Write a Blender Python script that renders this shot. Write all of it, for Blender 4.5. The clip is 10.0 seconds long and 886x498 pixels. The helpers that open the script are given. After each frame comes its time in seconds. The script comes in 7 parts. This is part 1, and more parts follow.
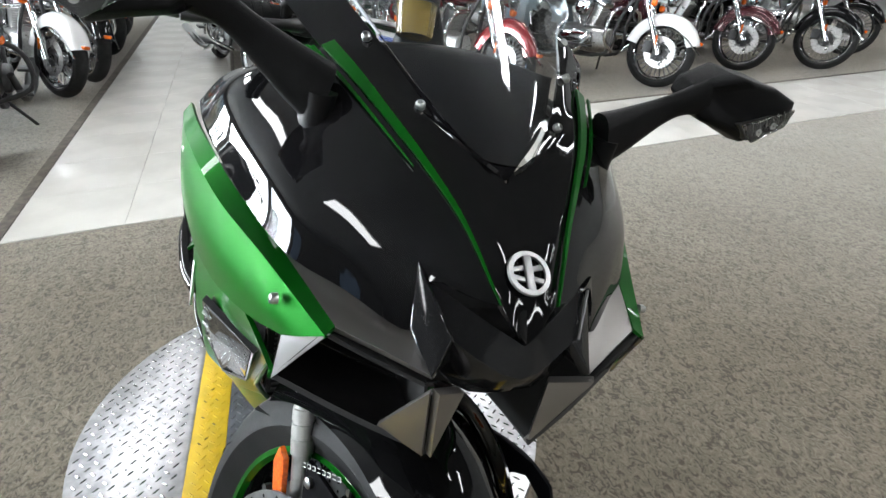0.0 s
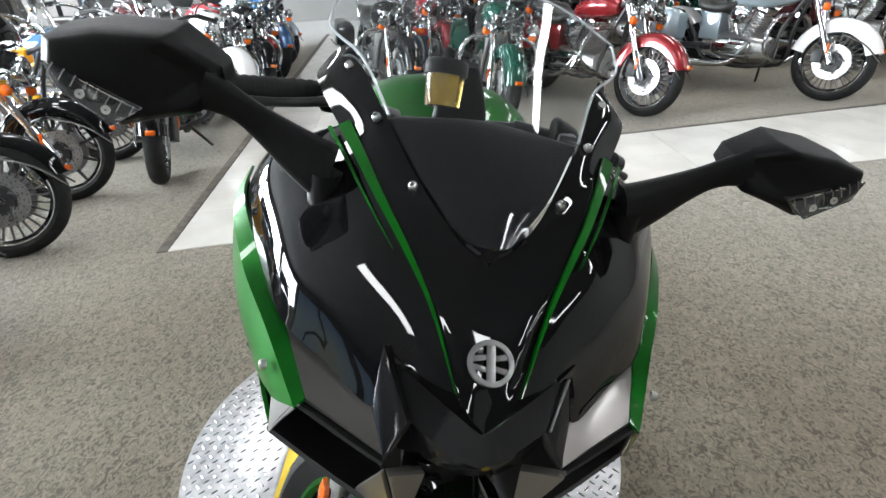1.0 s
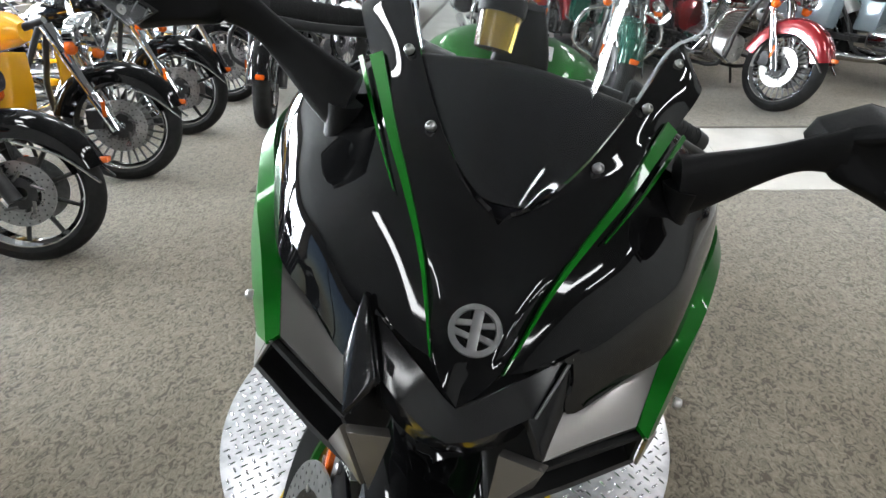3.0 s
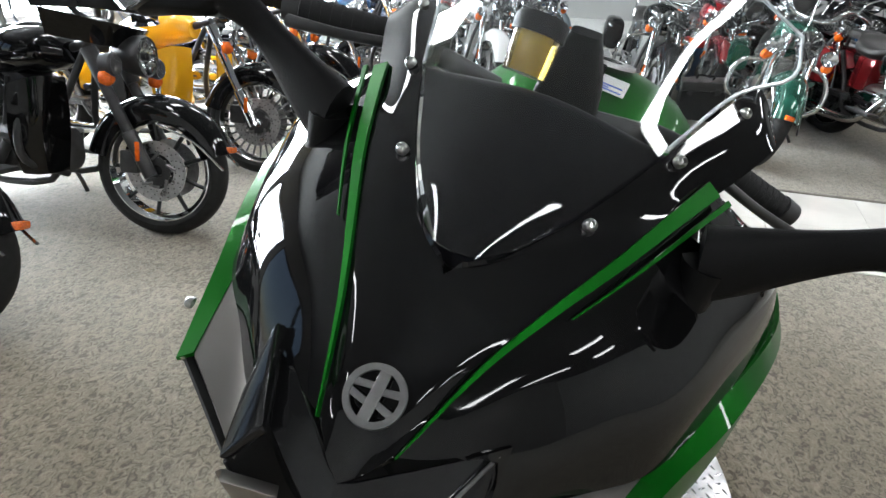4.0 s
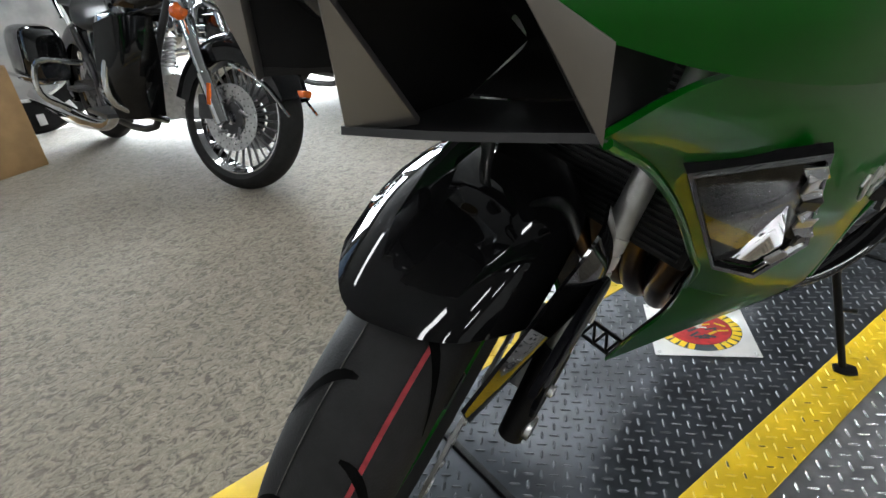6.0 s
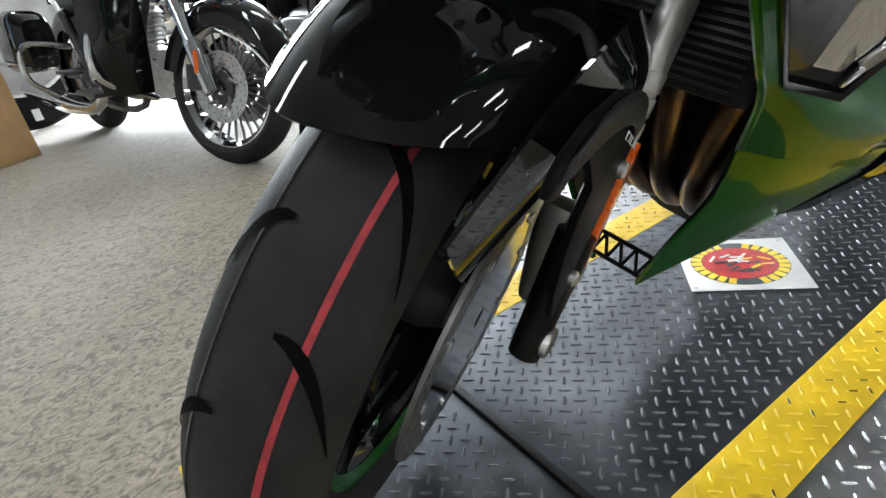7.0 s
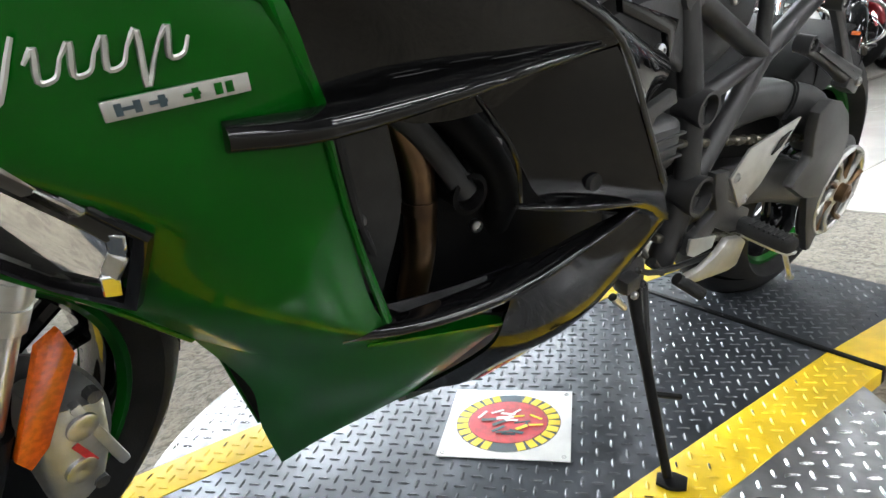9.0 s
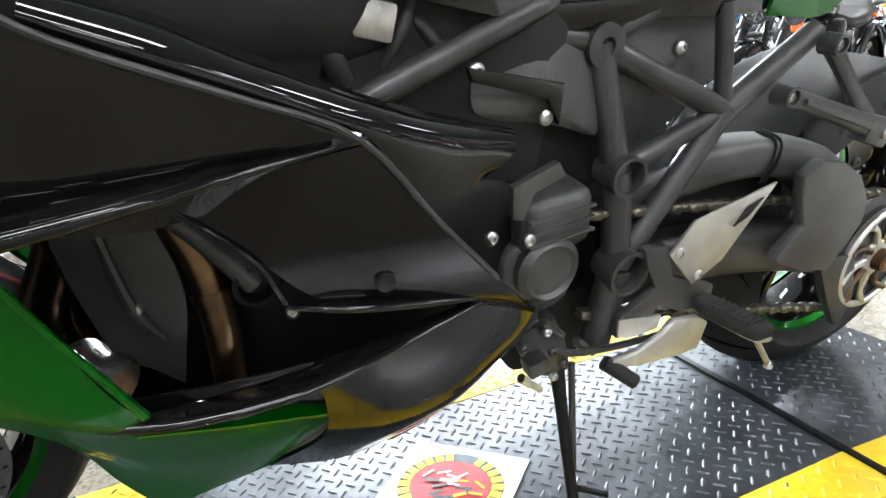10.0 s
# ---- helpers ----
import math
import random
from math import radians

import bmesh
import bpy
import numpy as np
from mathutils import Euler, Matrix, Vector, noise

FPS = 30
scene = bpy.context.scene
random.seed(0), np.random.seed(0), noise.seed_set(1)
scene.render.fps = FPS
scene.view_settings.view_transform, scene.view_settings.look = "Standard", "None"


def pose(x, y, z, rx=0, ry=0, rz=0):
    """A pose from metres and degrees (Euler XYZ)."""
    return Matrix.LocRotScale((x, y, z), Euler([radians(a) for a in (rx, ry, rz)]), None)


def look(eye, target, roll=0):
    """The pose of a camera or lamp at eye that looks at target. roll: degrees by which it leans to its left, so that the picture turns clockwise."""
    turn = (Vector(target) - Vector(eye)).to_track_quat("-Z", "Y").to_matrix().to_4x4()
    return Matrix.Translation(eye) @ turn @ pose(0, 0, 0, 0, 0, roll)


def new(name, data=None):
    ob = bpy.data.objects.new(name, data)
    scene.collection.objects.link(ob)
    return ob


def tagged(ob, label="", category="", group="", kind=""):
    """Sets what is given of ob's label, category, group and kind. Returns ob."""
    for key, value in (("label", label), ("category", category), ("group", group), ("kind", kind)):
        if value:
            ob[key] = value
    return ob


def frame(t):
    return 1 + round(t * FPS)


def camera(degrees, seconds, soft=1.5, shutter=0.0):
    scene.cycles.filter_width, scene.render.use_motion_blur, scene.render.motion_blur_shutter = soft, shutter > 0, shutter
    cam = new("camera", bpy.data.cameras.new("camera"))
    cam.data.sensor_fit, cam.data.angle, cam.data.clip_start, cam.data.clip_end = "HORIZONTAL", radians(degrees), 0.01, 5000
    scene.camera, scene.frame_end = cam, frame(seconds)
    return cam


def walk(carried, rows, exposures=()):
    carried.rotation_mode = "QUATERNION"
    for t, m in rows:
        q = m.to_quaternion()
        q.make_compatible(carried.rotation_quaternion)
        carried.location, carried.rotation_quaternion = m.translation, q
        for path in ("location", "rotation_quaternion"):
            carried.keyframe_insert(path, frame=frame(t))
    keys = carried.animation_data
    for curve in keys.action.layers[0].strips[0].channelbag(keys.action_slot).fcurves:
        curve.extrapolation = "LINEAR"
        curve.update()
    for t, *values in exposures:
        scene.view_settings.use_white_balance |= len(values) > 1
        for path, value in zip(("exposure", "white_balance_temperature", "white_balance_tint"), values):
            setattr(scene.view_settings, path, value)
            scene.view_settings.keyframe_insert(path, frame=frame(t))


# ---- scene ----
cam = camera(75.1, 10.0)
PATH = [
    (0, (-0.224, -0.511, 1.301), (0.341, 1.142, 0.328), 1.4),
    (0.5, (-0.151, -0.517, 1.336), (0.173, 1.219, 0.396), -2.0),
    (1, (-0.057, -0.525, 1.369), (0.024, 1.242, 0.436), -3.6),
    (1.5, (-0.018, -0.525, 1.376), (-0.044, 1.243, 0.441), -4.7),
    (2, (0.001, -0.522, 1.37), (-0.092, 1.234, 0.416), -5.0),
    (2.5, (0.03, -0.512, 1.358), (-0.119, 1.235, 0.396), -4.0),
    (3, (0.028, -0.48, 1.317), (-0.216, 1.235, 0.318), -0.9),
    (3.2, (0.02, -0.456, 1.287), (-0.235, 1.272, 0.314), 1.1),
    (4.3, (0.227, -0.35, 1.299), (-0.608, 1.228, 0.396), 0.7),
    (4.5, (0.273, -0.348, 1.31), (-0.659, 1.173, 0.406), -0.6),
    (5, (0.36, -0.365, 1.237), (-0.779, 1.004, 0.327), -1.4),
    (5.5, (0.383, -0.347, 1.122), (-0.91, 0.848, 0.174), -2.8),
    (6, (0.36, -0.305, 0.925), (-1.029, 0.741, -0.034), -6.3),
    (6.2, (0.345, -0.297, 0.865), (-1.06, 0.697, -0.114), -7.5),
    (7.3, (0.306, -0.207, 0.691), (-1.124, 0.844, -0.231), -9.5),
    (7.5, (0.323, -0.158, 0.686), (-1.105, 0.922, -0.204), -9.1),
    (8, (0.467, 0.0, 0.652), (-0.988, 1.126, -0.132), -8.4),
    (8.5, (0.544, 0.136, 0.669), (-0.954, 1.257, -0.038), -8.0),
    (9, (0.551, 0.282, 0.675), (-1.024, 1.331, 0.029), -7.9),
    (9.5, (0.577, 0.407, 0.701), (-1.083, 1.344, 0.095), -8.0),
    (10, (0.641, 0.575, 0.703), (-1.13, 1.295, 0.117), -8.1),
]
walk(cam, [(t, look(eye, target, roll)) for t, eye, target, roll in PATH],
     exposures=[(0, 0.15), (1.0, 0.2), (3.0, 0.22), (4.5, 0.3), (5.0, 0.12), (5.5, 0.1), (6.2, 0.25), (7.5, 0.65), (8.5, 0.75), (9.5, 0.9), (10, 1.3)])
# ---------------------------------------------------------------- light
world = bpy.data.worlds.new("sky")
scene.world = world
world.use_nodes = True
wn = world.node_tree.nodes
sky = wn.new("ShaderNodeTexSky")
sky.sky_type, sky.sun_disc = "NISHITA", False
sky.sun_elevation, sky.sun_rotation = radians(55), radians(17)
world.node_tree.links.new(sky.outputs[0], wn["Background"].inputs[0])
wn["Background"].inputs[1].default_value = 0.15


def lamp(name, kind, m, energy, color, **kw):
    li = bpy.data.lights.new(name, kind)
    li.energy, li.color = energy, color
    if kind == "AREA":
        li.shape, li.size, li.size_y = "RECTANGLE", kw["size"], kw["size_y"]
    else:
        li.angle = kw["angle"]
    ob = new(name, li)
    ob.matrix_world = m
    return ob


lamp("sun", "SUN", look((6, 20, 30), (0, 0, 0)), 5.0, (1.0, 0.96, 0.9), angle=radians(0.6))
for wy, watts in ((1.14, 920), (4.0, 1300), (6.86, 1100)):
    lamp("window_light", "AREA", look((-6.9, wy, 1.75), (0, wy, 1.1)), watts, (0.87, 0.945, 1.0), size=2.4, size_y=2.6)


# ---------------------------------------------------------------- materials
def mat(name, base, rough=0.5, metal=0.0, coat=0.0, noise_amt=0.0, noise_scale=40.0, bump=0.0, bump_scale=300.0,
        trans=0.0, ior=1.45, alpha=1.0, emit=None, emit_strength=0.0, second=None, spread=(0.4, 0.6), flake=0.0, spec=0.5, rough_var=0.0):
    m = bpy.data.materials.new(name)
    m.use_nodes = True
    n, l = m.node_tree.nodes, m.node_tree.links
    b = n["Principled BSDF"]
    b.inputs["Base Color"].default_value = (*base, 1)
    b.inputs["Roughness"].default_value = rough
    b.inputs["Metallic"].default_value = metal
    b.inputs["Coat Weight"].default_value = coat
    b.inputs["Coat Roughness"].default_value = 0.02
    b.inputs["Transmission Weight"].default_value = trans
    b.inputs["IOR"].default_value = ior
    b.inputs["Specular IOR Level"].default_value = spec
    if emit:
        b.inputs["Emission Color"].default_value = (*emit, 1)
        b.inputs["Emission Strength"].default_value = emit_strength
    co = n.new("ShaderNodeTexCoord")

    def tex(scale, detail=4.0):
        t = n.new("ShaderNodeTexNoise")
        t.inputs["Scale"].default_value, t.inputs["Detail"].default_value = scale, detail
        l.new(co.outputs["Object"], t.inputs["Vector"])
        return t

    if noise_amt or second:
        t, r = tex(noise_scale), n.new("ShaderNodeValToRGB")
        dark = second or tuple(c * (1 - noise_amt) for c in base)
        r.color_ramp.elements[0].color, r.color_ramp.elements[1].color = (*dark, 1), (*base, 1)
        r.color_ramp.elements[0].position, r.color_ramp.elements[1].position = spread
        l.new(t.outputs["Fac"], r.inputs["Fac"])
        l.new(r.outputs["Color"], b.inputs["Base Color"])
    if rough_var:
        t, mr = tex(noise_scale * 0.4, 6.0), n.new("ShaderNodeMapRange")
        mr.inputs["To Min"].default_value, mr.inputs["To Max"].default_value = max(0.0, rough - rough_var), rough + rough_var
        l.new(t.outputs["Fac"], mr.inputs["Value"])
        l.new(mr.outputs[0], b.inputs["Roughness"])
    if bump:
        t, bp = tex(bump_scale, 3.0), n.new("ShaderNodeBump")
        bp.inputs["Strength"].default_value, bp.inputs["Distance"].default_value = bump, 0.002
        l.new(t.outputs["Fac"], bp.inputs["Height"])
        l.new(bp.outputs[0], b.inputs["Normal"])
    if flake:
        v, bp = n.new("ShaderNodeTexVoronoi"), n.new("ShaderNodeBump")
        v.inputs["Scale"].default_value = 1400.0
        l.new(co.outputs["Object"], v.inputs["Vector"])
        bp.inputs["Strength"].default_value, bp.inputs["Distance"].default_value = flake, 0.0004
        l.new(v.outputs["Color"], bp.inputs["Height"])
        l.new(bp.outputs[0], b.inputs["Normal"])
    return m


BLACK = mat("black_gloss_paint", (0.004, 0.004, 0.0043), 0.035, spec=0.5, rough_var=0.02, noise_scale=6)
BLACK_SATIN = mat("satin_black_paint", (0.004, 0.004, 0.0045), 0.1, spec=0.35, rough_var=0.05, noise_scale=8)
GREEN = mat("candy_green_paint", (0.001, 0.09, 0.004), 0.38, metal=0.45, coat=0.45, flake=0.03, spec=0.05)
GREY = mat("gunmetal_paint", (0.27, 0.255, 0.245), 0.36, metal=0.9, coat=0.3, flake=0.02)
SILVERP = mat("silver_paint", (0.62, 0.62, 0.63), 0.3, metal=0.8, coat=0.5, flake=0.2)
MATTE = mat("matte_black_plastic", (0.006, 0.006, 0.0065), 0.45, spec=0.16, noise_amt=0.3, noise_scale=25, bump=0.25, bump_scale=900)
SATIN = mat("satin_black_metal", (0.045, 0.045, 0.046), 0.38, metal=0.3, noise_amt=0.3, noise_scale=18, bump=0.12, bump_scale=500)
DARKCAST = mat("dark_cast_metal", (0.08, 0.08, 0.081), 0.42, metal=0.4, noise_amt=0.35, noise_scale=14, bump=0.3, bump_scale=420)
RUBBER = mat("tyre_rubber", (0.016, 0.016, 0.0165), 0.7, spec=0.3, noise_amt=0.35, noise_scale=20, bump=0.3, bump_scale=350)
DASH = mat("smooth_dash_plastic", (0.004, 0.004, 0.005), 0.4, spec=0.04, noise_amt=0.3, noise_scale=25)
# greyer copy of the black cover plastic, with the light on it painted in
COVER_LIT = mat("lit_cover_plastic", (0.011, 0.011, 0.012), 0.38, spec=0.35, noise_amt=0.2, noise_scale=30)
GRIP = mat("grip_rubber", (0.009, 0.009, 0.0095), 0.8, bump=0.6, bump_scale=700)
CHROME = mat("chrome", (0.64, 0.65, 0.66), 0.08, metal=1.0, rough_var=0.05, noise_scale=12)
STEEL = mat("brushed_steel", (0.55, 0.55, 0.54), 0.3, metal=1.0, noise_amt=0.2, noise_scale=50, rough_var=0.1)
ALU = mat("bare_aluminium", (0.6, 0.6, 0.58), 0.38, metal=0.9, noise_amt=0.15, noise_scale=30, bump=0.1)
CHAIN = mat("oiled_chain_metal", (0.12, 0.11, 0.085), 0.42, metal=0.8, noise_amt=0.3, noise_scale=60)
DISC = mat("brake_disc_steel", (0.22, 0.22, 0.22), 0.42, metal=0.85, noise_amt=0.25, noise_scale=40)
BADGE = mat("satin_silver_badge", (0.33, 0.33, 0.33), 0.36, metal=0.9, noise_amt=0.12, noise_scale=60)
BRONZE = mat("heat_bronzed_header", (0.27, 0.17, 0.09), 0.3, metal=1.0, second=(0.09, 0.06, 0.045), noise_scale=9)
ORANGE = mat("orange_reflector", (0.7, 0.115, 0.006), 0.2, coat=0.6, noise_amt=0.3, noise_scale=160)
AMBER = mat("amber_fluid_plastic", (0.4, 0.27, 0.05), 0.15, trans=0.55, coat=0.5)
LAMPBOWL = mat("dark_lamp_bowl", (0.03, 0.03, 0.03), 0.35, spec=0.2, noise_amt=0.4, noise_scale=30)
LENS = mat("clear_lens", (0.93, 0.94, 0.95), 0.03, trans=1.0, ior=1.4)
SMOKE = mat("smoked_lens", (0.012, 0.012, 0.013), 0.12, trans=0.2, ior=1.45, spec=0.45)
# pale tone that puts the glint of the clear screen's edge into colour
EDGE = mat("pale_screen_edge", (0.6, 0.63, 0.65), 0.12, trans=0.5, coat=0.5)
GLASS = mat("windscreen_acrylic", (0.93, 0.95, 0.95), 0.0, trans=1.0, ior=1.48)
WHITE = mat("white_plastic", (0.75, 0.76, 0.77), 0.4, noise_amt=0.08, noise_scale=12)
PAPER = mat("laminated_paper", (0.82, 0.82, 0.8), 0.18, coat=0.6, noise_amt=0.05, noise_scale=30)
RED = mat("red_print", (0.55, 0.03, 0.035), 0.3, noise_amt=0.3, noise_scale=60)
YELLOWP = mat("yellow_print", (0.85, 0.6, 0.03), 0.3)
BLUEP = mat("blue_print", (0.05, 0.12, 0.5), 0.4)
DARKP = mat("dark_print", (0.03, 0.05, 0.06), 0.4)
REDLINE = mat("red_tyre_stripe", (0.36, 0.035, 0.045), 0.7, noise_amt=0.3, noise_scale=80)
CHALK = mat("pale_mould_line", (0.16, 0.155, 0.14), 0.8, noise_amt=0.5, noise_scale=60)
MIRRORG = mat("mirror_glass", (0.8, 0.82, 0.84), 0.02, metal=1.0)
# darker copy of the tyre rubber that paints the shade in its grooves
GROOVE_SHADE = mat("groove_shade_black", (0.003, 0.003, 0.003), 0.9, spec=0.05, noise_amt=0.3, noise_scale=40)
# near-black whose colour carries the shade of holes, gaps and hollow insides
INNER_SHADE = mat("inner_shade_black", (0.006, 0.006, 0.006), 0.8, noise_amt=0.3, noise_scale=15)


def rgb_ramp(n, stops):
    r = n.new("ShaderNodeValToRGB")
    e = r.color_ramp.elements
    while len(e) < len(stops):
        e.new(0.5)
    for k, (p, c) in enumerate(stops):
        e[k].position, e[k].color = p, (*c, 1)
    return r


def carpet_mat():
    m = bpy.data.materials.new("loop_pile_carpet")
    m.use_nodes = True
    n, l = m.node_tree.nodes, m.node_tree.links
    b = n["Principled BSDF"]
    b.inputs["Roughness"].default_value, b.inputs["Specular IOR Level"].default_value = 0.75, 0.3
    b.inputs["Sheen Weight"].default_value, b.inputs["Sheen Roughness"].default_value = 0.35, 0.4
    co, mp = n.new("ShaderNodeTexCoord"), n.new("ShaderNodeMapping")
    mp.inputs["Scale"].default_value = (1.0, 0.72, 1.0)
    l.new(co.outputs["Object"], mp.inputs["Vector"])
    loops, streak, stain = (n.new("ShaderNodeTexNoise") for _ in range(3))
    for t, s, d in ((loops, 420, 2), (streak, 50, 5), (stain, 1.3, 5)):
        t.inputs["Scale"].default_value, t.inputs["Detail"].default_value = s, d
        t.inputs["Distortion"].default_value = 1.6 if s == 50 else 0.0
        l.new(mp.outputs[0], t.inputs["Vector"])
    r1 = rgb_ramp(n, [(0.39, (0.13, 0.11, 0.082)), (0.47, (0.235, 0.205, 0.157)), (0.68, (0.345, 0.305, 0.238))])
    l.new(streak.outputs["Fac"], r1.inputs["Fac"])
    r2 = rgb_ramp(n, [(0.3, (0.7, 0.69, 0.66)), (0.7, (1.0, 1.0, 1.0))])
    l.new(loops.outputs["Fac"], r2.inputs["Fac"])
    r3 = rgb_ramp(n, [(0.3, (0.8, 0.78, 0.75)), (0.7, (1.0, 1.0, 1.0))])
    l.new(stain.outputs["Fac"], r3.inputs["Fac"])
    prev = r1.outputs["Color"]
    for r in (r2, r3):
        mx = n.new("ShaderNodeMix")
        mx.data_type, mx.blend_type = "RGBA", "MULTIPLY"
        mx.inputs["Factor"].default_value = 1.0
        l.new(prev, mx.inputs["A"])
        l.new(r.outputs["Color"], mx.inputs["B"])
        prev = mx.outputs["Result"]
    l.new(prev, b.inputs["Base Color"])
    bp = n.new("ShaderNodeBump")
    bp.inputs["Strength"].default_value, bp.inputs["Distance"].default_value = 0.8, 0.004
    l.new(streak.outputs["Fac"], bp.inputs["Height"])
    l.new(bp.outputs[0], b.inputs["Normal"])
    return m


CARPET = carpet_mat()
TILE = mat("polished_floor_tile", (0.72, 0.7, 0.65), 0.13, noise_amt=0.1, noise_scale=3, coat=0.3, rough_var=0.06)
GROUT = mat("tile_grout", (0.52, 0.5, 0.46), 0.8, noise_amt=0.2)
TRIM = mat("worn_edge_strip", (0.13, 0.11, 0.09), 0.6, noise_amt=0.4, noise_scale=20)
PLATE_BLACK = mat("black_painted_tread_plate", (0.075, 0.083, 0.095), 0.36, metal=0.55, noise_amt=0.45, noise_scale=9, rough_var=0.12)
LUG_BLACK = mat("worn_tread_lug", (0.12, 0.13, 0.14), 0.5, metal=0.5, noise_amt=0.5, noise_scale=30)
PLATE_SILVER = mat("aluminium_tread_plate", (0.5, 0.5, 0.51), 0.3, metal=0.9, noise_amt=0.25, noise_scale=25, rough_var=0.08)
LUG_SILVER = mat("bright_tread_lug", (0.68, 0.68, 0.68), 0.27, metal=0.9, noise_amt=0.2, noise_scale=30)
YELLOW = mat("yellow_safety_paint", (0.78, 0.52, 0.015), 0.42, noise_amt=0.18, noise_scale=14, bump=0.15, bump_scale=90)
WALL = mat("painted_wall", (0.24, 0.235, 0.225), 0.7, noise_amt=0.06, noise_scale=2, bump=0.1, bump_scale=120)
CEIL = mat("dark_ceiling_board", (0.09, 0.09, 0.088), 0.85, noise_amt=0.08, noise_scale=5)
TUBE = mat("fluorescent_tube", (1, 1, 1), 0.4, emit=(0.96, 0.98, 1.0), emit_strength=21.5)
PANE = mat("window_pane", (1, 1, 1), 0.0, trans=1.0, ior=1.02)
ASPHALT = mat("outdoor_concrete", (0.42, 0.41, 0.38), 0.9, noise_amt=0.3, noise_scale=4)
CARD = mat("brown_cardboard", (0.42, 0.27, 0.13), 0.8, noise_amt=0.15, noise_scale=10)


# ---------------------------------------------------------------- building helpers
def finish(me, smooth=40):
    for p in me.polygons:
        p.use_smooth = smooth > 0
    if smooth:
        me.set_sharp_from_angle(angle=radians(smooth))
    me.materials.append(None)
    return me


def part(name, me, material, parent=None, label="", m=None):
    """One mesh object under a thing or a part. me: a mesh, or a bmesh that becomes one."""
    if isinstance(me, bmesh.types.BMesh):
        bm, me = me, bpy.data.meshes.new(name)
        bm.to_mesh(me)
        bm.free()
        finish(me)
    ob = new(name, me)
    ob.material_slots[0].link = "OBJECT"
    ob.material_slots[0].material = material
    if parent:
        ob.parent = parent
    if m is not None:
        ob.matrix_local = m
    if label:
        tagged(ob, label)
    return ob


def thing(name, label, category, m=None, group="", kind=""):
    ob = new(name)
    ob.empty_display_size = 0.1
    if m is not None:
        ob.matrix_world = m
    return tagged(ob, label, category, group, kind)


def raw(verts, faces, smooth=40):
    me = bpy.data.meshes.new("m")
    me.from_pydata([tuple(v) for v in verts], [], faces)
    me.validate()
    return finish(me, smooth)


def curve(pts, k):
    """Points of a smooth curve through pts, k steps between two."""
    p = np.array(pts, float)
    p = np.vstack([2 * p[0] - p[1], p, 2 * p[-1] - p[-2]])
    out = []
    for i in range(1, len(p) - 2):
        a, b, c, d = p[i - 1:i + 3]
        for j in range(k):
            t = j / k
            out.append(0.5 * (2 * b + (c - a) * t + (2 * a - 5 * b + 4 * c - d) * t * t + (3 * b - a - 3 * c + d) * t ** 3))
    out.append(p[-2])
    return np.array(out)


def mir(rows):
    return [[(-u, v, w) for u, v, w in r] for r in rows]


def shell(rows, k=5, j=5, thick=0.004, towards=None, straight=False):
    """A curved panel with thickness through a grid of control points; its outside faces away from towards."""
    if straight:
        g = np.array([[np.array(p, float) for p in r] for r in rows])
    else:
        g = np.array([curve(r, j) for r in rows])
        g = np.array([curve(g[:, c], k) for c in range(g.shape[1])]).transpose(1, 0, 2)
    a, b = g.shape[:2]
    du, dv = np.gradient(g, axis=0), np.gradient(g, axis=1)
    n = np.cross(du, dv)
    n /= np.maximum(np.linalg.norm(n, axis=2, keepdims=True), 1e-9)
    ref = np.array(towards if towards is not None else (0, g[..., 1].mean(), g[..., 2].mean() - 0.1))
    s = np.sign(((g - ref) * n).sum()) or 1.0
    verts = np.vstack([g.reshape(-1, 3), (g - n * s * thick).reshape(-1, 3)])
    N, faces = a * b, []
    idx = lambda i, q: i * b + q
    for i in range(a - 1):
        for q in range(b - 1):
            f = (idx(i, q), idx(i + 1, q), idx(i + 1, q + 1), idx(i, q + 1))
            faces.append(f if s > 0 else f[::-1])
            f = tuple(v + N for v in f)
            faces.append(f[::-1] if s > 0 else f)
    rim = [idx(i, 0) for i in range(a)] + [idx(a - 1, q) for q in range(1, b)] + [idx(i, b - 1) for i in range(a - 2, -1, -1)] + [idx(0, q) for q in range(b - 2, 0, -1)]
    for x, y in zip(rim, rim[1:] + rim[:1]):
        f = (y, x, x + N, y + N)
        faces.append(f if s > 0 else f[::-1])
    return raw(verts, faces, 38)


def tube(pts, r, n=10, k=4, smooth=True, close=True):
    """A round bar along a path; r: one radius, or one at each control point."""
    c = curve(pts, k) if smooth and len(pts) > 2 else np.array(pts, float)
    rr = np.interp(np.linspace(0, 1, len(c)), np.linspace(0, 1, len(pts)), r if isinstance(r, (list, tuple)) else [r] * len(pts))
    verts, faces, up = [], [], None
    for i, p in enumerate(c):
        d = Vector(c[min(i + 1, len(c) - 1)] - c[max(i - 1, 0)]).normalized()
        if up is None:
            up = d.orthogonal().normalized()
        up = (up - d * up.dot(d)).normalized()
        side = d.cross(up)
        for q in range(n):
            a = 2 * math.pi * q / n
            verts.append(Vector(p) + float(rr[i]) * (math.cos(a) * up + math.sin(a) * side))
    for i in range(len(c) - 1):
        for q in range(n):
            faces.append((i * n + q, i * n + (q + 1) % n, (i + 1) * n + (q + 1) % n, (i + 1) * n + q))
    if close:
        faces += [tuple(range(n))[::-1], tuple((len(c) - 1) * n + q for q in range(n))]
    return raw(verts, faces)


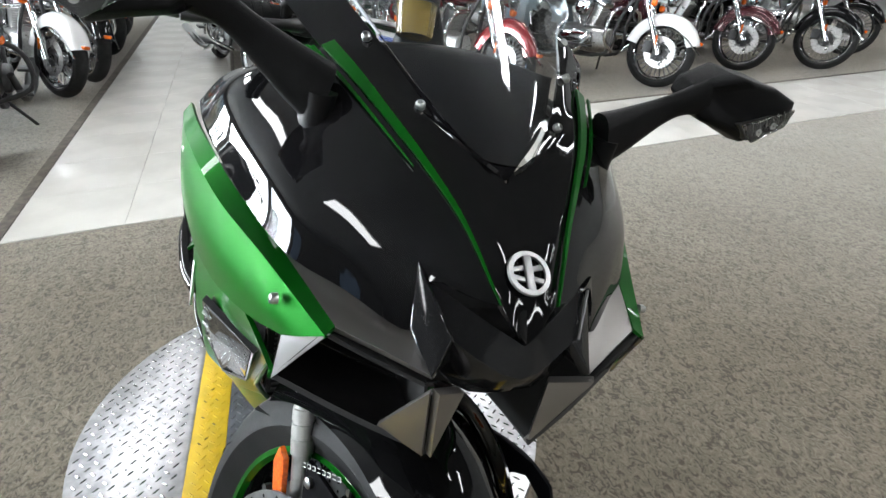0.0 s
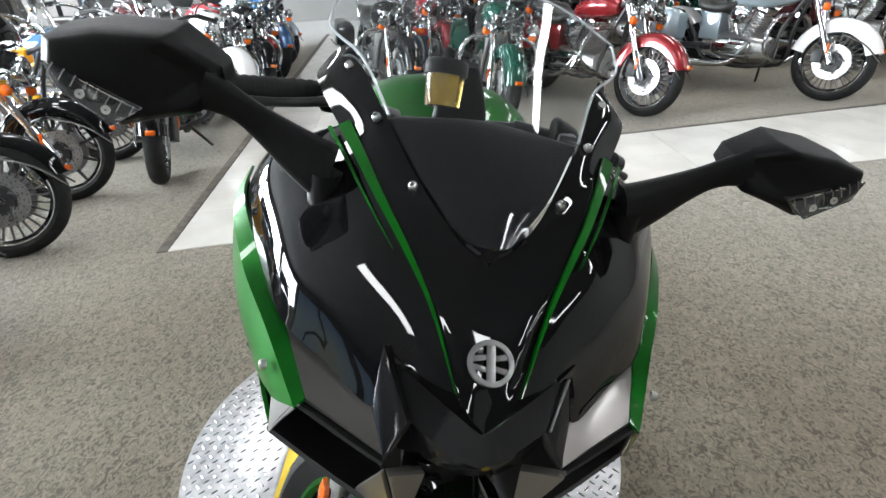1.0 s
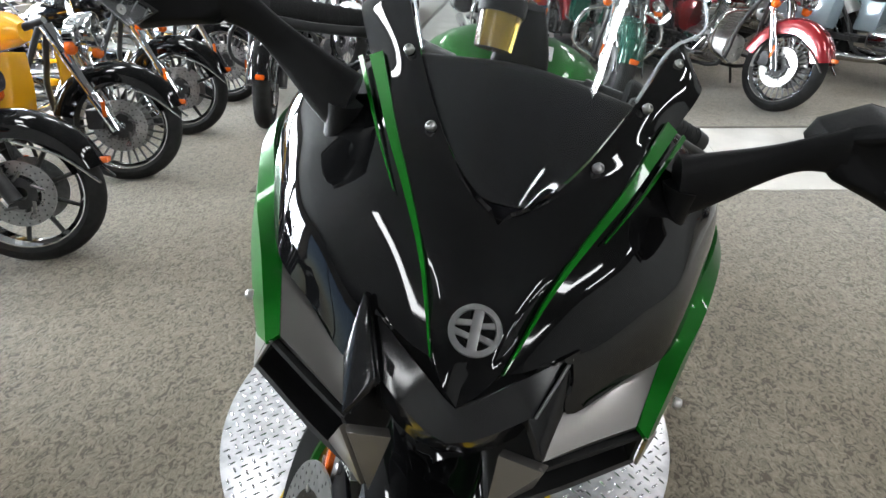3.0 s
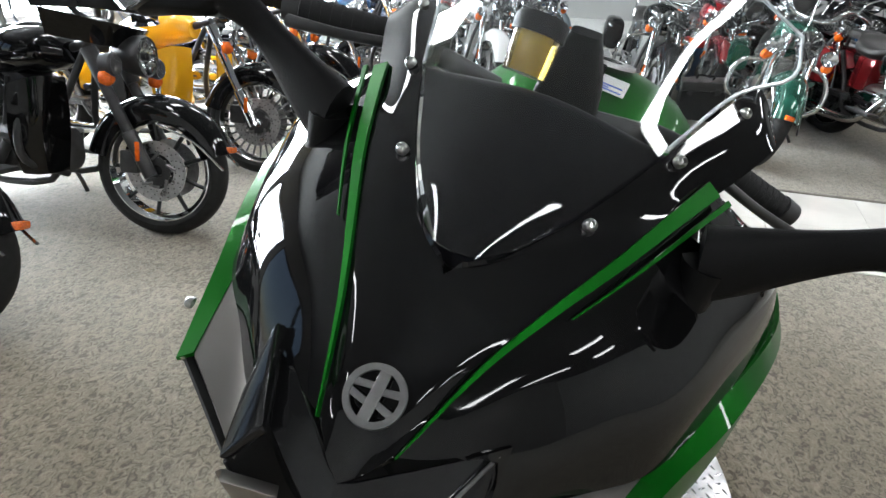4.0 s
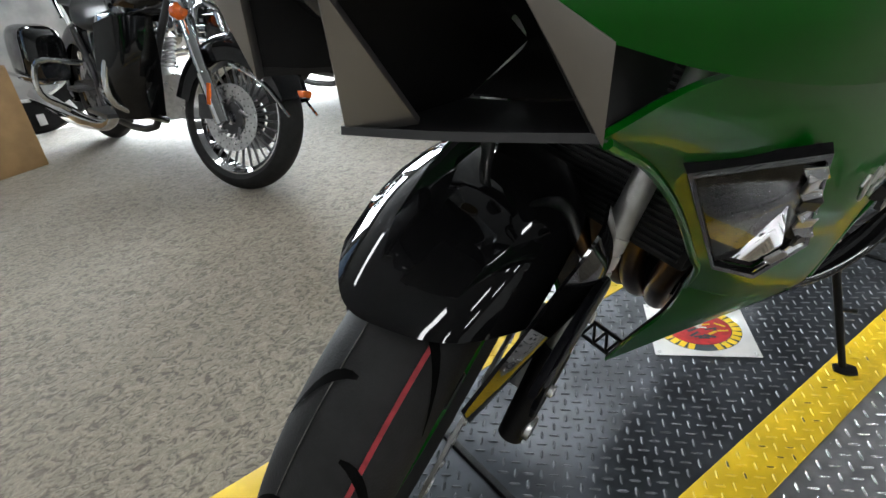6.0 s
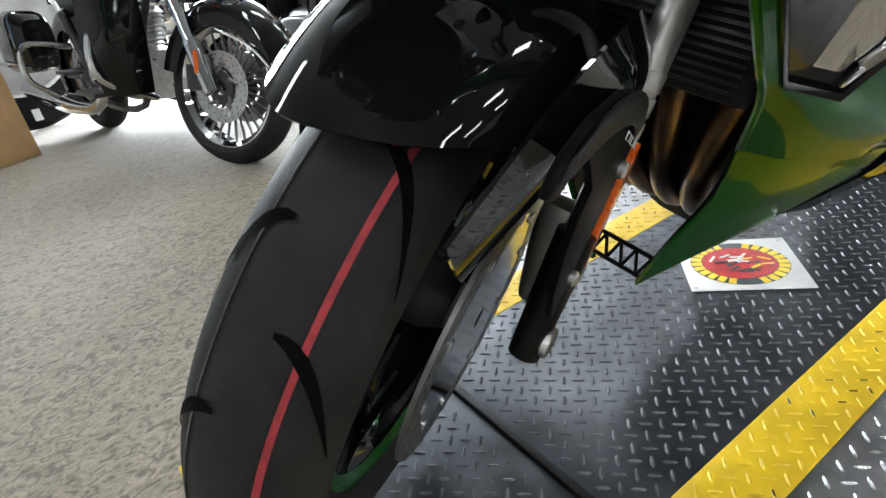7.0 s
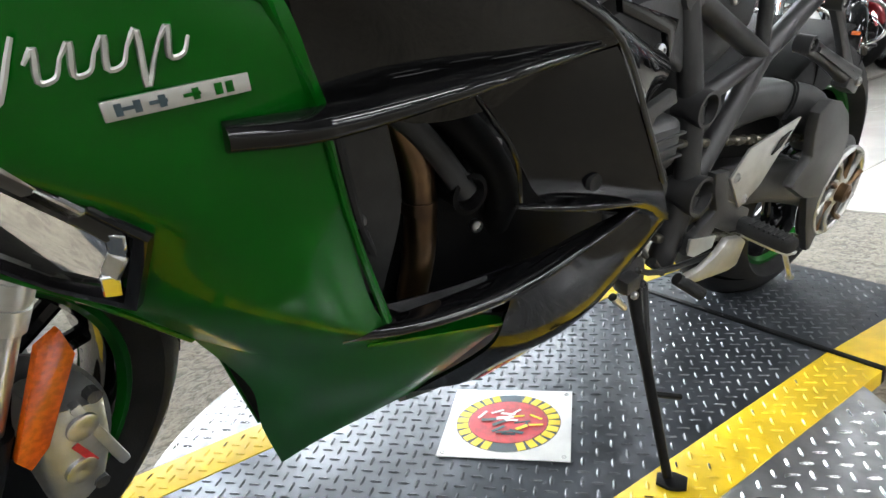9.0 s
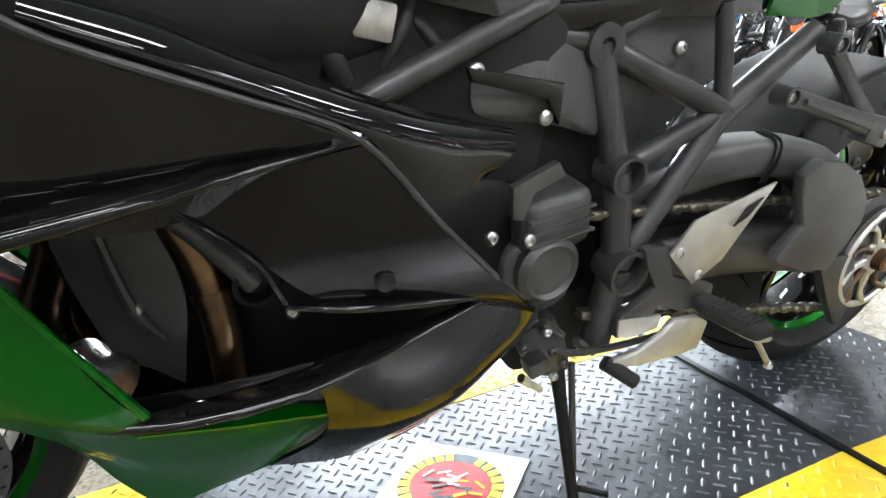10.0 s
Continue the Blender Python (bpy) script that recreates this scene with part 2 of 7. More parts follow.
def loft(secs, n=20, power=2.0, k=4, close=True):
    """A body through cross-sections (centre, half axis, half axis), rounded boxes where power is over 2."""
    cs = [curve([s[i] for s in secs], k) if len(secs) > 2 else np.array([s[i] for s in secs], float) for i in range(3)]
    verts, faces, m = [], [], len(cs[0])
    for i in range(m):
        for q in range(n):
            a = 2 * math.pi * q / n
            x, y = math.cos(a), math.sin(a)
            x, y = math.copysign(abs(x) ** (2 / power), x), math.copysign(abs(y) ** (2 / power), y)
            verts.append(cs[0][i] + cs[1][i] * x + cs[2][i] * y)
    for i in range(m - 1):
        for q in range(n):
            faces.append((i * n + q, i * n + (q + 1) % n, (i + 1) * n + (q + 1) % n, (i + 1) * n + q))
    if close:
        faces += [tuple(range(n))[::-1], tuple((m - 1) * n + q for q in range(n))]
    me = raw(verts, faces)
    bm = bmesh.new()
    bm.from_mesh(me)
    bmesh.ops.recalc_face_normals(bm, faces=bm.faces)
    bm.to_mesh(me)
    bm.free()
    return me


def lathe(profile, n=40, axis="x", centre=(0, 0, 0), closed=True):
    """A body of revolution: profile of (along, radius) about the axis."""
    verts, faces, m = [], [], len(profile)
    for i in range(n):
        a = 2 * math.pi * i / n
        for h, r in profile:
            p = {"x": (h, r * math.cos(a), r * math.sin(a)), "y": (r * math.cos(a), h, r * math.sin(a)), "z": (r * math.cos(a), r * math.sin(a), h)}[axis]
            verts.append(Vector(p) + Vector(centre))
    for i in range(n):
        for q in range(m if closed else m - 1):
            q2 = (q + 1) % m
            faces.append((i * m + q, i * m + q2, ((i + 1) % n) * m + q2, ((i + 1) % n) * m + q))
    me = raw(verts, faces)
    bm = bmesh.new()
    bm.from_mesh(me)
    bmesh.ops.recalc_face_normals(bm, faces=bm.faces)
    bm.to_mesh(me)
    bm.free()
    return me


def box(sx, sy, sz, bevel=0.004, centre=(0, 0, 0), seg=2):
    bm = bmesh.new()
    bmesh.ops.create_cube(bm, size=1)
    for v in bm.verts:
        v.co = Vector((v.co.x * sx, v.co.y * sy, v.co.z * sz)) + Vector(centre)
    if bevel:
        bmesh.ops.bevel(bm, geom=list(bm.edges), offset=bevel, segments=seg, affect="EDGES", profile=0.6)
    return bm


def plate(poly, thick, bevel=0.0015, holes=None):
    """A flat plate: a polygon of points in space, given thickness to the back of its normal, with bevelled edges."""
    bm = bmesh.new()
    vs = [bm.verts.new(p) for p in poly]
    f = bm.faces.new(vs)
    bm.normal_update()
    nrm = f.normal.copy()
    r = bmesh.ops.extrude_face_region(bm, geom=[f])
    for v in [g for g in r["geom"] if isinstance(g, bmesh.types.BMVert)]:
        v.co -= nrm * thick
    bmesh.ops.recalc_face_normals(bm, faces=bm.faces)
    if bevel:
        bmesh.ops.bevel(bm, geom=list(bm.edges), offset=bevel, segments=2, affect="EDGES", profile=0.6)
    return bm


def screw(parent, at, normal, r=0.0055, material=None):
    """A button-head hex screw with a dark socket."""
    m = Matrix.Translation(at) @ Vector(normal).to_track_quat("Z", "Y").to_matrix().to_4x4()
    h = part("screw", cached(("screw", r), lambda: lathe([(-0.004, r), (0.0008, r), (0.003, r * 0.75), (0.0036, r * 0.45), (0.0012, r * 0.4), (0.0012, 0.0)], 14, "z", closed=False)), material or STEEL, parent, m=m)
    return h


CACHE = {}


def cached(key, make):
    if key not in CACHE:
        me = make()
        if isinstance(me, bmesh.types.BMesh):
            bm, me = me, bpy.data.meshes.new("m")
            bm.to_mesh(me)
            bm.free()
            finish(me)
        CACHE[key] = me
    return CACHE[key]


def both(name, rows, material, parent, label="", **kw):
    part(name, shell(rows, **kw), material, parent, label)
    part(name, shell(mir(rows), **kw), material, parent, label)

# ---------------------------------------------------------------- the showroom
FLOOR = -0.035
X0, X1, Y0, Y1, TOP = -7.0, 12.0, -6.0, 14.0, 3.7


def setting(name, me, material, label="", category="", kind="structure"):
    ob = part(name, me, material)
    return tagged(ob, label, category, kind=kind)


def slab(x0, x1, y0, y1, z0, z1, bevel=0.0):
    return box(x1 - x0, y1 - y0, z1 - z0, bevel, ((x0 + x1) / 2, (y0 + y1) / 2, (z0 + z1) / 2))


setting("floor", slab(X0, X1, Y0, Y1, FLOOR - 0.2, FLOOR), CARPET, "mottled grey-brown loop pile showroom carpet", "carpet")
setting("ceiling", slab(X0 - 0.2, X1 + 0.2, Y0 - 0.2, Y1 + 0.2, TOP, TOP + 0.15), CEIL, "plain dark ceiling boards", "ceiling")
setting("wall_north", slab(X0 - 0.2, X1 + 0.2, Y1, Y1 + 0.2, FLOOR - 0.2, TOP), WALL, "plain off-white painted wall", "wall")
setting("ground", slab(-120, 120, -120, 120, -0.6, FLOOR - 0.21), ASPHALT, "pale concrete parking lot outside the windows", "ground")


def window_wall(name, along, at, lo, hi, sill, head, bays, tail, glazed=None):
    """A wall with a row of tall window openings along x or y, each with frame and pane; glazed: the bays that have one."""
    glazed = range(bays) if glazed is None else glazed
    def put(a0, a1, z0, z1, t0=0.0, t1=0.2):
        return slab(a0, a1, at - t1, at - t0, z0, z1) if along == "x" else slab(at - t1, at - t0, a0, a1, z0, z1)
    bm = put(lo - 0.2, hi + 0.2, FLOOR - 0.2, sill)
    w = (hi - lo) / bays
    pieces = [put(lo - 0.2, hi + 0.2, head, TOP)] + [put(lo + k * w - 0.14, lo + k * w + 0.14, sill, head) for k in range(bays + 1)]
    pieces += [put(lo + k * w + 0.14, lo + (k + 1) * w - 0.14, sill, head) for k in range(bays) if k not in glazed]
    for p in pieces:
        me = bpy.data.meshes.new("t")
        p.to_mesh(me)
        bm.from_mesh(me)
        p.free()
    setting(name, bm, WALL, "off-white wall below a row of tall windows", "wall")
    for k in glazed:
        a0, a1 = lo + k * w + 0.14, lo + (k + 1) * w - 0.14
        win = thing("window_" + str(k + 1) + tail, "tall showroom window with dark aluminium frame and clear pane", "window", kind="structure")
        fr = [put(a0, a1, sill, sill + 0.06, 0.06, 0.13), put(a0, a1, head - 0.06, head, 0.06, 0.13)]
        fr += [put(a, a + 0.06, sill + 0.06, head - 0.06, 0.06, 0.13) for a in (a0, a1 - 0.06, (a0 + a1) / 2 - 0.03)]
        for f in fr:
            part("window_frame", f, SATIN, win)
        pn = part("pane", put(a0 + 0.05, a1 - 0.05, sill + 0.05, head - 0.05, 0.09, 0.10), PANE, win)
        pn.visible_shadow = False


window_wall("wall_west", "y", X0 + 0.2, Y0, Y1, 0.35, 3.1, 7, "_w")
window_wall("wall_east", "y", X1 + 0.2, Y0, Y1, 0.35, 3.1, 7, "_e", ())
window_wall("wall_south", "x", Y0, X0, X1, 0.35, 3.1, 6, "_s", ())

# polished tile paths: one to the far end, one across in front of the parked row; the rows run aslant to the walls
SLANT = 0.112


def slanted(bm):
    for v in bm.verts:
        v.co.y += SLANT * v.co.x
    return bm


def tile_path(name, x0, x1, y0, y1, step):
    th = thing(name, "polished cream floor tiles laid as a walkway", "walkway", kind="structure")
    part("bedding", slanted(slab(x0, x1, y0, y1, FLOOR - 0.01, FLOOR + 0.002)), GROUT, th)
    nx, ny = round((x1 - x0) / step), round((y1 - y0) / step)
    sx, sy = (x1 - x0) / nx, (y1 - y0) / ny
    me = cached(("tile", name), lambda: slanted(box(sx - 0.002, sy - 0.002, 0.006, 0.0008, seg=1)))
    for i in range(nx):
        for j in range(ny):
            t = part("tile", me, TILE, th)
            x = x0 + (i + 0.5) * sx
            t.location = (x, y0 + (j + 0.5) * sy + SLANT * x, FLOOR + 0.004)
    return th


long_walk = tile_path("walkway_long", -1.43, -0.38, 2.53, 11.5, 0.525)
cross_walk = tile_path("walkway_cross", -0.376, 9.0, 2.53, 3.61, 0.54)
for x0, x1, th in ((-1.49, -1.434, long_walk), (-0.376, -0.34, long_walk)):
    part("edge_trim", slanted(slab(x0, x1, 2.53 if x0 < -1 else 3.66, 11.5, FLOOR, FLOOR + 0.009, 0.002)), TRIM, th, "worn brown-black edge strip")
part("edge_trim", slanted(slab(-0.34, 9.0, 3.614, 3.65, FLOOR, FLOOR + 0.009, 0.002)), TRIM, cross_walk, "worn brown-black edge strip")


def strip_light(x, y):
    th = thing("strip_light", "white fluorescent strip light under the ceiling", "ceiling light", Matrix.Translation((x, y, TOP - 0.03)), group="ceiling strip lights")
    part("housing", box(0.3, 1.54, 0.06, 0.01), WHITE, th)
    part("diffuser", cached("diffuser", lambda: box(0.32, 1.5, 0.02, 0.006)), TUBE, th, m=Matrix.Translation((0, 0, -0.041)))


for lx in (-2.3, 2.6, 5.6, 8.6):
    for ly in (-4.4, -1.35, 1.7, 4.75, 7.8):
        strip_light(lx, ly)

# ---------------------------------------------------------------- turntable
TT = Matrix.Translation((-0.163, 0.83, 0)) @ Matrix.Rotation(radians(-4.2), 4, "Z")
R_DISC, HALF, END, BAND = 0.668, 0.25, 0.645, 0.097
STRIP_X = -0.006


def lug_mesh(inside, pitch=0.0245, share=1.0, seed=0, a=0.0118, b=0.003):
    """Raised lens-shaped lugs of tread plate, at 45 degrees to the strip and turned by ninety from one to the next."""
    V, F, rnd = [], [], random.Random(seed)
    n, c = int(1.3 / pitch), math.sqrt(0.5)
    ring = [(-a, 0), (-a * 0.5, -b), (a * 0.5, -b), (a, 0), (a * 0.5, b), (-a * 0.5, b)]
    top = [(-a * 0.55, 0), (a * 0.55, 0)]
    for i in range(-n, n + 1):
        for j in range(-n, n + 1):
            x, y = (i - j) * pitch * c, (i + j) * pitch * c
            if not inside(x, y) or rnd.random() > share:
                continue
            s, over = len(V), (i + j) % 2
            for (px, py), pz in [(p, 0.0) for p in ring] + [(p, 0.0022 if share == 1 else 0.0026) for p in top]:
                if over:
                    px, py = -py, px
                V.append((x + (px - py) * c, y + (px + py) * c, pz))
            F += [tuple(s + k for k in f) for f in ((0, 1, 6), (1, 2, 7, 6), (2, 3, 7), (3, 4, 7), (4, 5, 6, 7), (5, 0, 6))]
    return raw(V, F, 0)


def disc_side(sign):
    """One silver side of the turntable: a circle's segment beside the strip."""
    edge = STRIP_X + sign * (HALF + BAND)
    a = math.acos(min(1, abs(edge) / R_DISC))
    pts = [(sign * R_DISC * math.cos(t), R_DISC * math.sin(t)) for t in np.linspace(-a, a, 64)]
    if sign > 0:
        outline = pts
    else:
        outline = pts[::-1]
    bm = plate([(x, y, 0) for x, y in outline], 0.03, 0.002)
    return bm, (lambda x, y: sign * (x - edge) > 0.014 and x * x + y * y < (R_DISC - 0.014) ** 2)


turn = thing("turntable", "motorcycle turntable of black, yellow and silver tread plate", "turntable", TT)
part("strip_plate", slab(STRIP_X - HALF, STRIP_X + HALF, -END, END, -0.03, 0.0, 0.002), PLATE_BLACK, turn, "black painted tread plate strip")
tagged(part("tread_pattern", lug_mesh(lambda x, y: abs(x - STRIP_X) < HALF - 0.012 and abs(y) < END - 0.014), LUG_BLACK, turn), kind="stuff")
for sg in (-1, 1):
    c = STRIP_X + sg * (HALF + BAND / 2)
    part("yellow_band", slab(c - BAND / 2, c + BAND / 2, -END, END, -0.03, 0.0012, 0.001), YELLOW, turn, "yellow safety edge band")
    tagged(part("tread_pattern", lug_mesh(lambda x, y, c=c: abs(x - c) < BAND / 2 - 0.01 and abs(y) < END - 0.012), YELLOW, turn, m=Matrix.Translation((0, 0, 0.001))), kind="stuff")
    tagged(part("worn_lug", lug_mesh(lambda x, y, c=c: abs(x - c) < BAND / 2 - 0.01 and abs(y) < END - 0.012, share=0.12, seed=4 + sg, a=0.0105, b=0.0026), MATTE, turn, "lugs worn through to the dark metal", m=Matrix.Translation((0, 0, 0.001))), kind="stuff")
    bm, inside = disc_side(sg)
    part("side_plate", bm, PLATE_SILVER, turn, "bright aluminium tread plate segment")
    tagged(part("tread_pattern", lug_mesh(inside, 0.027), LUG_SILVER, turn), kind="stuff")
    e = sg * END
    part("end_bar", slab(STRIP_X - HALF - BAND, STRIP_X + HALF + BAND, min(e, e + sg * 0.014), max(e, e + sg * 0.014), -0.03, 0.005, 0.002), MATTE, turn, "black rubber joint bar")
    # ramps down to the carpet beyond the joint bars
    w = HALF + BAND
    ramp = plate([(STRIP_X - HALF, e + sg * 0.016, -0.002), (STRIP_X + HALF, e + sg * 0.016, -0.002), (STRIP_X + HALF, e + sg * 0.46, FLOOR + 0.006), (STRIP_X - HALF, e + sg * 0.46, FLOOR + 0.006)][::sg], 0.004, 0.001)
    part("ramp", ramp, PLATE_BLACK, turn, "sloping black tread plate ramp")
    tilt = Matrix.Translation((0, e + sg * 0.238, (FLOOR + 0.004) / 2)) @ Matrix.Rotation(math.atan2(FLOOR + 0.008, 0.444) * sg, 4, "X")
    tagged(part("tread_pattern", lug_mesh(lambda x, y: abs(x - STRIP_X) < HALF - 0.012 and abs(y) < 0.205), LUG_BLACK, turn, m=tilt), kind="stuff")
    for s2 in (-1, 1):
        c = STRIP_X + s2 * (HALF + BAND / 2)
        ramp = plate([(c - BAND / 2, e + sg * 0.016, -0.001), (c + BAND / 2, e + sg * 0.016, -0.001), (c + BAND / 2, e + sg * 0.46, FLOOR + 0.007), (c - BAND / 2, e + sg * 0.46, FLOOR + 0.007)][::sg], 0.004, 0.001)
        part("ramp_band", ramp, YELLOW, turn)
part("base_ring", lathe([(FLOOR, 0.55), (-0.031, 0.55), (-0.031, 0.0), (FLOOR, 0.0)], 48, "z"), SATIN, turn)

# laminated dealer card lying on the black plate
card = thing("dealer_card", "square laminated card with a round red and yellow badge", "card", Matrix.Translation((-0.17, 0.854, 0.0024)) @ Matrix.Rotation(radians(41), 4, "Z"))
part("sheet", slab(-0.117, 0.117, -0.103, 0.103, 0, 0.0016, 0.0005), PAPER, card)


def ellipse(rx, ry, z, n=56):
    return plate([(rx * math.cos(2 * math.pi * i / n), ry * math.sin(2 * math.pi * i / n), z) for i in range(n)], 0.0004, 0)


part("badge_ring", ellipse(0.098, 0.086, 0.0021), DARKP, card)
part("badge_field", ellipse(0.074, 0.063, 0.0026), RED, card)
for i in range(26):
    a = 2 * math.pi * i / 26
    if i in (6, 7, 19, 20):
        continue
    part("print_bar", slab(-0.0105, 0.0105, -0.0072, 0.0072, 0, 0.0004), YELLOWP, card, m=Matrix.Translation((0.086 * math.cos(a), 0.075 * math.sin(a), 0.0023)) @ Matrix.Rotation(a, 4, "Z"))
rnd = random.Random(8)
for i in range(20):
    r, a = 0.058 * math.sqrt(rnd.random()), 2.4 * i
    part("print_bar", slab(-0.016 * rnd.uniform(0.5, 1), 0.014, -0.0035, rnd.uniform(0.001, 0.005), 0, 0.0003), (DARKP, PAPER, DARKP, YELLOWP, PAPER)[i % 5], card, m=Matrix.Translation((r * math.cos(a), r * math.sin(a) * 0.8, 0.0027 + 0.0001 * i)) @ Matrix.Rotation(rnd.uniform(-0.6, 0.6) + 0.5 * (i % 2), 4, "Z"))
for i in range(-1, 2, 2):
    for j in range(-1, 2, 2):
        part("eyelet", lathe([(0.0016, 0.002), (0.0024, 0.003), (0.0024, 0.004), (0.0016, 0.0045)], 10, "z", (i * 0.106, j * 0.092, 0)), STEEL, card)

# ---------------------------------------------------------------- the sport tourer on its side stand
# own axes: x to its left, y to its rear, z up; the front axle stands near y = 0.09
LEAN = radians(12.8)
BIKE = Matrix.Translation((-0.232, 0, 0)) @ Matrix.Rotation(LEAN, 4, "Y")
bike = thing("motorcycle", "black and candy-green sport touring motorcycle leaning on its side stand", "motorcycle", BIKE)

# nose and screen surround, from the chin up along the screen's edge
NOSE = [[(0, -0.137, 0.992), (0.014, -0.132, 1.005), (0.028, -0.12, 1.022)],
        [(0, -0.1, 1.045), (0.03, -0.085, 1.062), (0.055, -0.06, 1.073)],
        [(0, -0.052, 1.078), (0.045, -0.03, 1.097), (0.085, -0.005, 1.108)],
        [(0.0, -0.016, 1.102), (0.058, 0.016, 1.126), (0.115, 0.05, 1.136)],
        [(0.034, 0.006, 1.121), (0.082, 0.046, 1.143), (0.127, 0.079, 1.149)],
        [(0.076, 0.066, 1.153), (0.107, 0.085, 1.158), (0.142, 0.11, 1.160)],
        [(0.118, 0.147, 1.197), (0.142, 0.155, 1.19), (0.172, 0.168, 1.172)],
        [(0.158, 0.25, 1.236), (0.185, 0.25, 1.226), (0.21, 0.247, 1.206)],
        [(0.178, 0.30, 1.252), (0.196, 0.302, 1.236), (0.214, 0.298, 1.212)]]
nose = part("nose_panel", shell(NOSE, towards=(0, 0.3, 0.9)), BLACK, bike)
part("nose_panel", shell(mir(NOSE), towards=(0, 0.3, 0.9)), BLACK, bike)
# cowl flank, from the ridge with the green line down to the edge above the green panel
FLANK = [[(0.028, -0.12, 1.022), (0.05, -0.108, 1.022), (0.075, -0.09, 1.026), (0.095, -0.07, 1.03)],
         [(0.055, -0.06, 1.073), (0.085, -0.056, 1.06), (0.106, -0.072, 1.02), (0.1, -0.1, 0.98)],
         [(0.085, -0.005, 1.108), (0.128, -0.003, 1.088), (0.16, -0.02, 1.04), (0.155, -0.048, 0.99)],
         [(0.115, 0.05, 1.136), (0.165, 0.055, 1.105), (0.205, 0.035, 1.055), (0.207, 0.005, 0.999)],
         [(0.142, 0.11, 1.160), (0.19, 0.118, 1.128), (0.238, 0.11, 1.075), (0.25, 0.1, 1.02)],
         [(0.165, 0.165, 1.177), (0.205, 0.19, 1.15), (0.262, 0.2, 1.105), (0.287, 0.21, 1.05)],
         [(0.17, 0.2, 1.16), (0.21, 0.25, 1.135), (0.265, 0.3, 1.10), (0.298, 0.33, 1.05)]]
both("cowl_flank", FLANK, BLACK, bike, towards=(0, 0.3, 0.9))


def ribbon(line, w0, w1, lift, inward):
    """A narrow painted band that lies along a ridge line."""
    c = curve(line, 6)
    out = []
    for i, p in enumerate(c):
        s = i / (len(c) - 1)
        d = np.array(inward, float)
        out.append([tuple(p + np.array(lift) + d * (w0 + (w1 - w0) * s) * q) for q in (-0.5, 0.5)])
    return out


def cut_opening(ob, poly, mid, nrm):
    """Takes the faces inside a polygon out of a panel."""
    ex = (poly[0] - mid).normalized()
    ey = nrm.cross(ex)
    flat = [((p - mid).dot(ex) * 0.98, (p - mid).dot(ey) * 0.98) for p in poly]
    bm = bmesh.new()
    bm.from_mesh(ob.data)
    near = 1.05 * max((p - mid).length for p in poly)
    for (x0, y0), (x1, y1) in zip(flat, flat[1:] + flat[:1]):
        at, along = mid + ex * x0 + ey * y0, ex * (x1 - x0) + ey * (y1 - y0)
        some = [f for f in bm.faces if (f.calc_center_median() - mid).length < near]
        geom = set(some) | {e for f in some for e in f.edges} | {v for f in some for v in f.verts}
        bmesh.ops.bisect_plane(bm, geom=list(geom), plane_co=at, plane_no=nrm.cross(along).normalized(), dist=1e-5)
    gone = []
    for f in bm.faces:
        c = f.calc_center_median() - mid
        x, y, inside = c.dot(ex), c.dot(ey), False
        for (x0, y0), (x1, y1) in zip(flat, flat[1:] + flat[:1]):
            if (y0 > y) != (y1 > y) and x < (x1 - x0) * (y - y0) / (y1 - y0) + x0:
                inside = not inside
        if inside and abs(c.dot(nrm)) < 0.05:
            gone.append(f)
    bmesh.ops.delete(bm, geom=gone, context="FACES")
    bm.to_mesh(ob.data)
    bm.free()


def frame_ring(*loops):
    """A closed frame through several outlines, from its outer edge to its inner one."""
    n, verts, faces = len(loops[0]), [p for lo in loops for p in lo], []
    for k in range(len(loops) - 1):
        for q in range(n):
            faces.append((k * n + q, k * n + (q + 1) % n, (k + 1) * n + (q + 1) % n, (k + 1) * n + q))
    bm = bmesh.new()
    bm.from_mesh(raw(verts, faces))
    bmesh.ops.recalc_face_normals(bm, faces=bm.faces)
    return bm


RIDGE = [(r[0][0], r[0][1], r[0][2]) for r in FLANK[:6]]
for sx in (1, -1):
    line = [(u * sx, v, w) for u, v, w in RIDGE]
    part("green_line", shell(ribbon(line, 0.0012, 0.018, (0.003 * sx, -0.0035, 0.0035), (0.75 * sx, -0.1, -0.45)), straight=True, thick=0.004, towards=(0, 0.3, 0.9)), GREEN, bike, "candy-green painted line along the cowl's ridge")
    part("green_line", shell(ribbon([(u + (0.011 + 0.0016 * k) * sx, v + 0.001, w - (0.0062 + 0.001 * k)) for k, (u, v, w) in enumerate(line[2:])], 0.001, 0.006, (0.004 * sx, -0.004, 0.0055), (0.75 * sx, -0.1, -0.5)), straight=True, thick=0.003, towards=(0, 0.3, 0.9)), GREEN, bike)
    for at, nrm in (((0.084, 0.058, 1.150), (0.3, -0.7, 0.7)), ((0.131, 0.148, 1.195), (0.5, -0.6, 0.7)), ((0.173, 0.25, 1.230), (0.6, -0.5, 0.7))):
        screw(bike, (at[0] * sx, at[1] - 0.002, at[2] + 0.002), (nrm[0] * sx, nrm[1], nrm[2]))

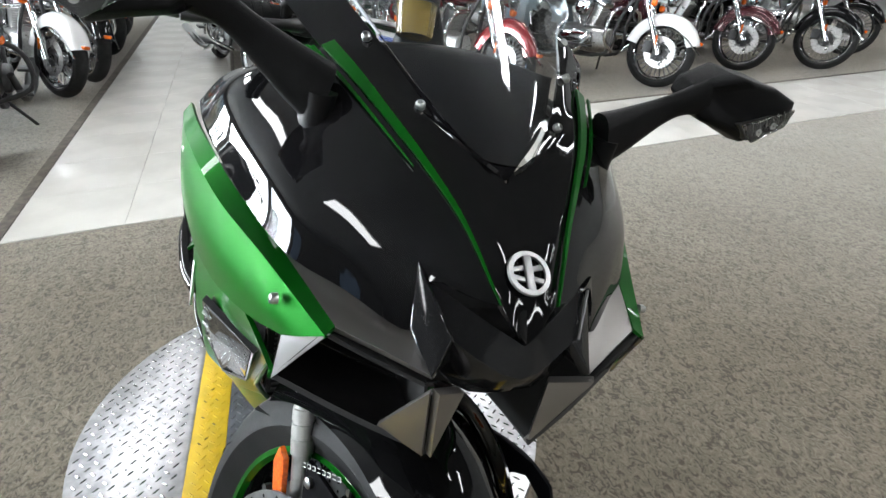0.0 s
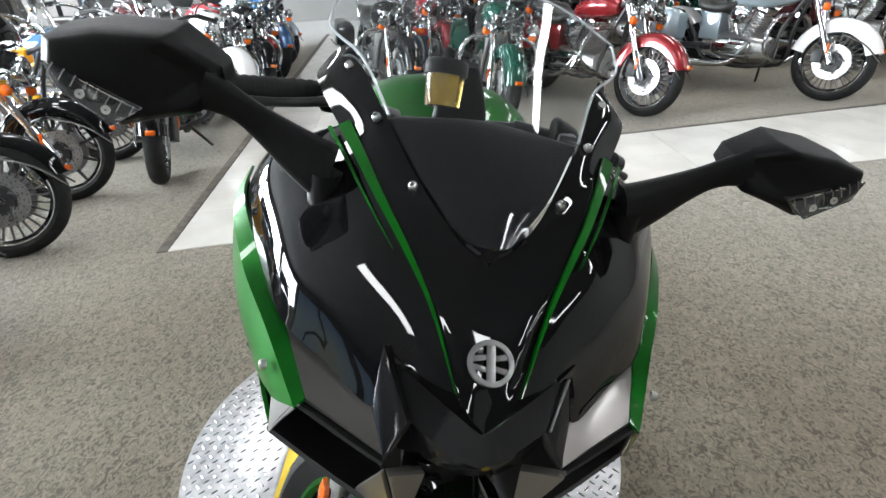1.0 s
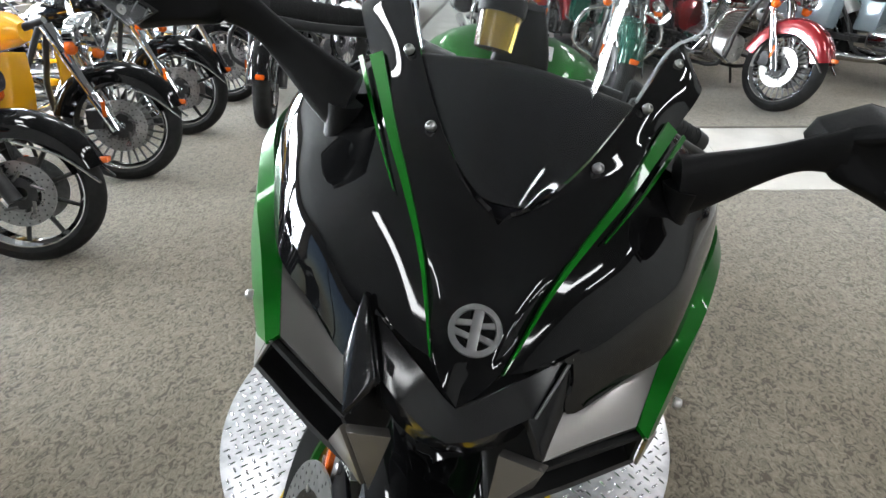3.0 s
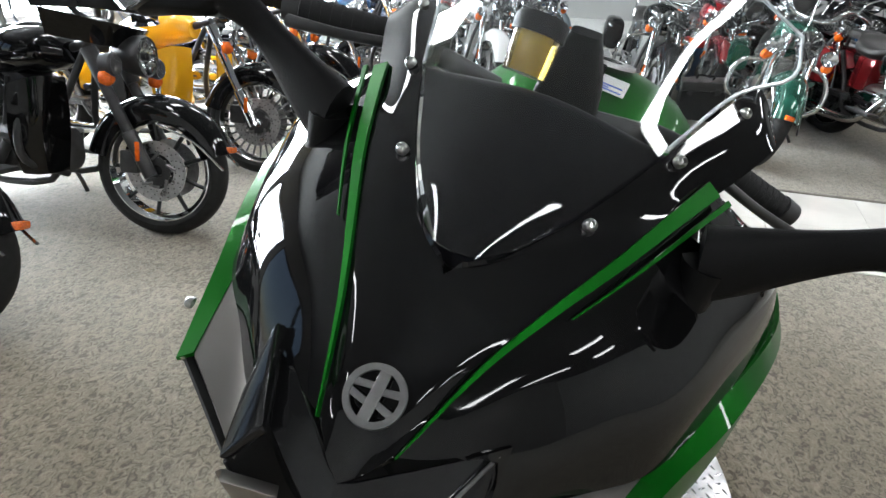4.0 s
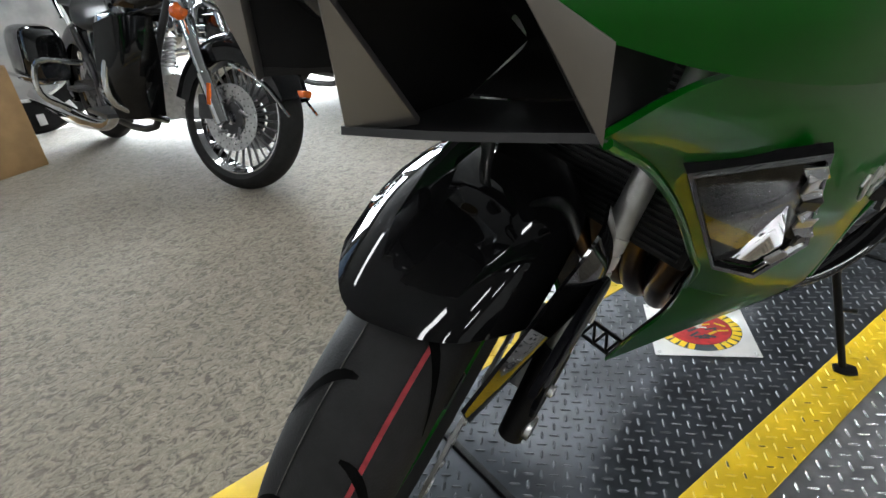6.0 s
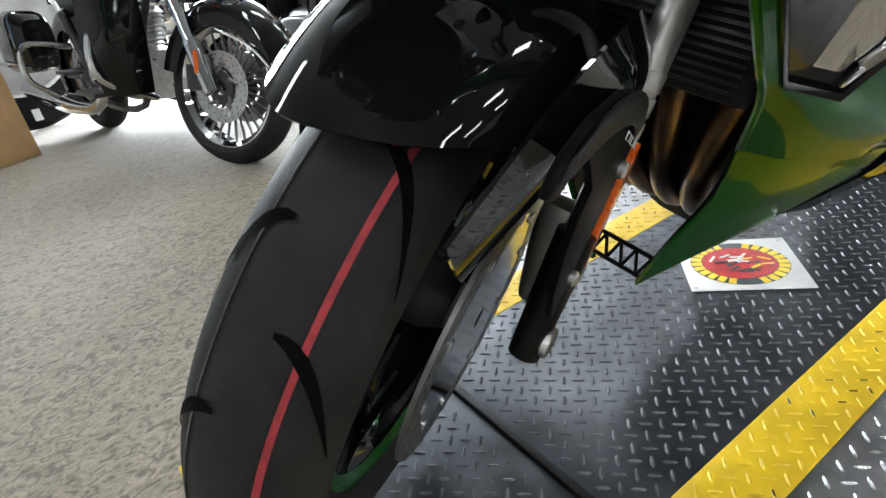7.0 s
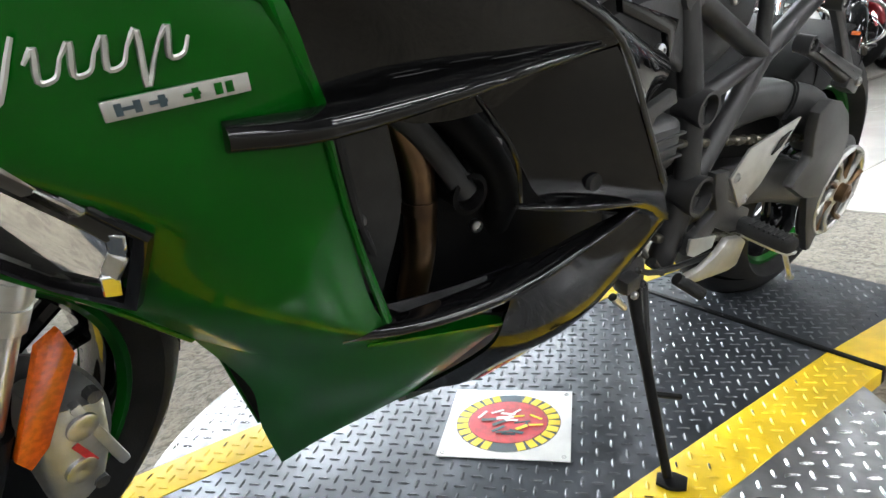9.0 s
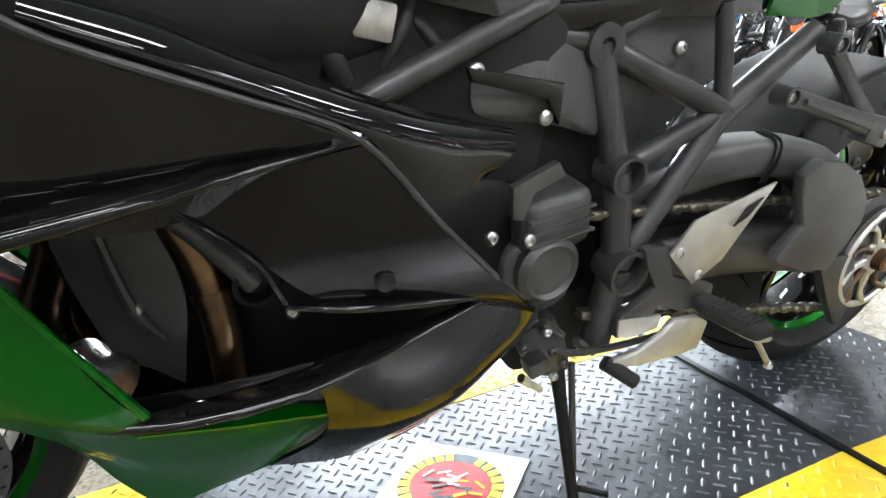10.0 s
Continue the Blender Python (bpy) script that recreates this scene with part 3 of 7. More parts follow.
# badge on the nose: a ring with three bars, as a plain shape
bm_m = Matrix.Translation((0, -0.103, 1.0475)) @ Vector((0, -0.62, 0.78)).to_track_quat("Z", "Y").to_matrix().to_4x4()
badge = part("nose_badge", lathe([(0, 0.0172), (0.003, 0.0174), (0.003, 0.0222), (0, 0.0227)], 40, "z"), BADGE, bike, "round chrome badge", m=bm_m)
part("badge_bar", box(0.0088, 0.036, 0.0026, 0.0008, (0, 0, 0.0014)), BADGE, badge)
for sx, sy in ((-1, -1), (-1, 1), (1, -1), (1, 1)):
    lean_ = 0.0035 * sx * sy
    part("badge_bar", plate([(sx * 0.004, sy * 0.0028 - lean_ * 0.2, 0.0008), (sx * 0.0178, sy * 0.0028 + lean_ * 0.6, 0.0008), (sx * 0.0165, sy * 0.0085 + lean_ * 0.6, 0.0008), (sx * 0.004, sy * 0.0078 - lean_ * 0.2, 0.0008)][::sx * sy], 0.003, 0.0006), BADGE, badge)

# windscreen
SCREEN = [[(-0.03, 0.003, 1.119), (-0.014, -0.006, 1.119), (0, -0.008, 1.119), (0.014, -0.006, 1.119), (0.03, 0.003, 1.119)],
          [(-0.073, 0.06, 1.156), (-0.037, 0.047, 1.161), (0, 0.043, 1.163), (0.037, 0.047, 1.161), (0.073, 0.06, 1.156)],
          [(-0.116, 0.145, 1.201), (-0.06, 0.128, 1.213), (0, 0.122, 1.217), (0.06, 0.128, 1.213), (0.116, 0.145, 1.201)],
          [(-0.157, 0.25, 1.244), (-0.085, 0.222, 1.268), (0, 0.212, 1.277), (0.085, 0.222, 1.268), (0.157, 0.25, 1.244)],
          [(-0.205, 0.315, 1.266), (-0.105, 0.28, 1.305), (0, 0.268, 1.318), (0.105, 0.28, 1.305), (0.205, 0.315, 1.266)],
          [(-0.2, 0.35, 1.30), (-0.105, 0.325, 1.338), (0, 0.315, 1.352), (0.105, 0.325, 1.338), (0.2, 0.35, 1.30)]]
ws = part("windscreen", shell(SCREEN, k=6, j=5, thick=0.003, towards=(0, 0.4, 1.0)), GLASS, bike, "clear acrylic windscreen")
ws.visible_shadow = False
# tubes added round the screen so that its edge reads as a bright line
for sx in (1, -1):
    part("screen_edge", tube([(r[0][0] * -sx, r[0][1], r[0][2]) for r in SCREEN[2:]], 0.0021, 8), EDGE, ws, "pale tube drawing the glint along the windscreen's edge")
part("screen_edge", tube(SCREEN[-1], 0.0021, 8), EDGE, ws)
COVER = [[(-0.012, 0.004, 1.1), (0, 0.0, 1.1), (0.012, 0.004, 1.1)],
         [(-0.07, 0.07, 1.142), (0, 0.056, 1.146), (0.07, 0.07, 1.142)],
         [(-0.112, 0.15, 1.182), (0, 0.138, 1.19), (0.112, 0.15, 1.182)],
         [(-0.125, 0.175, 1.188), (0, 0.185, 1.2), (0.125, 0.175, 1.188)],
         [(-0.13, 0.2, 1.17), (0, 0.215, 1.18), (0.13, 0.2, 1.17)]]
part("dash_cover", shell(COVER, towards=(0, 0.3, 0.9)), DASH, bike, "matte black dash cover behind the screen")
pod = part("instrument_panel", loft([((-0.005, 0.34, 1.13), (0.045, 0, 0), (0, 0.02, 0.005)), ((-0.006, 0.342, 1.18), (0.038, 0, 0), (0, 0.018, 0.005)), ((-0.008, 0.344, 1.215), (0.028, 0, 0), (0, 0.014, 0.004)), ((-0.009, 0.346, 1.24), (0.018, 0, 0), (0, 0.009, 0.003))], 18, 4), MATTE, bike, "dark instrument pod behind the screen")
part("instrument_glass", box(0.06, 0.004, 0.05, 0.002), SMOKE, pod, m=pose(-0.005, 0.364, 1.185, -12, 0, 0))

# fillers added inside the bodywork, their black standing for the shade there
part("nose_shade_fill", box(0.15, 0.12, 0.1, 0.02), INNER_SHADE, bike, m=pose(0, -0.02, 0.945, 0, 0, 0))
part("airbox", loft([((0, 0.36, 0.9), (0.17, 0, 0), (0, 0, 0.1)), ((0, 0.5, 0.86), (0.22, 0, 0), (0, 0, 0.11)), ((0, 0.7, 0.84), (0.2, 0, 0), (0, 0, 0.09)), ((0, 0.84, 0.81), (0.15, 0, 0), (0, 0, 0.05))], 18, 3), INNER_SHADE, bike)

MIRROR_RIM = [(0.452, 1.248), (0.402, 1.262), (0.335, 1.266), (0.290, 1.236), (0.284, 1.213), (0.314, 1.187), (0.352, 1.178), (0.384, 1.167), (0.436, 1.196), (0.456, 1.222)]


def mirror_rim(sx):
    return MIRROR_RIM if sx < 0 else [(0.288 + (u - 0.288) * 0.92, 1.172 + (w - 1.172) * 0.84) for u, w in MIRROR_RIM]


def mirror_shell(sx):
    """Angular mirror housing: the outline drawn in towards the front, open rim towards the rider."""
    verts, faces, n = [], [], len(MIRROR_RIM)
    cu, cw = 0.37, 1.218
    for v, s, up in ((0.062, 0.6, 0.003), (0.064, 0.84, 0.002), (0.074, 0.965, 0.0), (0.094, 1.0, 0.0), (0.128, 1.0, 0.004), (0.14, 0.97, 0.006), (0.14, 0.9, 0.005), (0.13, 0.88, 0.005)):
        for u, w in mirror_rim(sx):
            verts.append(((cu + (u - cu) * s) * sx, v + 0.03 * max(0, (0.33 - u) / 0.05) * (1 if s < 1 else 0.3) * (1 if v < 0.09 else 0), cw + (w - cw) * s + up))
    for k in range(7):
        for q in range(n):
            faces.append((k * n + q, k * n + (q + 1) % n, (k + 1) * n + (q + 1) % n, (k + 1) * n + q))
    faces += [tuple(range(n)), tuple(range(7 * n, 8 * n))]
    bm = bmesh.new()
    bm.from_mesh(raw(verts, faces))
    bmesh.ops.recalc_face_normals(bm, faces=bm.faces)
    bmesh.ops.bevel(bm, geom=[e for e in bm.edges if e.calc_face_angle(0) > 0.45], offset=0.003, segments=2, affect="EDGES", profile=0.6)
    return bm


# smoked headlight lens below the chin, with reflector behind
HEAD = [[(0.093, -0.073, 1.024), (0.047, -0.106, 1.006), (0.012, -0.13, 0.993), (0, -0.135, 0.988), (-0.012, -0.13, 0.993), (-0.047, -0.106, 1.006), (-0.093, -0.073, 1.024)],
        [(0.069, -0.118, 0.985), (0.045, -0.13, 0.972), (0.02, -0.142, 0.962), (0, -0.146, 0.958), (-0.02, -0.142, 0.962), (-0.045, -0.13, 0.972), (-0.069, -0.118, 0.985)],
        [(0.062, -0.118, 0.958), (0.045, -0.126, 0.945), (0.024, -0.134, 0.938), (0, -0.134, 0.934), (-0.024, -0.134, 0.938), (-0.045, -0.126, 0.945), (-0.062, -0.118, 0.958)],
        [(0.056, -0.09, 0.925), (0.042, -0.095, 0.912), (0.022, -0.1, 0.905), (0, -0.1, 0.902), (-0.022, -0.1, 0.905), (-0.042, -0.095, 0.912), (-0.056, -0.09, 0.925)]]
head = part("headlight", shell(HEAD, thick=0.003, towards=(0, 0.1, 0.95), straight=True), SMOKE, bike, "smoked headlight lens under the chin")
head.visible_shadow = False
part("reflector", lathe([(0.0, 0.034), (0.02, 0.022), (0.03, 0.008), (0.032, 0.0)], 24, "y", closed=False), CHROME, head, m=pose(0, -0.095, 0.945, 0, 0, 0))
part("headlight_housing", box(0.1, 0.06, 0.07, 0.012, (0, -0.045, 0.945)), SATIN, head)
for sx in (1, -1):
    f = lambda u, v, w: (u * sx, v, w)
    # narrow position lamp between cowl and grey panel
    lp = part("position_lamp", plate([f(0.094, -0.069, 1.035), f(0.0645, -0.121, 0.984), f(0.0845, -0.14, 0.956), f(0.0985, -0.097, 0.98)], 0.012, 0.003), SMOKE, bike, "narrow smoked position lamp")
    part("lamp_rib", tube([f(0.0915, -0.08, 1.026), f(0.069, -0.1215, 0.986)], 0.0016, 6), DISC, lp)
    # grey panel
    part("grey_panel", shell([[f(0.098, -0.094, 0.976), f(0.153, -0.037, 0.985), f(0.208, 0.02, 0.992)],
                              [f(0.0915, -0.116, 0.967), f(0.139, -0.07, 0.976), f(0.1885, -0.034, 0.984)],
                              [f(0.085, -0.138, 0.957), f(0.126, -0.112, 0.966), f(0.168, -0.087, 0.974)]], k=3, j=3, thick=0.005, towards=(0, 0.2, 0.9)), GREY, bike, "gunmetal grey pointed panel above the air intake")
    # green shoulder panel with a fold
    part("green_panel", shell([[f(0.168, -0.088, 0.976), f(0.209, 0.021, 0.995), f(0.252, 0.106, 1.019), f(0.293, 0.212, 1.05), f(0.308, 0.335, 1.045)],
                               [f(0.1775, -0.097, 0.971), f(0.2245, 0.004, 0.991), f(0.271, 0.102, 1.009), f(0.3065, 0.215, 1.032), f(0.3175, 0.345, 1.027)]], j=6, k=2, thick=0.004, towards=(0, 0.2, 0.8)), GREEN, bike, "candy-green folded shoulder panel")
    part("green_panel", shell([[f(0.1775, -0.097, 0.971), f(0.2245, 0.004, 0.991), f(0.271, 0.102, 1.009), f(0.3065, 0.215, 1.032), f(0.3175, 0.345, 1.027)],
                               [f(0.196, -0.068, 0.95), f(0.235, 0.01, 0.95), f(0.276, 0.105, 0.95), f(0.307, 0.22, 0.952), f(0.317, 0.35, 0.925)],
                               [f(0.207, -0.045, 0.935), f(0.235, 0.02, 0.915), f(0.268, 0.12, 0.895), f(0.295, 0.25, 0.88), f(0.3, 0.38, 0.85)]], j=6, k=4, thick=0.004, towards=(0, 0.2, 0.8)), GREEN, bike)
    for at in ((0.216, -0.039, 0.972), (0.268, 0.11, 0.988), (0.307, 0.251, 1.007)):
        screw(bike, f(at[0] + 0.002, at[1], at[2]), (sx, -0.25, 0.1))
    # air intake: outer wall, lower lip, fin, duct painted as black as its shade
    part("intake_wall", plate([f(0.174, -0.097, 0.973), f(0.207, -0.045, 0.937), f(0.21, -0.038, 0.876), f(0.19, -0.07, 0.93)], 0.004, 0.001), SILVERP if sx < 0 else GREY, bike, "silver outer wall of the air intake")
    part("intake_lip", shell([[f(0.21, -0.038, 0.877), f(0.13, -0.085, 0.858), f(0.06, -0.12, 0.843)],
                              [f(0.205, -0.005, 0.87), f(0.13, -0.045, 0.85), f(0.06, -0.07, 0.835)],
                              [f(0.19, 0.06, 0.87), f(0.12, 0.03, 0.845), f(0.05, 0.0, 0.83)]], thick=0.006, towards=(0, 0.1, 1.2)), SATIN, bike, "black lower lip of the air intake")
    part("intake_fin", plate([f(0.087, -0.146, 0.952), f(0.05, -0.125, 0.935), f(0.06, -0.116, 0.842)], 0.01, 0.0015), GREY, bike, "grey vertical fin beside the intake")
    part("intake_fin", plate([f(0.087, -0.146, 0.952), f(0.06, -0.116, 0.842), f(0.105, -0.088, 0.86)], 0.006, 0.0012), GREY, bike)
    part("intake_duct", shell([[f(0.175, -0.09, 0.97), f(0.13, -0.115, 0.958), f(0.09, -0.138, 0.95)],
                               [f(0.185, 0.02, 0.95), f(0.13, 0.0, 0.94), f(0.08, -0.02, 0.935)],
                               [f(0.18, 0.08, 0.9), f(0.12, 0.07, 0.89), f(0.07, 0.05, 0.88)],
                               [f(0.19, 0.06, 0.875), f(0.12, 0.035, 0.85), f(0.06, 0.005, 0.84)]], thick=0.004, towards=(0, -0.3, 0.9)), INNER_SHADE, bike)
    part("duct_side", plate([f(0.089, -0.14, 0.95), f(0.062, -0.114, 0.846), f(0.052, 0.0, 0.832), f(0.07, 0.05, 0.88), f(0.08, -0.02, 0.935)], 0.003, 0.0), INNER_SHADE, bike)
    part("duct_side", plate([f(0.176, -0.09, 0.968), f(0.206, -0.04, 0.882), f(0.19, 0.06, 0.876), f(0.18, 0.08, 0.9), f(0.185, 0.02, 0.948)], 0.003, 0.0), INNER_SHADE, bike)
    # main side fairing
    fairing = part("side_fairing", shell([[f(0.208, -0.038, 0.878), f(0.24, 0.05, 0.91), f(0.285, 0.30, 0.885), f(0.27, 0.385, 0.85)],
                                [f(0.195, 0.06, 0.82), f(0.262, 0.19, 0.81), f(0.292, 0.35, 0.80), f(0.293, 0.416, 0.796)],
                                [f(0.19, 0.151, 0.74), f(0.272, 0.265, 0.73), f(0.287, 0.36, 0.73), f(0.2875, 0.434, 0.731)],
                                [f(0.188, 0.235, 0.645), f(0.258, 0.322, 0.665), f(0.276, 0.4, 0.64), f(0.27, 0.455, 0.63)],
                                [f(0.182, 0.285, 0.595), f(0.228, 0.335, 0.59), f(0.262, 0.42, 0.56), f(0.256, 0.487, 0.53)],
                                [f(0.155, 0.35, 0.51), f(0.205, 0.40, 0.5), f(0.24, 0.48, 0.49), f(0.24, 0.56, 0.475)]], k=11, j=14, thick=0.005, towards=(0, 0.4, 0.7)), GREEN, bike, "candy-green side fairing panel")
    part("lower_fairing", shell([[f(0.155, 0.35, 0.51), f(0.205, 0.40, 0.5), f(0.245, 0.48, 0.502), f(0.247, 0.56, 0.478)],
                                 [f(0.13, 0.395, 0.41), f(0.18, 0.46, 0.41), f(0.222, 0.56, 0.425), f(0.238, 0.643, 0.447)],
                                 [f(0.09, 0.408, 0.31), f(0.135, 0.48, 0.33), f(0.175, 0.55, 0.35), f(0.2, 0.62, 0.385)],
                                 [f(0.045, 0.435, 0.188), f(0.09, 0.475, 0.245), f(0.13, 0.525, 0.29), f(0.165, 0.575, 0.33)]], k=5, j=5, thick=0.005, towards=(0, 0.5, 0.5)), GREEN, bike, "candy-green lower fairing ending in a point")
    part("green_ledge", shell([[f(0.248, 0.475, 0.504), f(0.252, 0.56, 0.481), f(0.247, 0.648, 0.452)],
                               [f(0.226, 0.478, 0.511), f(0.228, 0.56, 0.489), f(0.236, 0.642, 0.457)]], thick=0.004, towards=(0, 0.55, 0.3)), GREEN, bike)
    part("fairing_liner", shell([[f(0.147, 0.355, 0.508), f(0.197, 0.405, 0.498), f(0.232, 0.485, 0.488), f(0.232, 0.56, 0.475)],
                                 [f(0.122, 0.4, 0.41), f(0.172, 0.465, 0.41), f(0.208, 0.565, 0.42), f(0.214, 0.66, 0.432)],
                                 [f(0.084, 0.413, 0.312), f(0.128, 0.485, 0.332), f(0.168, 0.555, 0.352), f(0.192, 0.62, 0.387)],
                                 [f(0.041, 0.438, 0.192), f(0.084, 0.48, 0.248), f(0.123, 0.53, 0.293), f(0.158, 0.578, 0.333)]], thick=0.002, towards=(0, 0.5, 0.5)), MATTE, bike)
    # rolled edges of the side fairing: against the black panel, along the vent and along its front
    part("fairing_edge", shell([[f(0.29, 0.335, 0.832), f(0.289, 0.375, 0.82), f(0.287, 0.412, 0.807), f(0.285, 0.426, 0.778), f(0.282, 0.441, 0.736)],
                                [f(0.303, 0.33, 0.824), f(0.2995, 0.37, 0.811), f(0.2975, 0.404, 0.798), f(0.295, 0.415, 0.773), f(0.292, 0.43, 0.733)]], k=2, j=5, thick=0.004, towards=(0, 0.35, 0.7), straight=True), GREEN, bike, "bright bevelled edge of the green fairing")
    part("fairing_edge", tube([f(0.287, 0.436, 0.714), f(0.2715, 0.458, 0.63), f(0.2575, 0.49, 0.53)], [0.0032, 0.0032, 0.0045], 8), GREEN, bike)
    part("fairing_edge", tube([f(0.2085, -0.03, 0.874), f(0.1955, 0.058, 0.82), f(0.1905, 0.15, 0.74), f(0.1885, 0.234, 0.645), f(0.1825, 0.284, 0.595), f(0.156, 0.349, 0.512)], 0.0042, 8), GREEN, bike)
    # cornering lamp in the fairing's front
    lens_poly = [f(0.214, 0.084, 0.818), f(0.2, 0.27, 0.622), f(0.234, 0.308, 0.611), f(0.263, 0.322, 0.670), f(0.273, 0.175, 0.832)]
    lp = [Vector(p) for p in lens_poly]
    mid = sum(lp, Vector()) / 5
    nv = (lp[1] - lp[4]).cross(lp[2] - lp[0]).normalized()
    nv *= 1 if nv.x * sx - nv.y > 0 else -1
    ring = lambda s, d: [tuple(mid + (p - mid) * s + nv * d) for p in lp]
    cut_opening(fairing, lp, mid, nv)
    fog = part("cornering_lamp", frame_ring(ring(1.06, -0.003), ring(1.035, 0.005), ring(0.955, 0.004), ring(0.94, -0.007)), BLACK, bike, "clear many-sided cornering lamp in a thin black frame")
    ln = part("lens", plate(ring(0.93, 0.0), 0.004, 0.001), LENS, fog)
    ln.visible_shadow = False
    part("lamp_bowl", plate(ring(0.97, -0.014), 0.004, 0.001), LAMPBOWL, fog, "dark lamp bowl")
    # a narrow zigzag of clear facets along the lamp's upper and rear edge
    edge, rnd = [Vector(ring(0.875, 0.002)[q]) for q in (4, 3, 2)], random.Random(5)
    for q in range(11):
        p0, p1, u = (edge[0], edge[1], (q + 0.5) / 8) if q < 8 else (edge[1], edge[2], (q - 7.5) / 3)
        ex = (p1 - p0).normalized()
        ez = (nv - ex * nv.dot(ex)).normalized()
        ey = ez.cross(ex)
        m = Matrix((ex, ey, ez)).transposed().to_4x4()
        m.translation = p0.lerp(p1, u)
        long = (p1 - p0).length / (8 if q < 8 else 3)
        part("lamp_element", box(long * 1.1, 0.017 if q < 8 else 0.012, 0.005, 0.0012, seg=1), (CHROME, STEEL, CHROME, LAMPBOWL)[q % 4], fog, m=m @ pose(0, 0, 0, (15, -17, 6)[q % 3], rnd.uniform(-6, 6), (9, -9)[q % 2]))

    # black upper side panel, blade and rear panel
    part("side_panel", shell([[f(0.312, 0.315, 1.03), f(0.311, 0.315, 0.9), f(0.293, 0.343, 0.83), f(0.287, 0.411, 0.806), f(0.283, 0.432, 0.738)],
                              [f(0.32, 0.43, 0.93), f(0.315, 0.44, 0.87), f(0.308, 0.46, 0.815), f(0.3, 0.48, 0.77), f(0.289, 0.5, 0.712)],
                              [f(0.316, 0.525, 0.835), f(0.314, 0.53, 0.812), f(0.31, 0.545, 0.785), f(0.304, 0.555, 0.75), f(0.292, 0.565, 0.711)],
                              [f(0.314, 0.61, 0.793), f(0.312, 0.613, 0.782), f(0.31, 0.62, 0.768), f(0.307, 0.63, 0.75), f(0.298, 0.635, 0.728)],
                              [f(0.314, 0.686, 0.753), f(0.313, 0.688, 0.752), f(0.312, 0.69, 0.75), f(0.31, 0.695, 0.748), f(0.306, 0.70, 0.744)]], k=4, j=4, thick=0.005, towards=(0, 0.5, 0.8)), BLACK, bike, "gloss black upper side panel")
    part("blade", loft([(f(0.286, 0.372, 0.727), (0.013 * sx, 0, 0), (0, 0.0, 0.0095)), (f(0.297, 0.43, 0.727), (0.018 * sx, 0, 0), (0, 0, 0.0095)), (f(0.306, 0.53, 0.738), (0.018 * sx, 0, 0), (0, 0, 0.007)),
                        (f(0.31, 0.6, 0.745), (0.011 * sx, 0, 0), (0, 0, 0.0045)), (f(0.312, 0.668, 0.75), (0.002 * sx, 0, 0), (0, 0, 0.001))], 16, 2.4), BLACK, bike, "gloss black blade over the side vent")
    part("rear_panel", shell([[f(0.292, 0.55, 0.726), f(0.302, 0.62, 0.739), f(0.31, 0.69, 0.747)],
                              [f(0.287, 0.603, 0.665), f(0.299, 0.68, 0.665), f(0.31, 0.745, 0.672)],
                              [f(0.28, 0.655, 0.606), f(0.291, 0.74, 0.592), f(0.302, 0.805, 0.597)],
                              [f(0.27, 0.77, 0.556), f(0.28, 0.82, 0.546), f(0.288, 0.86, 0.53)]], thick=0.005, towards=(0, 0.6, 0.6)), BLACK_SATIN, bike, "gloss black panel behind the side vent")
    # thin gloss tube added so the panel's rim shows a highlight line
    part("panel_lip", tube([f(0.2945, 0.548, 0.728), f(0.292, 0.577, 0.697), f(0.2895, 0.603, 0.662), f(0.283, 0.618, 0.618)], 0.0022, 8), BLACK, bike)
    part("blade", loft([(f(0.278, 0.618, 0.611), (0.003 * sx, 0, 0), (0, 0, 0.002)), (f(0.285, 0.67, 0.6), (0.01 * sx, 0, 0), (0, 0, 0.0045)), (f(0.29, 0.74, 0.585), (0.008 * sx, 0, 0), (0, 0, 0.0045)), (f(0.289, 0.80, 0.57), (0.002 * sx, 0, 0), (0, 0, 0.002))], 14, 2.4), BLACK, bike)
    # a black cap drawn as a hole, its inner shade painted on
    part("panel_hole", lathe([(0.004, 0.0), (0.0045, 0.0075), (0.005, 0.0085), (0, 0.009)], 20, "x", closed=False), INNER_SHADE, bike, m=Matrix.Translation(f(0.2925, 0.701, 0.62)) @ Matrix.Rotation(0.0 if sx > 0 else math.pi, 4, "Z"))
    part("blade", loft([(f(0.244, 0.45, 0.521), (0.005 * sx, 0, 0), (0, 0, 0.006)), (f(0.258, 0.52, 0.517), (0.015 * sx, 0, 0), (0, 0, 0.0065)), (f(0.273, 0.62, 0.524), (0.018 * sx, 0, 0), (0, 0, 0.0065)),
                        (f(0.281, 0.72, 0.547), (0.013 * sx, 0, 0), (0, 0, 0.005)), (f(0.284, 0.82, 0.566), (0.002 * sx, 0, 0), (0, 0, 0.0015))], 16, 2.4), BLACK, bike, "gloss black blade under the side vent")
    part("vent_floor", shell([[f(0.226, 0.46, 0.53), f(0.235, 0.56, 0.52), f(0.245, 0.68, 0.52)], [f(0.226, 0.47, 0.505), f(0.234, 0.56, 0.488), f(0.24, 0.68, 0.45)]], thick=0.003, towards=(0, 0.56, 0.5)), BLACK_SATIN, bike)
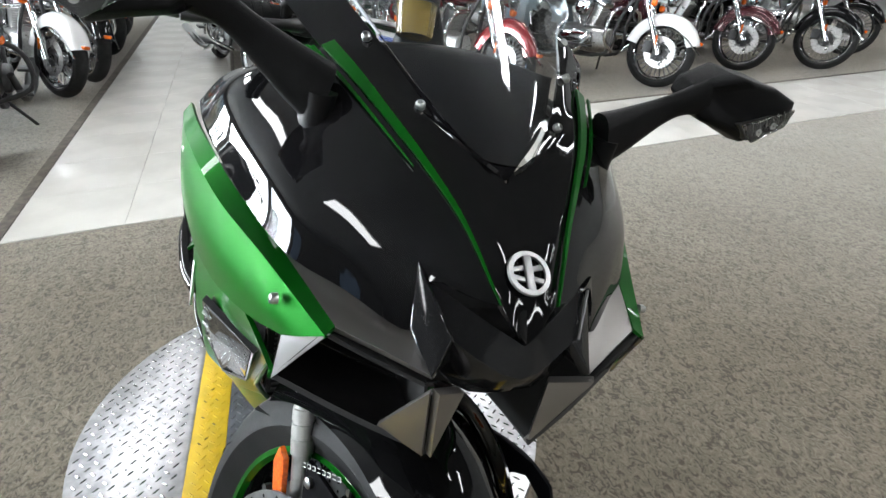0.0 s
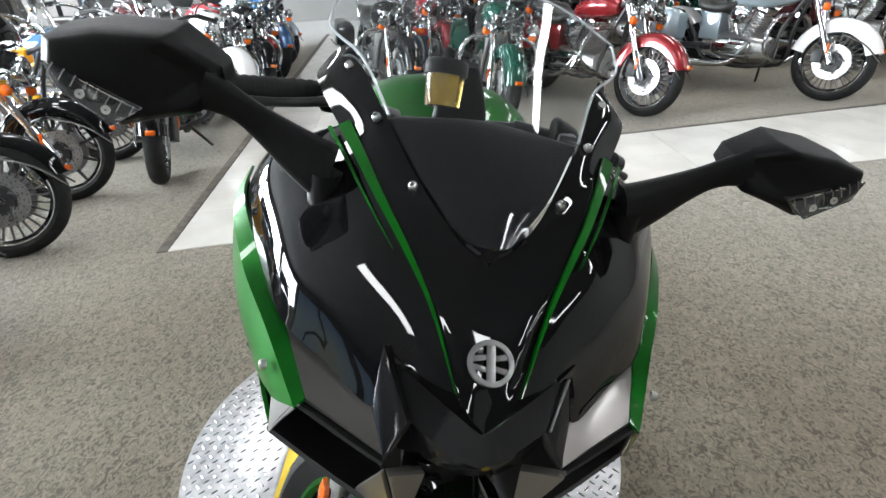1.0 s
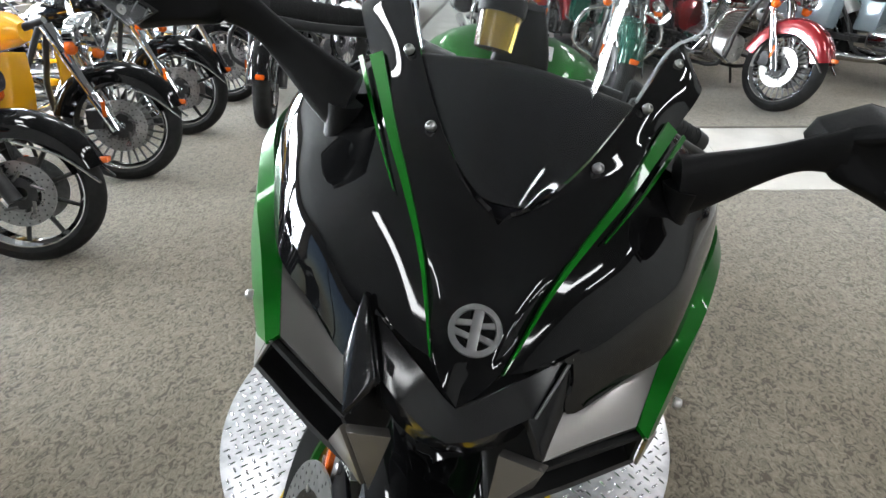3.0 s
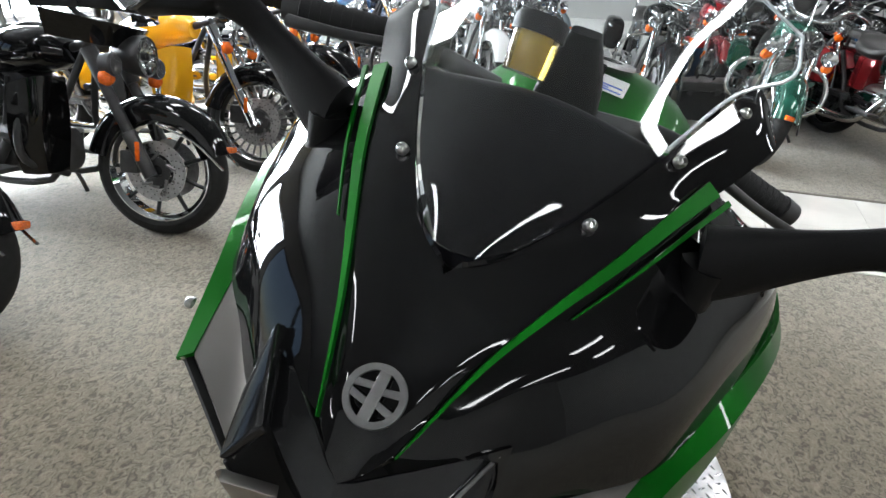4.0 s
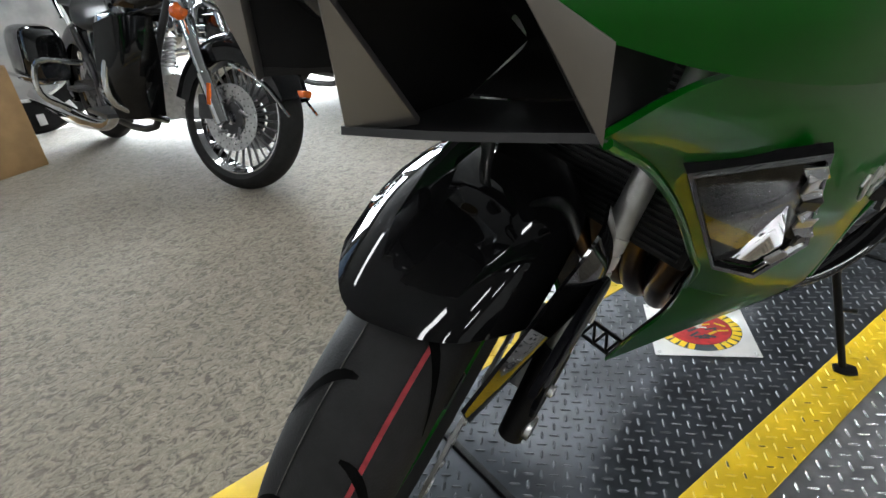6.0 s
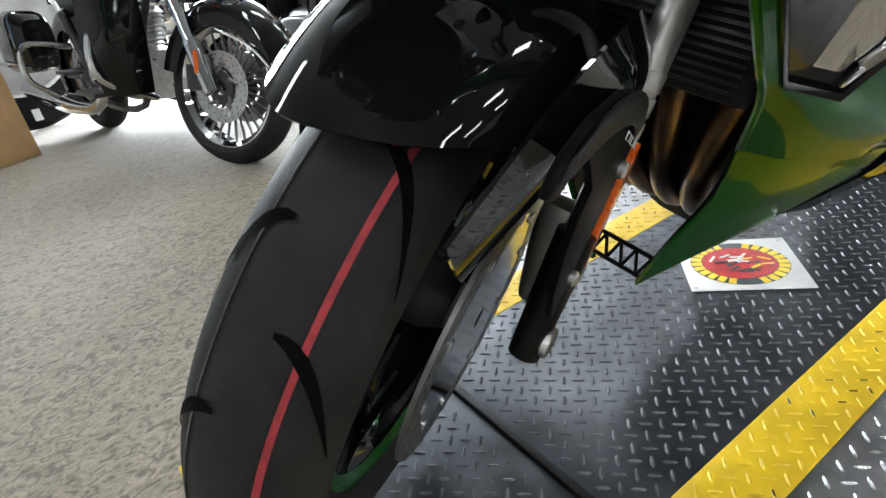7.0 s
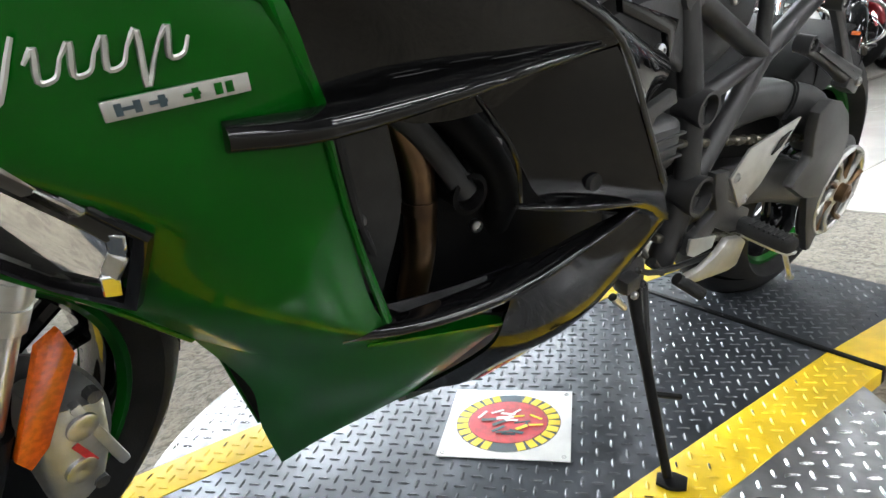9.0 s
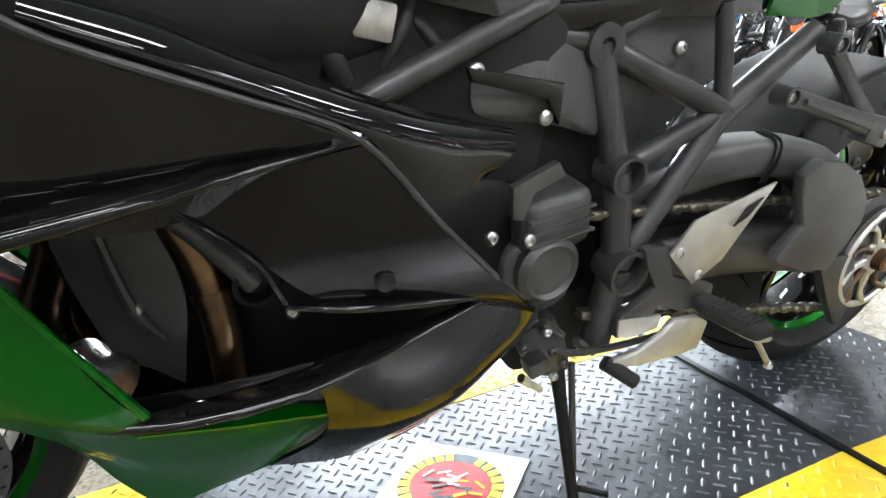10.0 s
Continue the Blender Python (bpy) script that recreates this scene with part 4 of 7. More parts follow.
    part("belly_panel", shell([[f(0.268, 0.632, 0.515), f(0.2515, 0.64, 0.468), f(0.232, 0.632, 0.41), f(0.165, 0.575, 0.328)],
                               [f(0.274, 0.67, 0.524), f(0.266, 0.69, 0.462), f(0.248, 0.70, 0.40), f(0.19, 0.67, 0.322)],
                               [f(0.278, 0.72, 0.535), f(0.274, 0.75, 0.48), f(0.26, 0.77, 0.42), f(0.215, 0.77, 0.37)],
                               [f(0.28, 0.80, 0.555), f(0.276, 0.82, 0.515), f(0.266, 0.835, 0.47), f(0.24, 0.84, 0.435)],
                               [f(0.287, 0.858, 0.54), f(0.279, 0.868, 0.525), f(0.27, 0.876, 0.508), f(0.26, 0.884, 0.49)]], k=5, j=5, thick=0.005, towards=(0, 0.7, 0.6)), BLACK_SATIN, bike, "gloss black belly panel")
    part("frame_cover", shell([[f(0.262, 0.52, 0.862), f(0.268, 0.575, 0.842), f(0.27, 0.62, 0.817), f(0.266, 0.685, 0.783), f(0.256, 0.755, 0.751), f(0.24, 0.857, 0.715)],
                               [f(0.288, 0.515, 0.862), f(0.291, 0.57, 0.838), f(0.292, 0.617, 0.812), f(0.288, 0.685, 0.778), f(0.276, 0.757, 0.745), f(0.252, 0.855, 0.709)],
                               [f(0.3, 0.51, 0.85), f(0.303, 0.562, 0.825), f(0.303, 0.612, 0.8), f(0.299, 0.685, 0.762), f(0.286, 0.762, 0.727), f(0.262, 0.845, 0.696)],
                               [f(0.297, 0.507, 0.842), f(0.299, 0.557, 0.814), f(0.299, 0.605, 0.787), f(0.296, 0.69, 0.744), f(0.29, 0.757, 0.68), f(0.266, 0.82, 0.684)]], k=5, j=5, thick=0.005, towards=(0, 0.7, 0.7)), BLACK, bike, "glossy dark frame cover")
    # grey tube added on the black panel's rolled edge to draw its highlight
    part("edge_highlight", tube([f(0.3175, 0.49, 0.862), f(0.3165, 0.525, 0.836), f(0.3145, 0.61, 0.794), f(0.3125, 0.688, 0.752), f(0.312, 0.745, 0.674), f(0.304, 0.805, 0.598)], 0.0028, 8), SATIN, bike)
    # dark sheet behind the gap under the frame cover, shade put into its colour
    part("panel_gap_shade", shell([[f(0.285, 0.52, 0.832), f(0.285, 0.62, 0.79), f(0.285, 0.7, 0.742)], [f(0.28, 0.53, 0.8), f(0.28, 0.62, 0.76), f(0.28, 0.7, 0.7)]], thick=0.004, towards=(0, 0.6, 0.7)), INNER_SHADE, bike)

    # mirror: arm, housing, glass and signal lens
    mi = part("mirror", mirror_shell(sx), MATTE, bike, "matte black angular wing mirror with clear signal lens")
    part("mirror_arm", loft([(f(0.175, 0.1, 1.135), (0, 0.022, 0), (-0.008 * sx, 0, 0.034)), (f(0.205, 0.1, 1.153), (0, 0.016, 0), (-0.011 * sx, 0, 0.026)), (f(0.25, 0.102, 1.182), (0, 0.01, 0), (-0.008 * sx, 0, 0.0165)), (f(0.278, 0.1, 1.2), (0, 0.01, 0), (-0.006 * sx, 0, 0.015)), (f(0.31, 0.098, 1.214), (0, 0.014, 0), (-0.006 * sx, 0, 0.022))], 14, 2.8), MATTE, mi)
    part("mirror_boot", loft([(f(0.185, 0.1, 1.06), (0.02, 0, 0), (0, 0.025, 0)), (f(0.182, 0.1, 1.1), (0.017, 0, 0), (0, 0.022, 0)), (f(0.18, 0.1, 1.14), (0.02, 0, 0), (0, 0.024, 0))], 14), MATTE, mi)
    part("mirror_glass", plate([f(u * 0.9 + 0.037, 0.137, w * 0.9 + 0.1225) for u, w in mirror_rim(sx)][::-sx], 0.003, 0.0), MIRRORG, mi)
    def lens_at(y):
        return [f(u - (0.012 if sx > 0 else 0), v + y, w) for u, v, w in ((0.358, 0.05, 1.194), (0.383, 0.049, 1.175), (0.436, 0.057, 1.202), (0.449, 0.063, 1.226), (0.402, 0.05, 1.211))][::sx]

    sig = part("signal_lens", plate(lens_at(0.001), 0.005, 0.002), LENS, mi, "clear ribbed turn signal lens")
    sig.visible_shadow = False
    part("signal_back", plate(lens_at(0.01), 0.018, 0.002), SATIN, mi)
    for q in range(2):
        part("signal_bulb", lathe([(0, 0.001), (0.002, 0.003), (0.0025, 0.004), (0, 0.0045)], 14, "y"), STEEL, mi, m=Matrix.Translation(f((0.376 if sx > 0 else 0.388) + 0.024 * q, 0.051 + 0.0036 * q, 1.19 + 0.011 * q)))
    for q in range(8):
        c = Vector(f((0.354 if sx > 0 else 0.366) + 0.0105 * q, 0.0545 + 0.0016 * max(0, q - 2), 1.1905 + 0.0042 * q))
        part("lens_rib", tube([c + Vector((0.003 * sx, 0, -0.0055)), c + Vector((-0.003 * sx, 0, 0.0055))], 0.0007, 6, smooth=False), DISC, mi)

# brake fluid reservoir on the bar
res = part("fluid_reservoir", lathe([(0, 0.0), (0, 0.024), (0.04, 0.026), (0.04, 0.0)], 28, "z", closed=False), AMBER, bike, "amber brake fluid reservoir with black cap", m=pose(-0.045, 0.25, 1.195, -18, 0, 0))
part("reservoir_cap", lathe([(0.04, 0.0), (0.04, 0.029), (0.056, 0.029), (0.06, 0.026), (0.06, 0.0)], 28, "z", closed=False), MATTE, res)

# tank, seat, tail
part("tank", loft([((0, 0.4, 1.0), (0.09, 0, 0), (0, 0.02, 0.1)), ((0, 0.5, 1.02), (0.165, 0, 0), (0, 0.02, 0.13)), ((0, 0.6, 1.02), (0.195, 0, 0), (0, 0, 0.15)), ((0, 0.72, 0.99), (0.185, 0, 0), (0, 0, 0.15)), ((0, 0.84, 0.93), (0.11, 0, 0), (0, 0, 0.1)), ((0, 0.9, 0.89), (0.08, 0, 0), (0, 0, 0.05))], 28, 2.3), GREEN, bike, "candy-green fuel tank")
capm = pose(0.0, 0.585, 1.172, -6, 0, 0)
cap = part("filler_cap", lathe([(0, 0.0), (0, 0.05), (0.006, 0.048), (0.006, 0.034), (0.002, 0.032), (0.002, 0.0)], 32, "z", closed=False), STEEL, bike, "round steel filler cap", m=capm)
part("cap_lid", lathe([(0.003, 0.0), (0.007, 0.026), (0.003, 0.03)], 24, "z", closed=False), BLACK, cap)
part("warning_label", slab(-0.04, 0.04, -0.019, 0.019, 0, 0.001), PAPER, bike, "white warning label with blue print", m=pose(0.011, 0.52, 1.158, 22, 3, 0))
for q in range(3):
    part("print_bar", slab(-0.036, 0.034 - 0.02 * (q % 2), -0.0016, 0.0016, 0.001, 0.0014), BLUEP, bike, m=pose(0.011, 0.52, 1.158, 22, 3, 0) @ Matrix.Translation((0, -0.014 + 0.0055 * q, 0)))
part("seat", loft([((0, 0.84, 0.86), (0.1, 0, 0), (0, 0, 0.035)), ((0, 1.0, 0.845), (0.15, 0, 0), (0, 0, 0.035)), ((0, 1.15, 0.86), (0.15, 0, 0), (0, 0, 0.035)), ((0, 1.28, 0.92), (0.13, 0, 0), (0, 0, 0.045)), ((0, 1.55, 0.95), (0.11, 0, 0), (0, 0, 0.035))], 20, 3), MATTE, bike, "black rider and passenger seat")
for sx in (1, -1):
    f = lambda u, v, w: (u * sx, v, w)
    part("tank_side", shell([[f(0.165, 0.49, 0.99), f(0.203, 0.62, 0.96), f(0.195, 0.8, 0.905), f(0.155, 0.95, 0.86)],
                             [f(0.17, 0.5, 0.97), f(0.21, 0.64, 0.93), f(0.2, 0.8, 0.88), f(0.16, 0.96, 0.835)],
                             [f(0.18, 0.55, 0.9), f(0.2, 0.68, 0.86), f(0.19, 0.82, 0.82), f(0.16, 0.955, 0.785)]], thick=0.005, towards=(0, 0.7, 0.9)), BLACK, bike, "gloss black tank side cover")
    part("tail_side", shell([[f(0.15, 0.93, 0.845), f(0.155, 1.1, 0.84), f(0.15, 1.25, 0.87), f(0.13, 1.38, 0.9)],
                             [f(0.162, 0.93, 0.81), f(0.17, 1.1, 0.81), f(0.165, 1.26, 0.825), f(0.145, 1.38, 0.86)],
                             [f(0.16, 0.94, 0.78), f(0.165, 1.1, 0.783), f(0.16, 1.27, 0.775), f(0.14, 1.36, 0.81)]], thick=0.005, towards=(0, 1.1, 0.8)), BLACK, bike, "gloss black tail side cover")
    part("tail_green", shell([[f(0.155, 1.27, 0.835), f(0.14, 1.42, 0.86), f(0.1, 1.62, 0.94)],
                              [f(0.168, 1.28, 0.8), f(0.155, 1.43, 0.815), f(0.11, 1.62, 0.9)],
                              [f(0.162, 1.285, 0.768), f(0.15, 1.43, 0.762), f(0.1, 1.58, 0.85)]], thick=0.005, towards=(0, 1.4, 0.8)), GREEN, bike, "candy-green tail panel")

# steered parts: front wheel, fork, fender, bars
AX = Vector((0, 0.407, 0.914))
STEER = Matrix.Translation((0, 0.088, 0.334)) @ Matrix.Rotation(radians(20), 4, AX)
WHEEL_R = 0.340
WHEEL = Matrix.Translation((-0.0603, 0.0632, 0.3363)) @ Matrix.Rotation(radians(22.2), 4, AX) @ Matrix.Rotation(radians(3.6), 4, "Y") @ Matrix.Rotation(radians(2.3), 4, "Z")


def tyre_profile(r, half, rim):
    out = []
    for i in range(-9, 10):
        a = i / 9 * 1.45
        out.append((half * math.sin(a) / math.sin(1.45), r - half * 0.95 * (1 - math.cos(a))))
    return out + [(half * 0.72, rim), (-half * 0.72, rim)]


def sport_wheel(name, m, r, half, rim, label, stripe):
    w = part(name, lathe([(-half * 0.7, rim + 0.012), (-half * 0.72, rim - 0.004), (-half * 0.4, rim - 0.022), (half * 0.4, rim - 0.022), (half * 0.72, rim - 0.004), (half * 0.7, rim + 0.012), (half * 0.3, rim - 0.012), (-half * 0.3, rim - 0.012)], 64, "x"), BLACK, bike, label, m=m)
    part("tyre", lathe(tyre_profile(r, half, rim), 80, "x"), RUBBER, w, "black road tyre")
    if stripe:
        q = r - 0.0073
        part("red_stripe", lathe([(0.0307, q), (0.0308, q + 0.0022), (0.0356, q - 0.0005), (0.0356, q - 0.002)], 110, "x"), REDLINE, w, "thin red line round the tread")
        part("mould_line", lathe([(-0.0333, q - 0.001), (-0.0333, q + 0.0013), (-0.0325, q + 0.0017), (-0.0325, q - 0.001)], 110, "x"), CHALK, w, "thin pale line round the tread")
    for s in (-1, 1):
        part("rim_stripe", lathe([(s * half * 0.71, rim + 0.001), (s * half * 0.735, rim - 0.001), (s * half * 0.735, rim - 0.009), (s * half * 0.6, rim - 0.016)], 64, "x"), GREEN, w, "green rim stripe")
    for i in range(5):
        a = 2 * math.pi * i / 5 + 0.3
        for da in (-0.17, 0.17):
            e = a + da
            part("spoke", tube([(0, 0.035 * math.cos(a), 0.035 * math.sin(a)), (0, 0.11 * math.cos((a + e) / 2), 0.11 * math.sin((a + e) / 2)), (0, (rim - 0.018) * math.cos(e), (rim - 0.018) * math.sin(e))], [0.016, 0.011, 0.013], 8), BLACK, w)
    part("hub", lathe([(-0.06, 0.0), (-0.06, 0.03), (-0.03, 0.045), (0.03, 0.045), (0.06, 0.03), (0.06, 0.0)], 24, "x", closed=False), SATIN, w)
    return w


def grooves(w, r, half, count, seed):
    """Curved tread grooves as near-black slivers laid on the tyre, their shade put into the colour."""
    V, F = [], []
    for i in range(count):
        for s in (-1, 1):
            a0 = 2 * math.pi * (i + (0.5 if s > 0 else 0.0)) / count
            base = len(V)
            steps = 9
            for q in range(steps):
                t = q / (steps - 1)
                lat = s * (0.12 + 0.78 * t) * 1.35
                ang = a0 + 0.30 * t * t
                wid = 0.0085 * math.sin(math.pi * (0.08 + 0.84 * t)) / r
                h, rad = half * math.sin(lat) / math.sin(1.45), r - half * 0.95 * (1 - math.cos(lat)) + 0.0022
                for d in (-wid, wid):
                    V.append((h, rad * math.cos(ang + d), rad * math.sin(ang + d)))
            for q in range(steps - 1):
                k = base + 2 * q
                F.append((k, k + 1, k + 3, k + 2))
    g = part("tread_groove", raw(V, F), GROOVE_SHADE, w)
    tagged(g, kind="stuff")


fw = sport_wheel("front_wheel", WHEEL, WHEEL_R, 0.070, 0.246, "black front wheel with green rim line", True)
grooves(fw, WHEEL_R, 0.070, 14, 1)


def brake_disc(parent, x, r_out, r_in, material=DISC, holes=30):
    d = part("brake_disc", lathe([(x - 0.0025, r_in), (x + 0.0025, r_in), (x + 0.0025, r_out), (x - 0.0025, r_out)], 64, "x"), material, parent, "drilled steel brake disc")
    # drill holes are near-black dots on the faces, their shade put into the colour
    V, F = [], []
    for i in range(holes):
        for q, rr in enumerate((0.25, 0.55, 0.82)):
            a = 2 * math.pi * (i + 0.33 * q) / holes
            rad = r_in + (r_out - r_in) * rr
            for s in (-1, 1):
                b = len(V)
                for t in range(8):
                    V.append((x + s * 0.0029, rad * math.cos(a) + 0.0034 * math.cos(t * math.pi / 4), rad * math.sin(a) + 0.0034 * math.sin(t * math.pi / 4)))
                F.append(tuple(range(b, b + 8)) if s > 0 else tuple(range(b, b + 8))[::-1])
    part("drill_hole", raw(V, F, 0), INNER_SHADE, d)
    part("disc_carrier", lathe([(x - 0.002, 0.012), (x + 0.002, 0.012), (x + 0.002, r_in + 0.004), (x - 0.002, r_in + 0.004)], 40, "x"), BLACK_SATIN, d)
    for i in range(10):
        a = 2 * math.pi * i / 10
        part("disc_bobbin", cached("bobbin", lambda: lathe([(-0.005, 0.0), (-0.005, 0.007), (0.005, 0.007), (0.005, 0.0)], 12, "x", closed=False)), STEEL, d, m=Matrix.Translation((x, r_in * math.cos(a), r_in * math.sin(a))))


for s in (1, -1):
    brake_disc(fw, s * 0.0909, 0.186, 0.14)
# fork legs: inverted, silver upper tube with rings, bright stanchion, black foot
FK = Vector((0, 0.407, 0.914))
for s in (1, -1):
    SIDE = STEER if s > 0 else STEER @ Matrix.Translation((-0.03, 0, 0))
    base = Vector((s * 0.094, 0.004, -0.006))
    foot = [base, base + FK * 0.1, base + FK * 0.15]
    leg = part("fork_leg", lathe([(-0.02, 0.0), (-0.02, 0.019), (0.1, 0.022), (0.14, 0.022), (0.14, 0.0)], 24, "z", closed=False), MATTE, bike, "inverted fork leg with silver upper tube", m=SIDE @ Matrix.Translation(base) @ FK.to_track_quat("Z", "Y").to_matrix().to_4x4())
    part("stanchion", lathe([(0.1, 0.0), (0.1, 0.0145), (0.27, 0.0145), (0.27, 0.0)], 24, "z", closed=False), STEEL, leg)
    part("upper_tube", lathe([(0.245, 0.0), (0.245, 0.018), (0.268, 0.0188), (0.269, 0.017), (0.273, 0.017), (0.274, 0.0188), (0.292, 0.0188), (0.293, 0.017), (0.297, 0.017), (0.298, 0.0188), (0.316, 0.0188), (0.317, 0.0175), (0.46, 0.017), (0.8, 0.017), (0.8, 0.0)], 28, "z", closed=False), ALU, leg)
    part("axle_nut", lathe([(-0.01, 0.0), (0.012, 0.019), (0.02, 0.019), (0.022, 0.012), (0.018, 0.0)], 20, "x", closed=False), STEEL, leg, m=(Matrix.Translation(base) @ FK.to_track_quat("Z", "Y").to_matrix().to_4x4()).inverted() @ Matrix.Translation((s * 0.098, 0.008, 0.0)) @ Matrix.Rotation(0 if s > 0 else math.pi, 4, "Z"))
    # fork cover plate with a band of lettering bars, reflector and caliper behind the leg
    cov = part("fork_cover", plate([(s * 0.114, v, w) for v, w in ((-0.185, 0.33), (-0.165, 0.318), (-0.13, 0.33), (-0.110, 0.317), (-0.093, 0.300), (-0.060, 0.263), (-0.072, 0.245), (-0.076, 0.205), (-0.060, 0.140), (-0.029, 0.077), (-0.020, 0.076), (0.015, 0.149), (0.038, 0.176), (0.067, 0.240), (0.079, 0.262), (0.045, 0.285), (0.0, 0.32), (-0.06, 0.345), (-0.13, 0.355), (-0.17, 0.348))] if s > 0 else [(s * 0.114, v, w) for v, w in ((-0.1, 0.262), (-0.1, 0.17), (-0.07, 0.1), (-0.055, -0.01), (-0.02, -0.02), (0.01, 0.1), (0.05, 0.2), (0.06, 0.25))][::-1], 0.008, 0.003), DASH, bike, "black fork cover plate with small white lettering", m=SIDE)
    if s > 0:
        # the cover's top edge, its soft highlight put into a greyer tone
        part("cover_shoulder", loft([((0.116, -0.165, 0.342), (0.002, 0, 0), (0, 0.006, 0.007)), ((0.116, -0.11, 0.341), (0.004, 0, 0), (0, 0.005, 0.011)), ((0.116, -0.04, 0.324), (0.004, 0, 0), (0, 0.006, 0.012)), ((0.116, 0.015, 0.298), (0.004, 0, 0), (0, 0.007, 0.01)), ((0.116, 0.05, 0.268), (0.002, 0, 0), (0, 0.006, 0.007))], 18, 2.2), COVER_LIT, cov, "rounded shoulder of the fork cover, toned greyer as if lit")
    for q in range(8):
        lm = pose(s * 0.1185, -0.021 + 0.0113 * q, 0.294 - 0.0072 * q, -33, 0, 0)
        part("letter_bar", slab(-0.0004, 0.0004, -0.0038, 0.0038, 0.0024, 0.0034), PAPER, cov, m=lm)
        part("letter_bar", slab(-0.0004, 0.0004, -0.0038, 0.0038, -0.0034, -0.0024), PAPER, cov, m=lm)
        if q % 3 != 1:
            part("letter_bar", slab(-0.0004, 0.0004, -0.0038, -0.0026, -0.0034, 0.0034), PAPER, cov, m=lm)
    for q, (yy, zz) in enumerate(((0.038, 0.228), (-0.012, 0.126))):
        part("cover_bolt", cached("cbolt", lambda: lathe([(-0.003, 0.0), (-0.003, 0.0085), (0.003, 0.0085), (0.005, 0.006), (0.005, 0.0)], 16, "x", closed=False)), STEEL, cov, m=Matrix.Translation((s * 0.1165, yy, zz)) @ Matrix.Rotation(0 if s > 0 else math.pi, 4, "Z"))
    rf = part("fork_reflector", plate([(s * 0.114, 0.137, 0.205), (s * 0.114, 0.116, 0.196), (s * 0.114, 0.068, 0.088), (s * 0.114, 0.076, 0.068), (s * 0.114, 0.096, 0.084), (s * 0.114, 0.142, 0.172)][::s], 0.01, 0.002), ORANGE, bike, "long orange fork reflector", m=SIDE)
    cal = part("brake_caliper", loft([((s * 0.07, 0.13, 0.1), (0.034, 0, 0), (0, 0.03, -0.012)), ((s * 0.07, 0.122, 0.06), (0.036, 0, 0), (0, 0.034, -0.012)), ((s * 0.07, 0.118, 0.02), (0.034, 0, 0), (0, 0.034, 0)), ((s * 0.07, 0.112, -0.03), (0.03, 0, 0), (0, 0.026, 0.01))], 16, 4), ALU, bike, "silver four-piston brake caliper", m=SIDE)
    for q in range(2):
        part("piston_cap", lathe([(-0.01, 0.0), (-0.01, 0.0165), (0.004, 0.0155), (0.005, 0.012), (0.003, 0.0)], 20, "x", closed=False), STEEL, cal, m=Matrix.Translation((s * 0.104, 0.128 - 0.014 * q, 0.075 - 0.055 * q)) @ Matrix.Rotation(0 if s > 0 else math.pi, 4, "Z"))
        part("bridge_bolt", lathe([(-0.008, 0.0), (-0.008, 0.008), (0.004, 0.008), (0.004, 0.0)], 8, "x", closed=False), DARKCAST, cal, m=Matrix.Translation((s * 0.1, 0.148 - 0.02 * q, 0.1 - 0.12 * q)))
    part("caliper_rib", box(0.012, 0.012, 0.12, 0.004), ALU, cal, m=pose(s * 0.1, 0.142, 0.045, 14, 0, 0))
    part("letter_bar", slab(-0.0005, 0.0005, -0.0035, 0.0035, -0.02, 0.02), RED, cal, m=pose(s * 0.107, 0.122, 0.04, 18, 0, 0))

# fender over the front wheel
FEN = []
for t in np.linspace(0, 1, 13):
    row = []
    for q in range(-8, 9):
        s = q / 8
        first = 60 + 3.5 * s + (14 if s < 0 else 9) * abs(s) ** 3
        ang = first + (128 - first) * t ** 1.3
        wd = np.interp(ang, [56, 60, 66, 80, 100, 128], [0.093, 0.097, 0.101, 0.107, 0.107, 0.095])
        crown = np.interp(ang, [54, 57, 62, 72, 86, 102, 128], [0.376, 0.377, 0.38, 0.384, 0.388, 0.388, 0.376])
        r, a = crown - 0.052 * abs(s) ** 2.8, radians(ang)
        row.append((wd * math.copysign(abs(s) ** 0.9, s), -r * math.cos(a), r * math.sin(a)))
    FEN.append(row)
part("front_fender", shell(FEN, k=3, j=3, thick=0.003, towards=(0, 0, 0)), BLACK, bike, "gloss black front fender hugging the tyre", m=WHEEL)
for s in (1,):
    part("fender_stay", shell([[(s * 0.092, -0.2, 0.29), (s * 0.112, -0.1, 0.362), (s * 0.125, 0.0, 0.385), (s * 0.12, 0.08, 0.37)],
                               [(s * 0.1, -0.185, 0.255), (s * 0.128, -0.09, 0.325), (s * 0.148, 0.0, 0.345), (s * 0.145, 0.08, 0.33)],
                               [(s * 0.1, -0.17, 0.235), (s * 0.13, -0.08, 0.3), (s * 0.15, 0.0, 0.31), (s * 0.15, 0.08, 0.29)]], thick=0.004, towards=(0, 0, 0.2)), BLACK, bike, m=WHEEL)

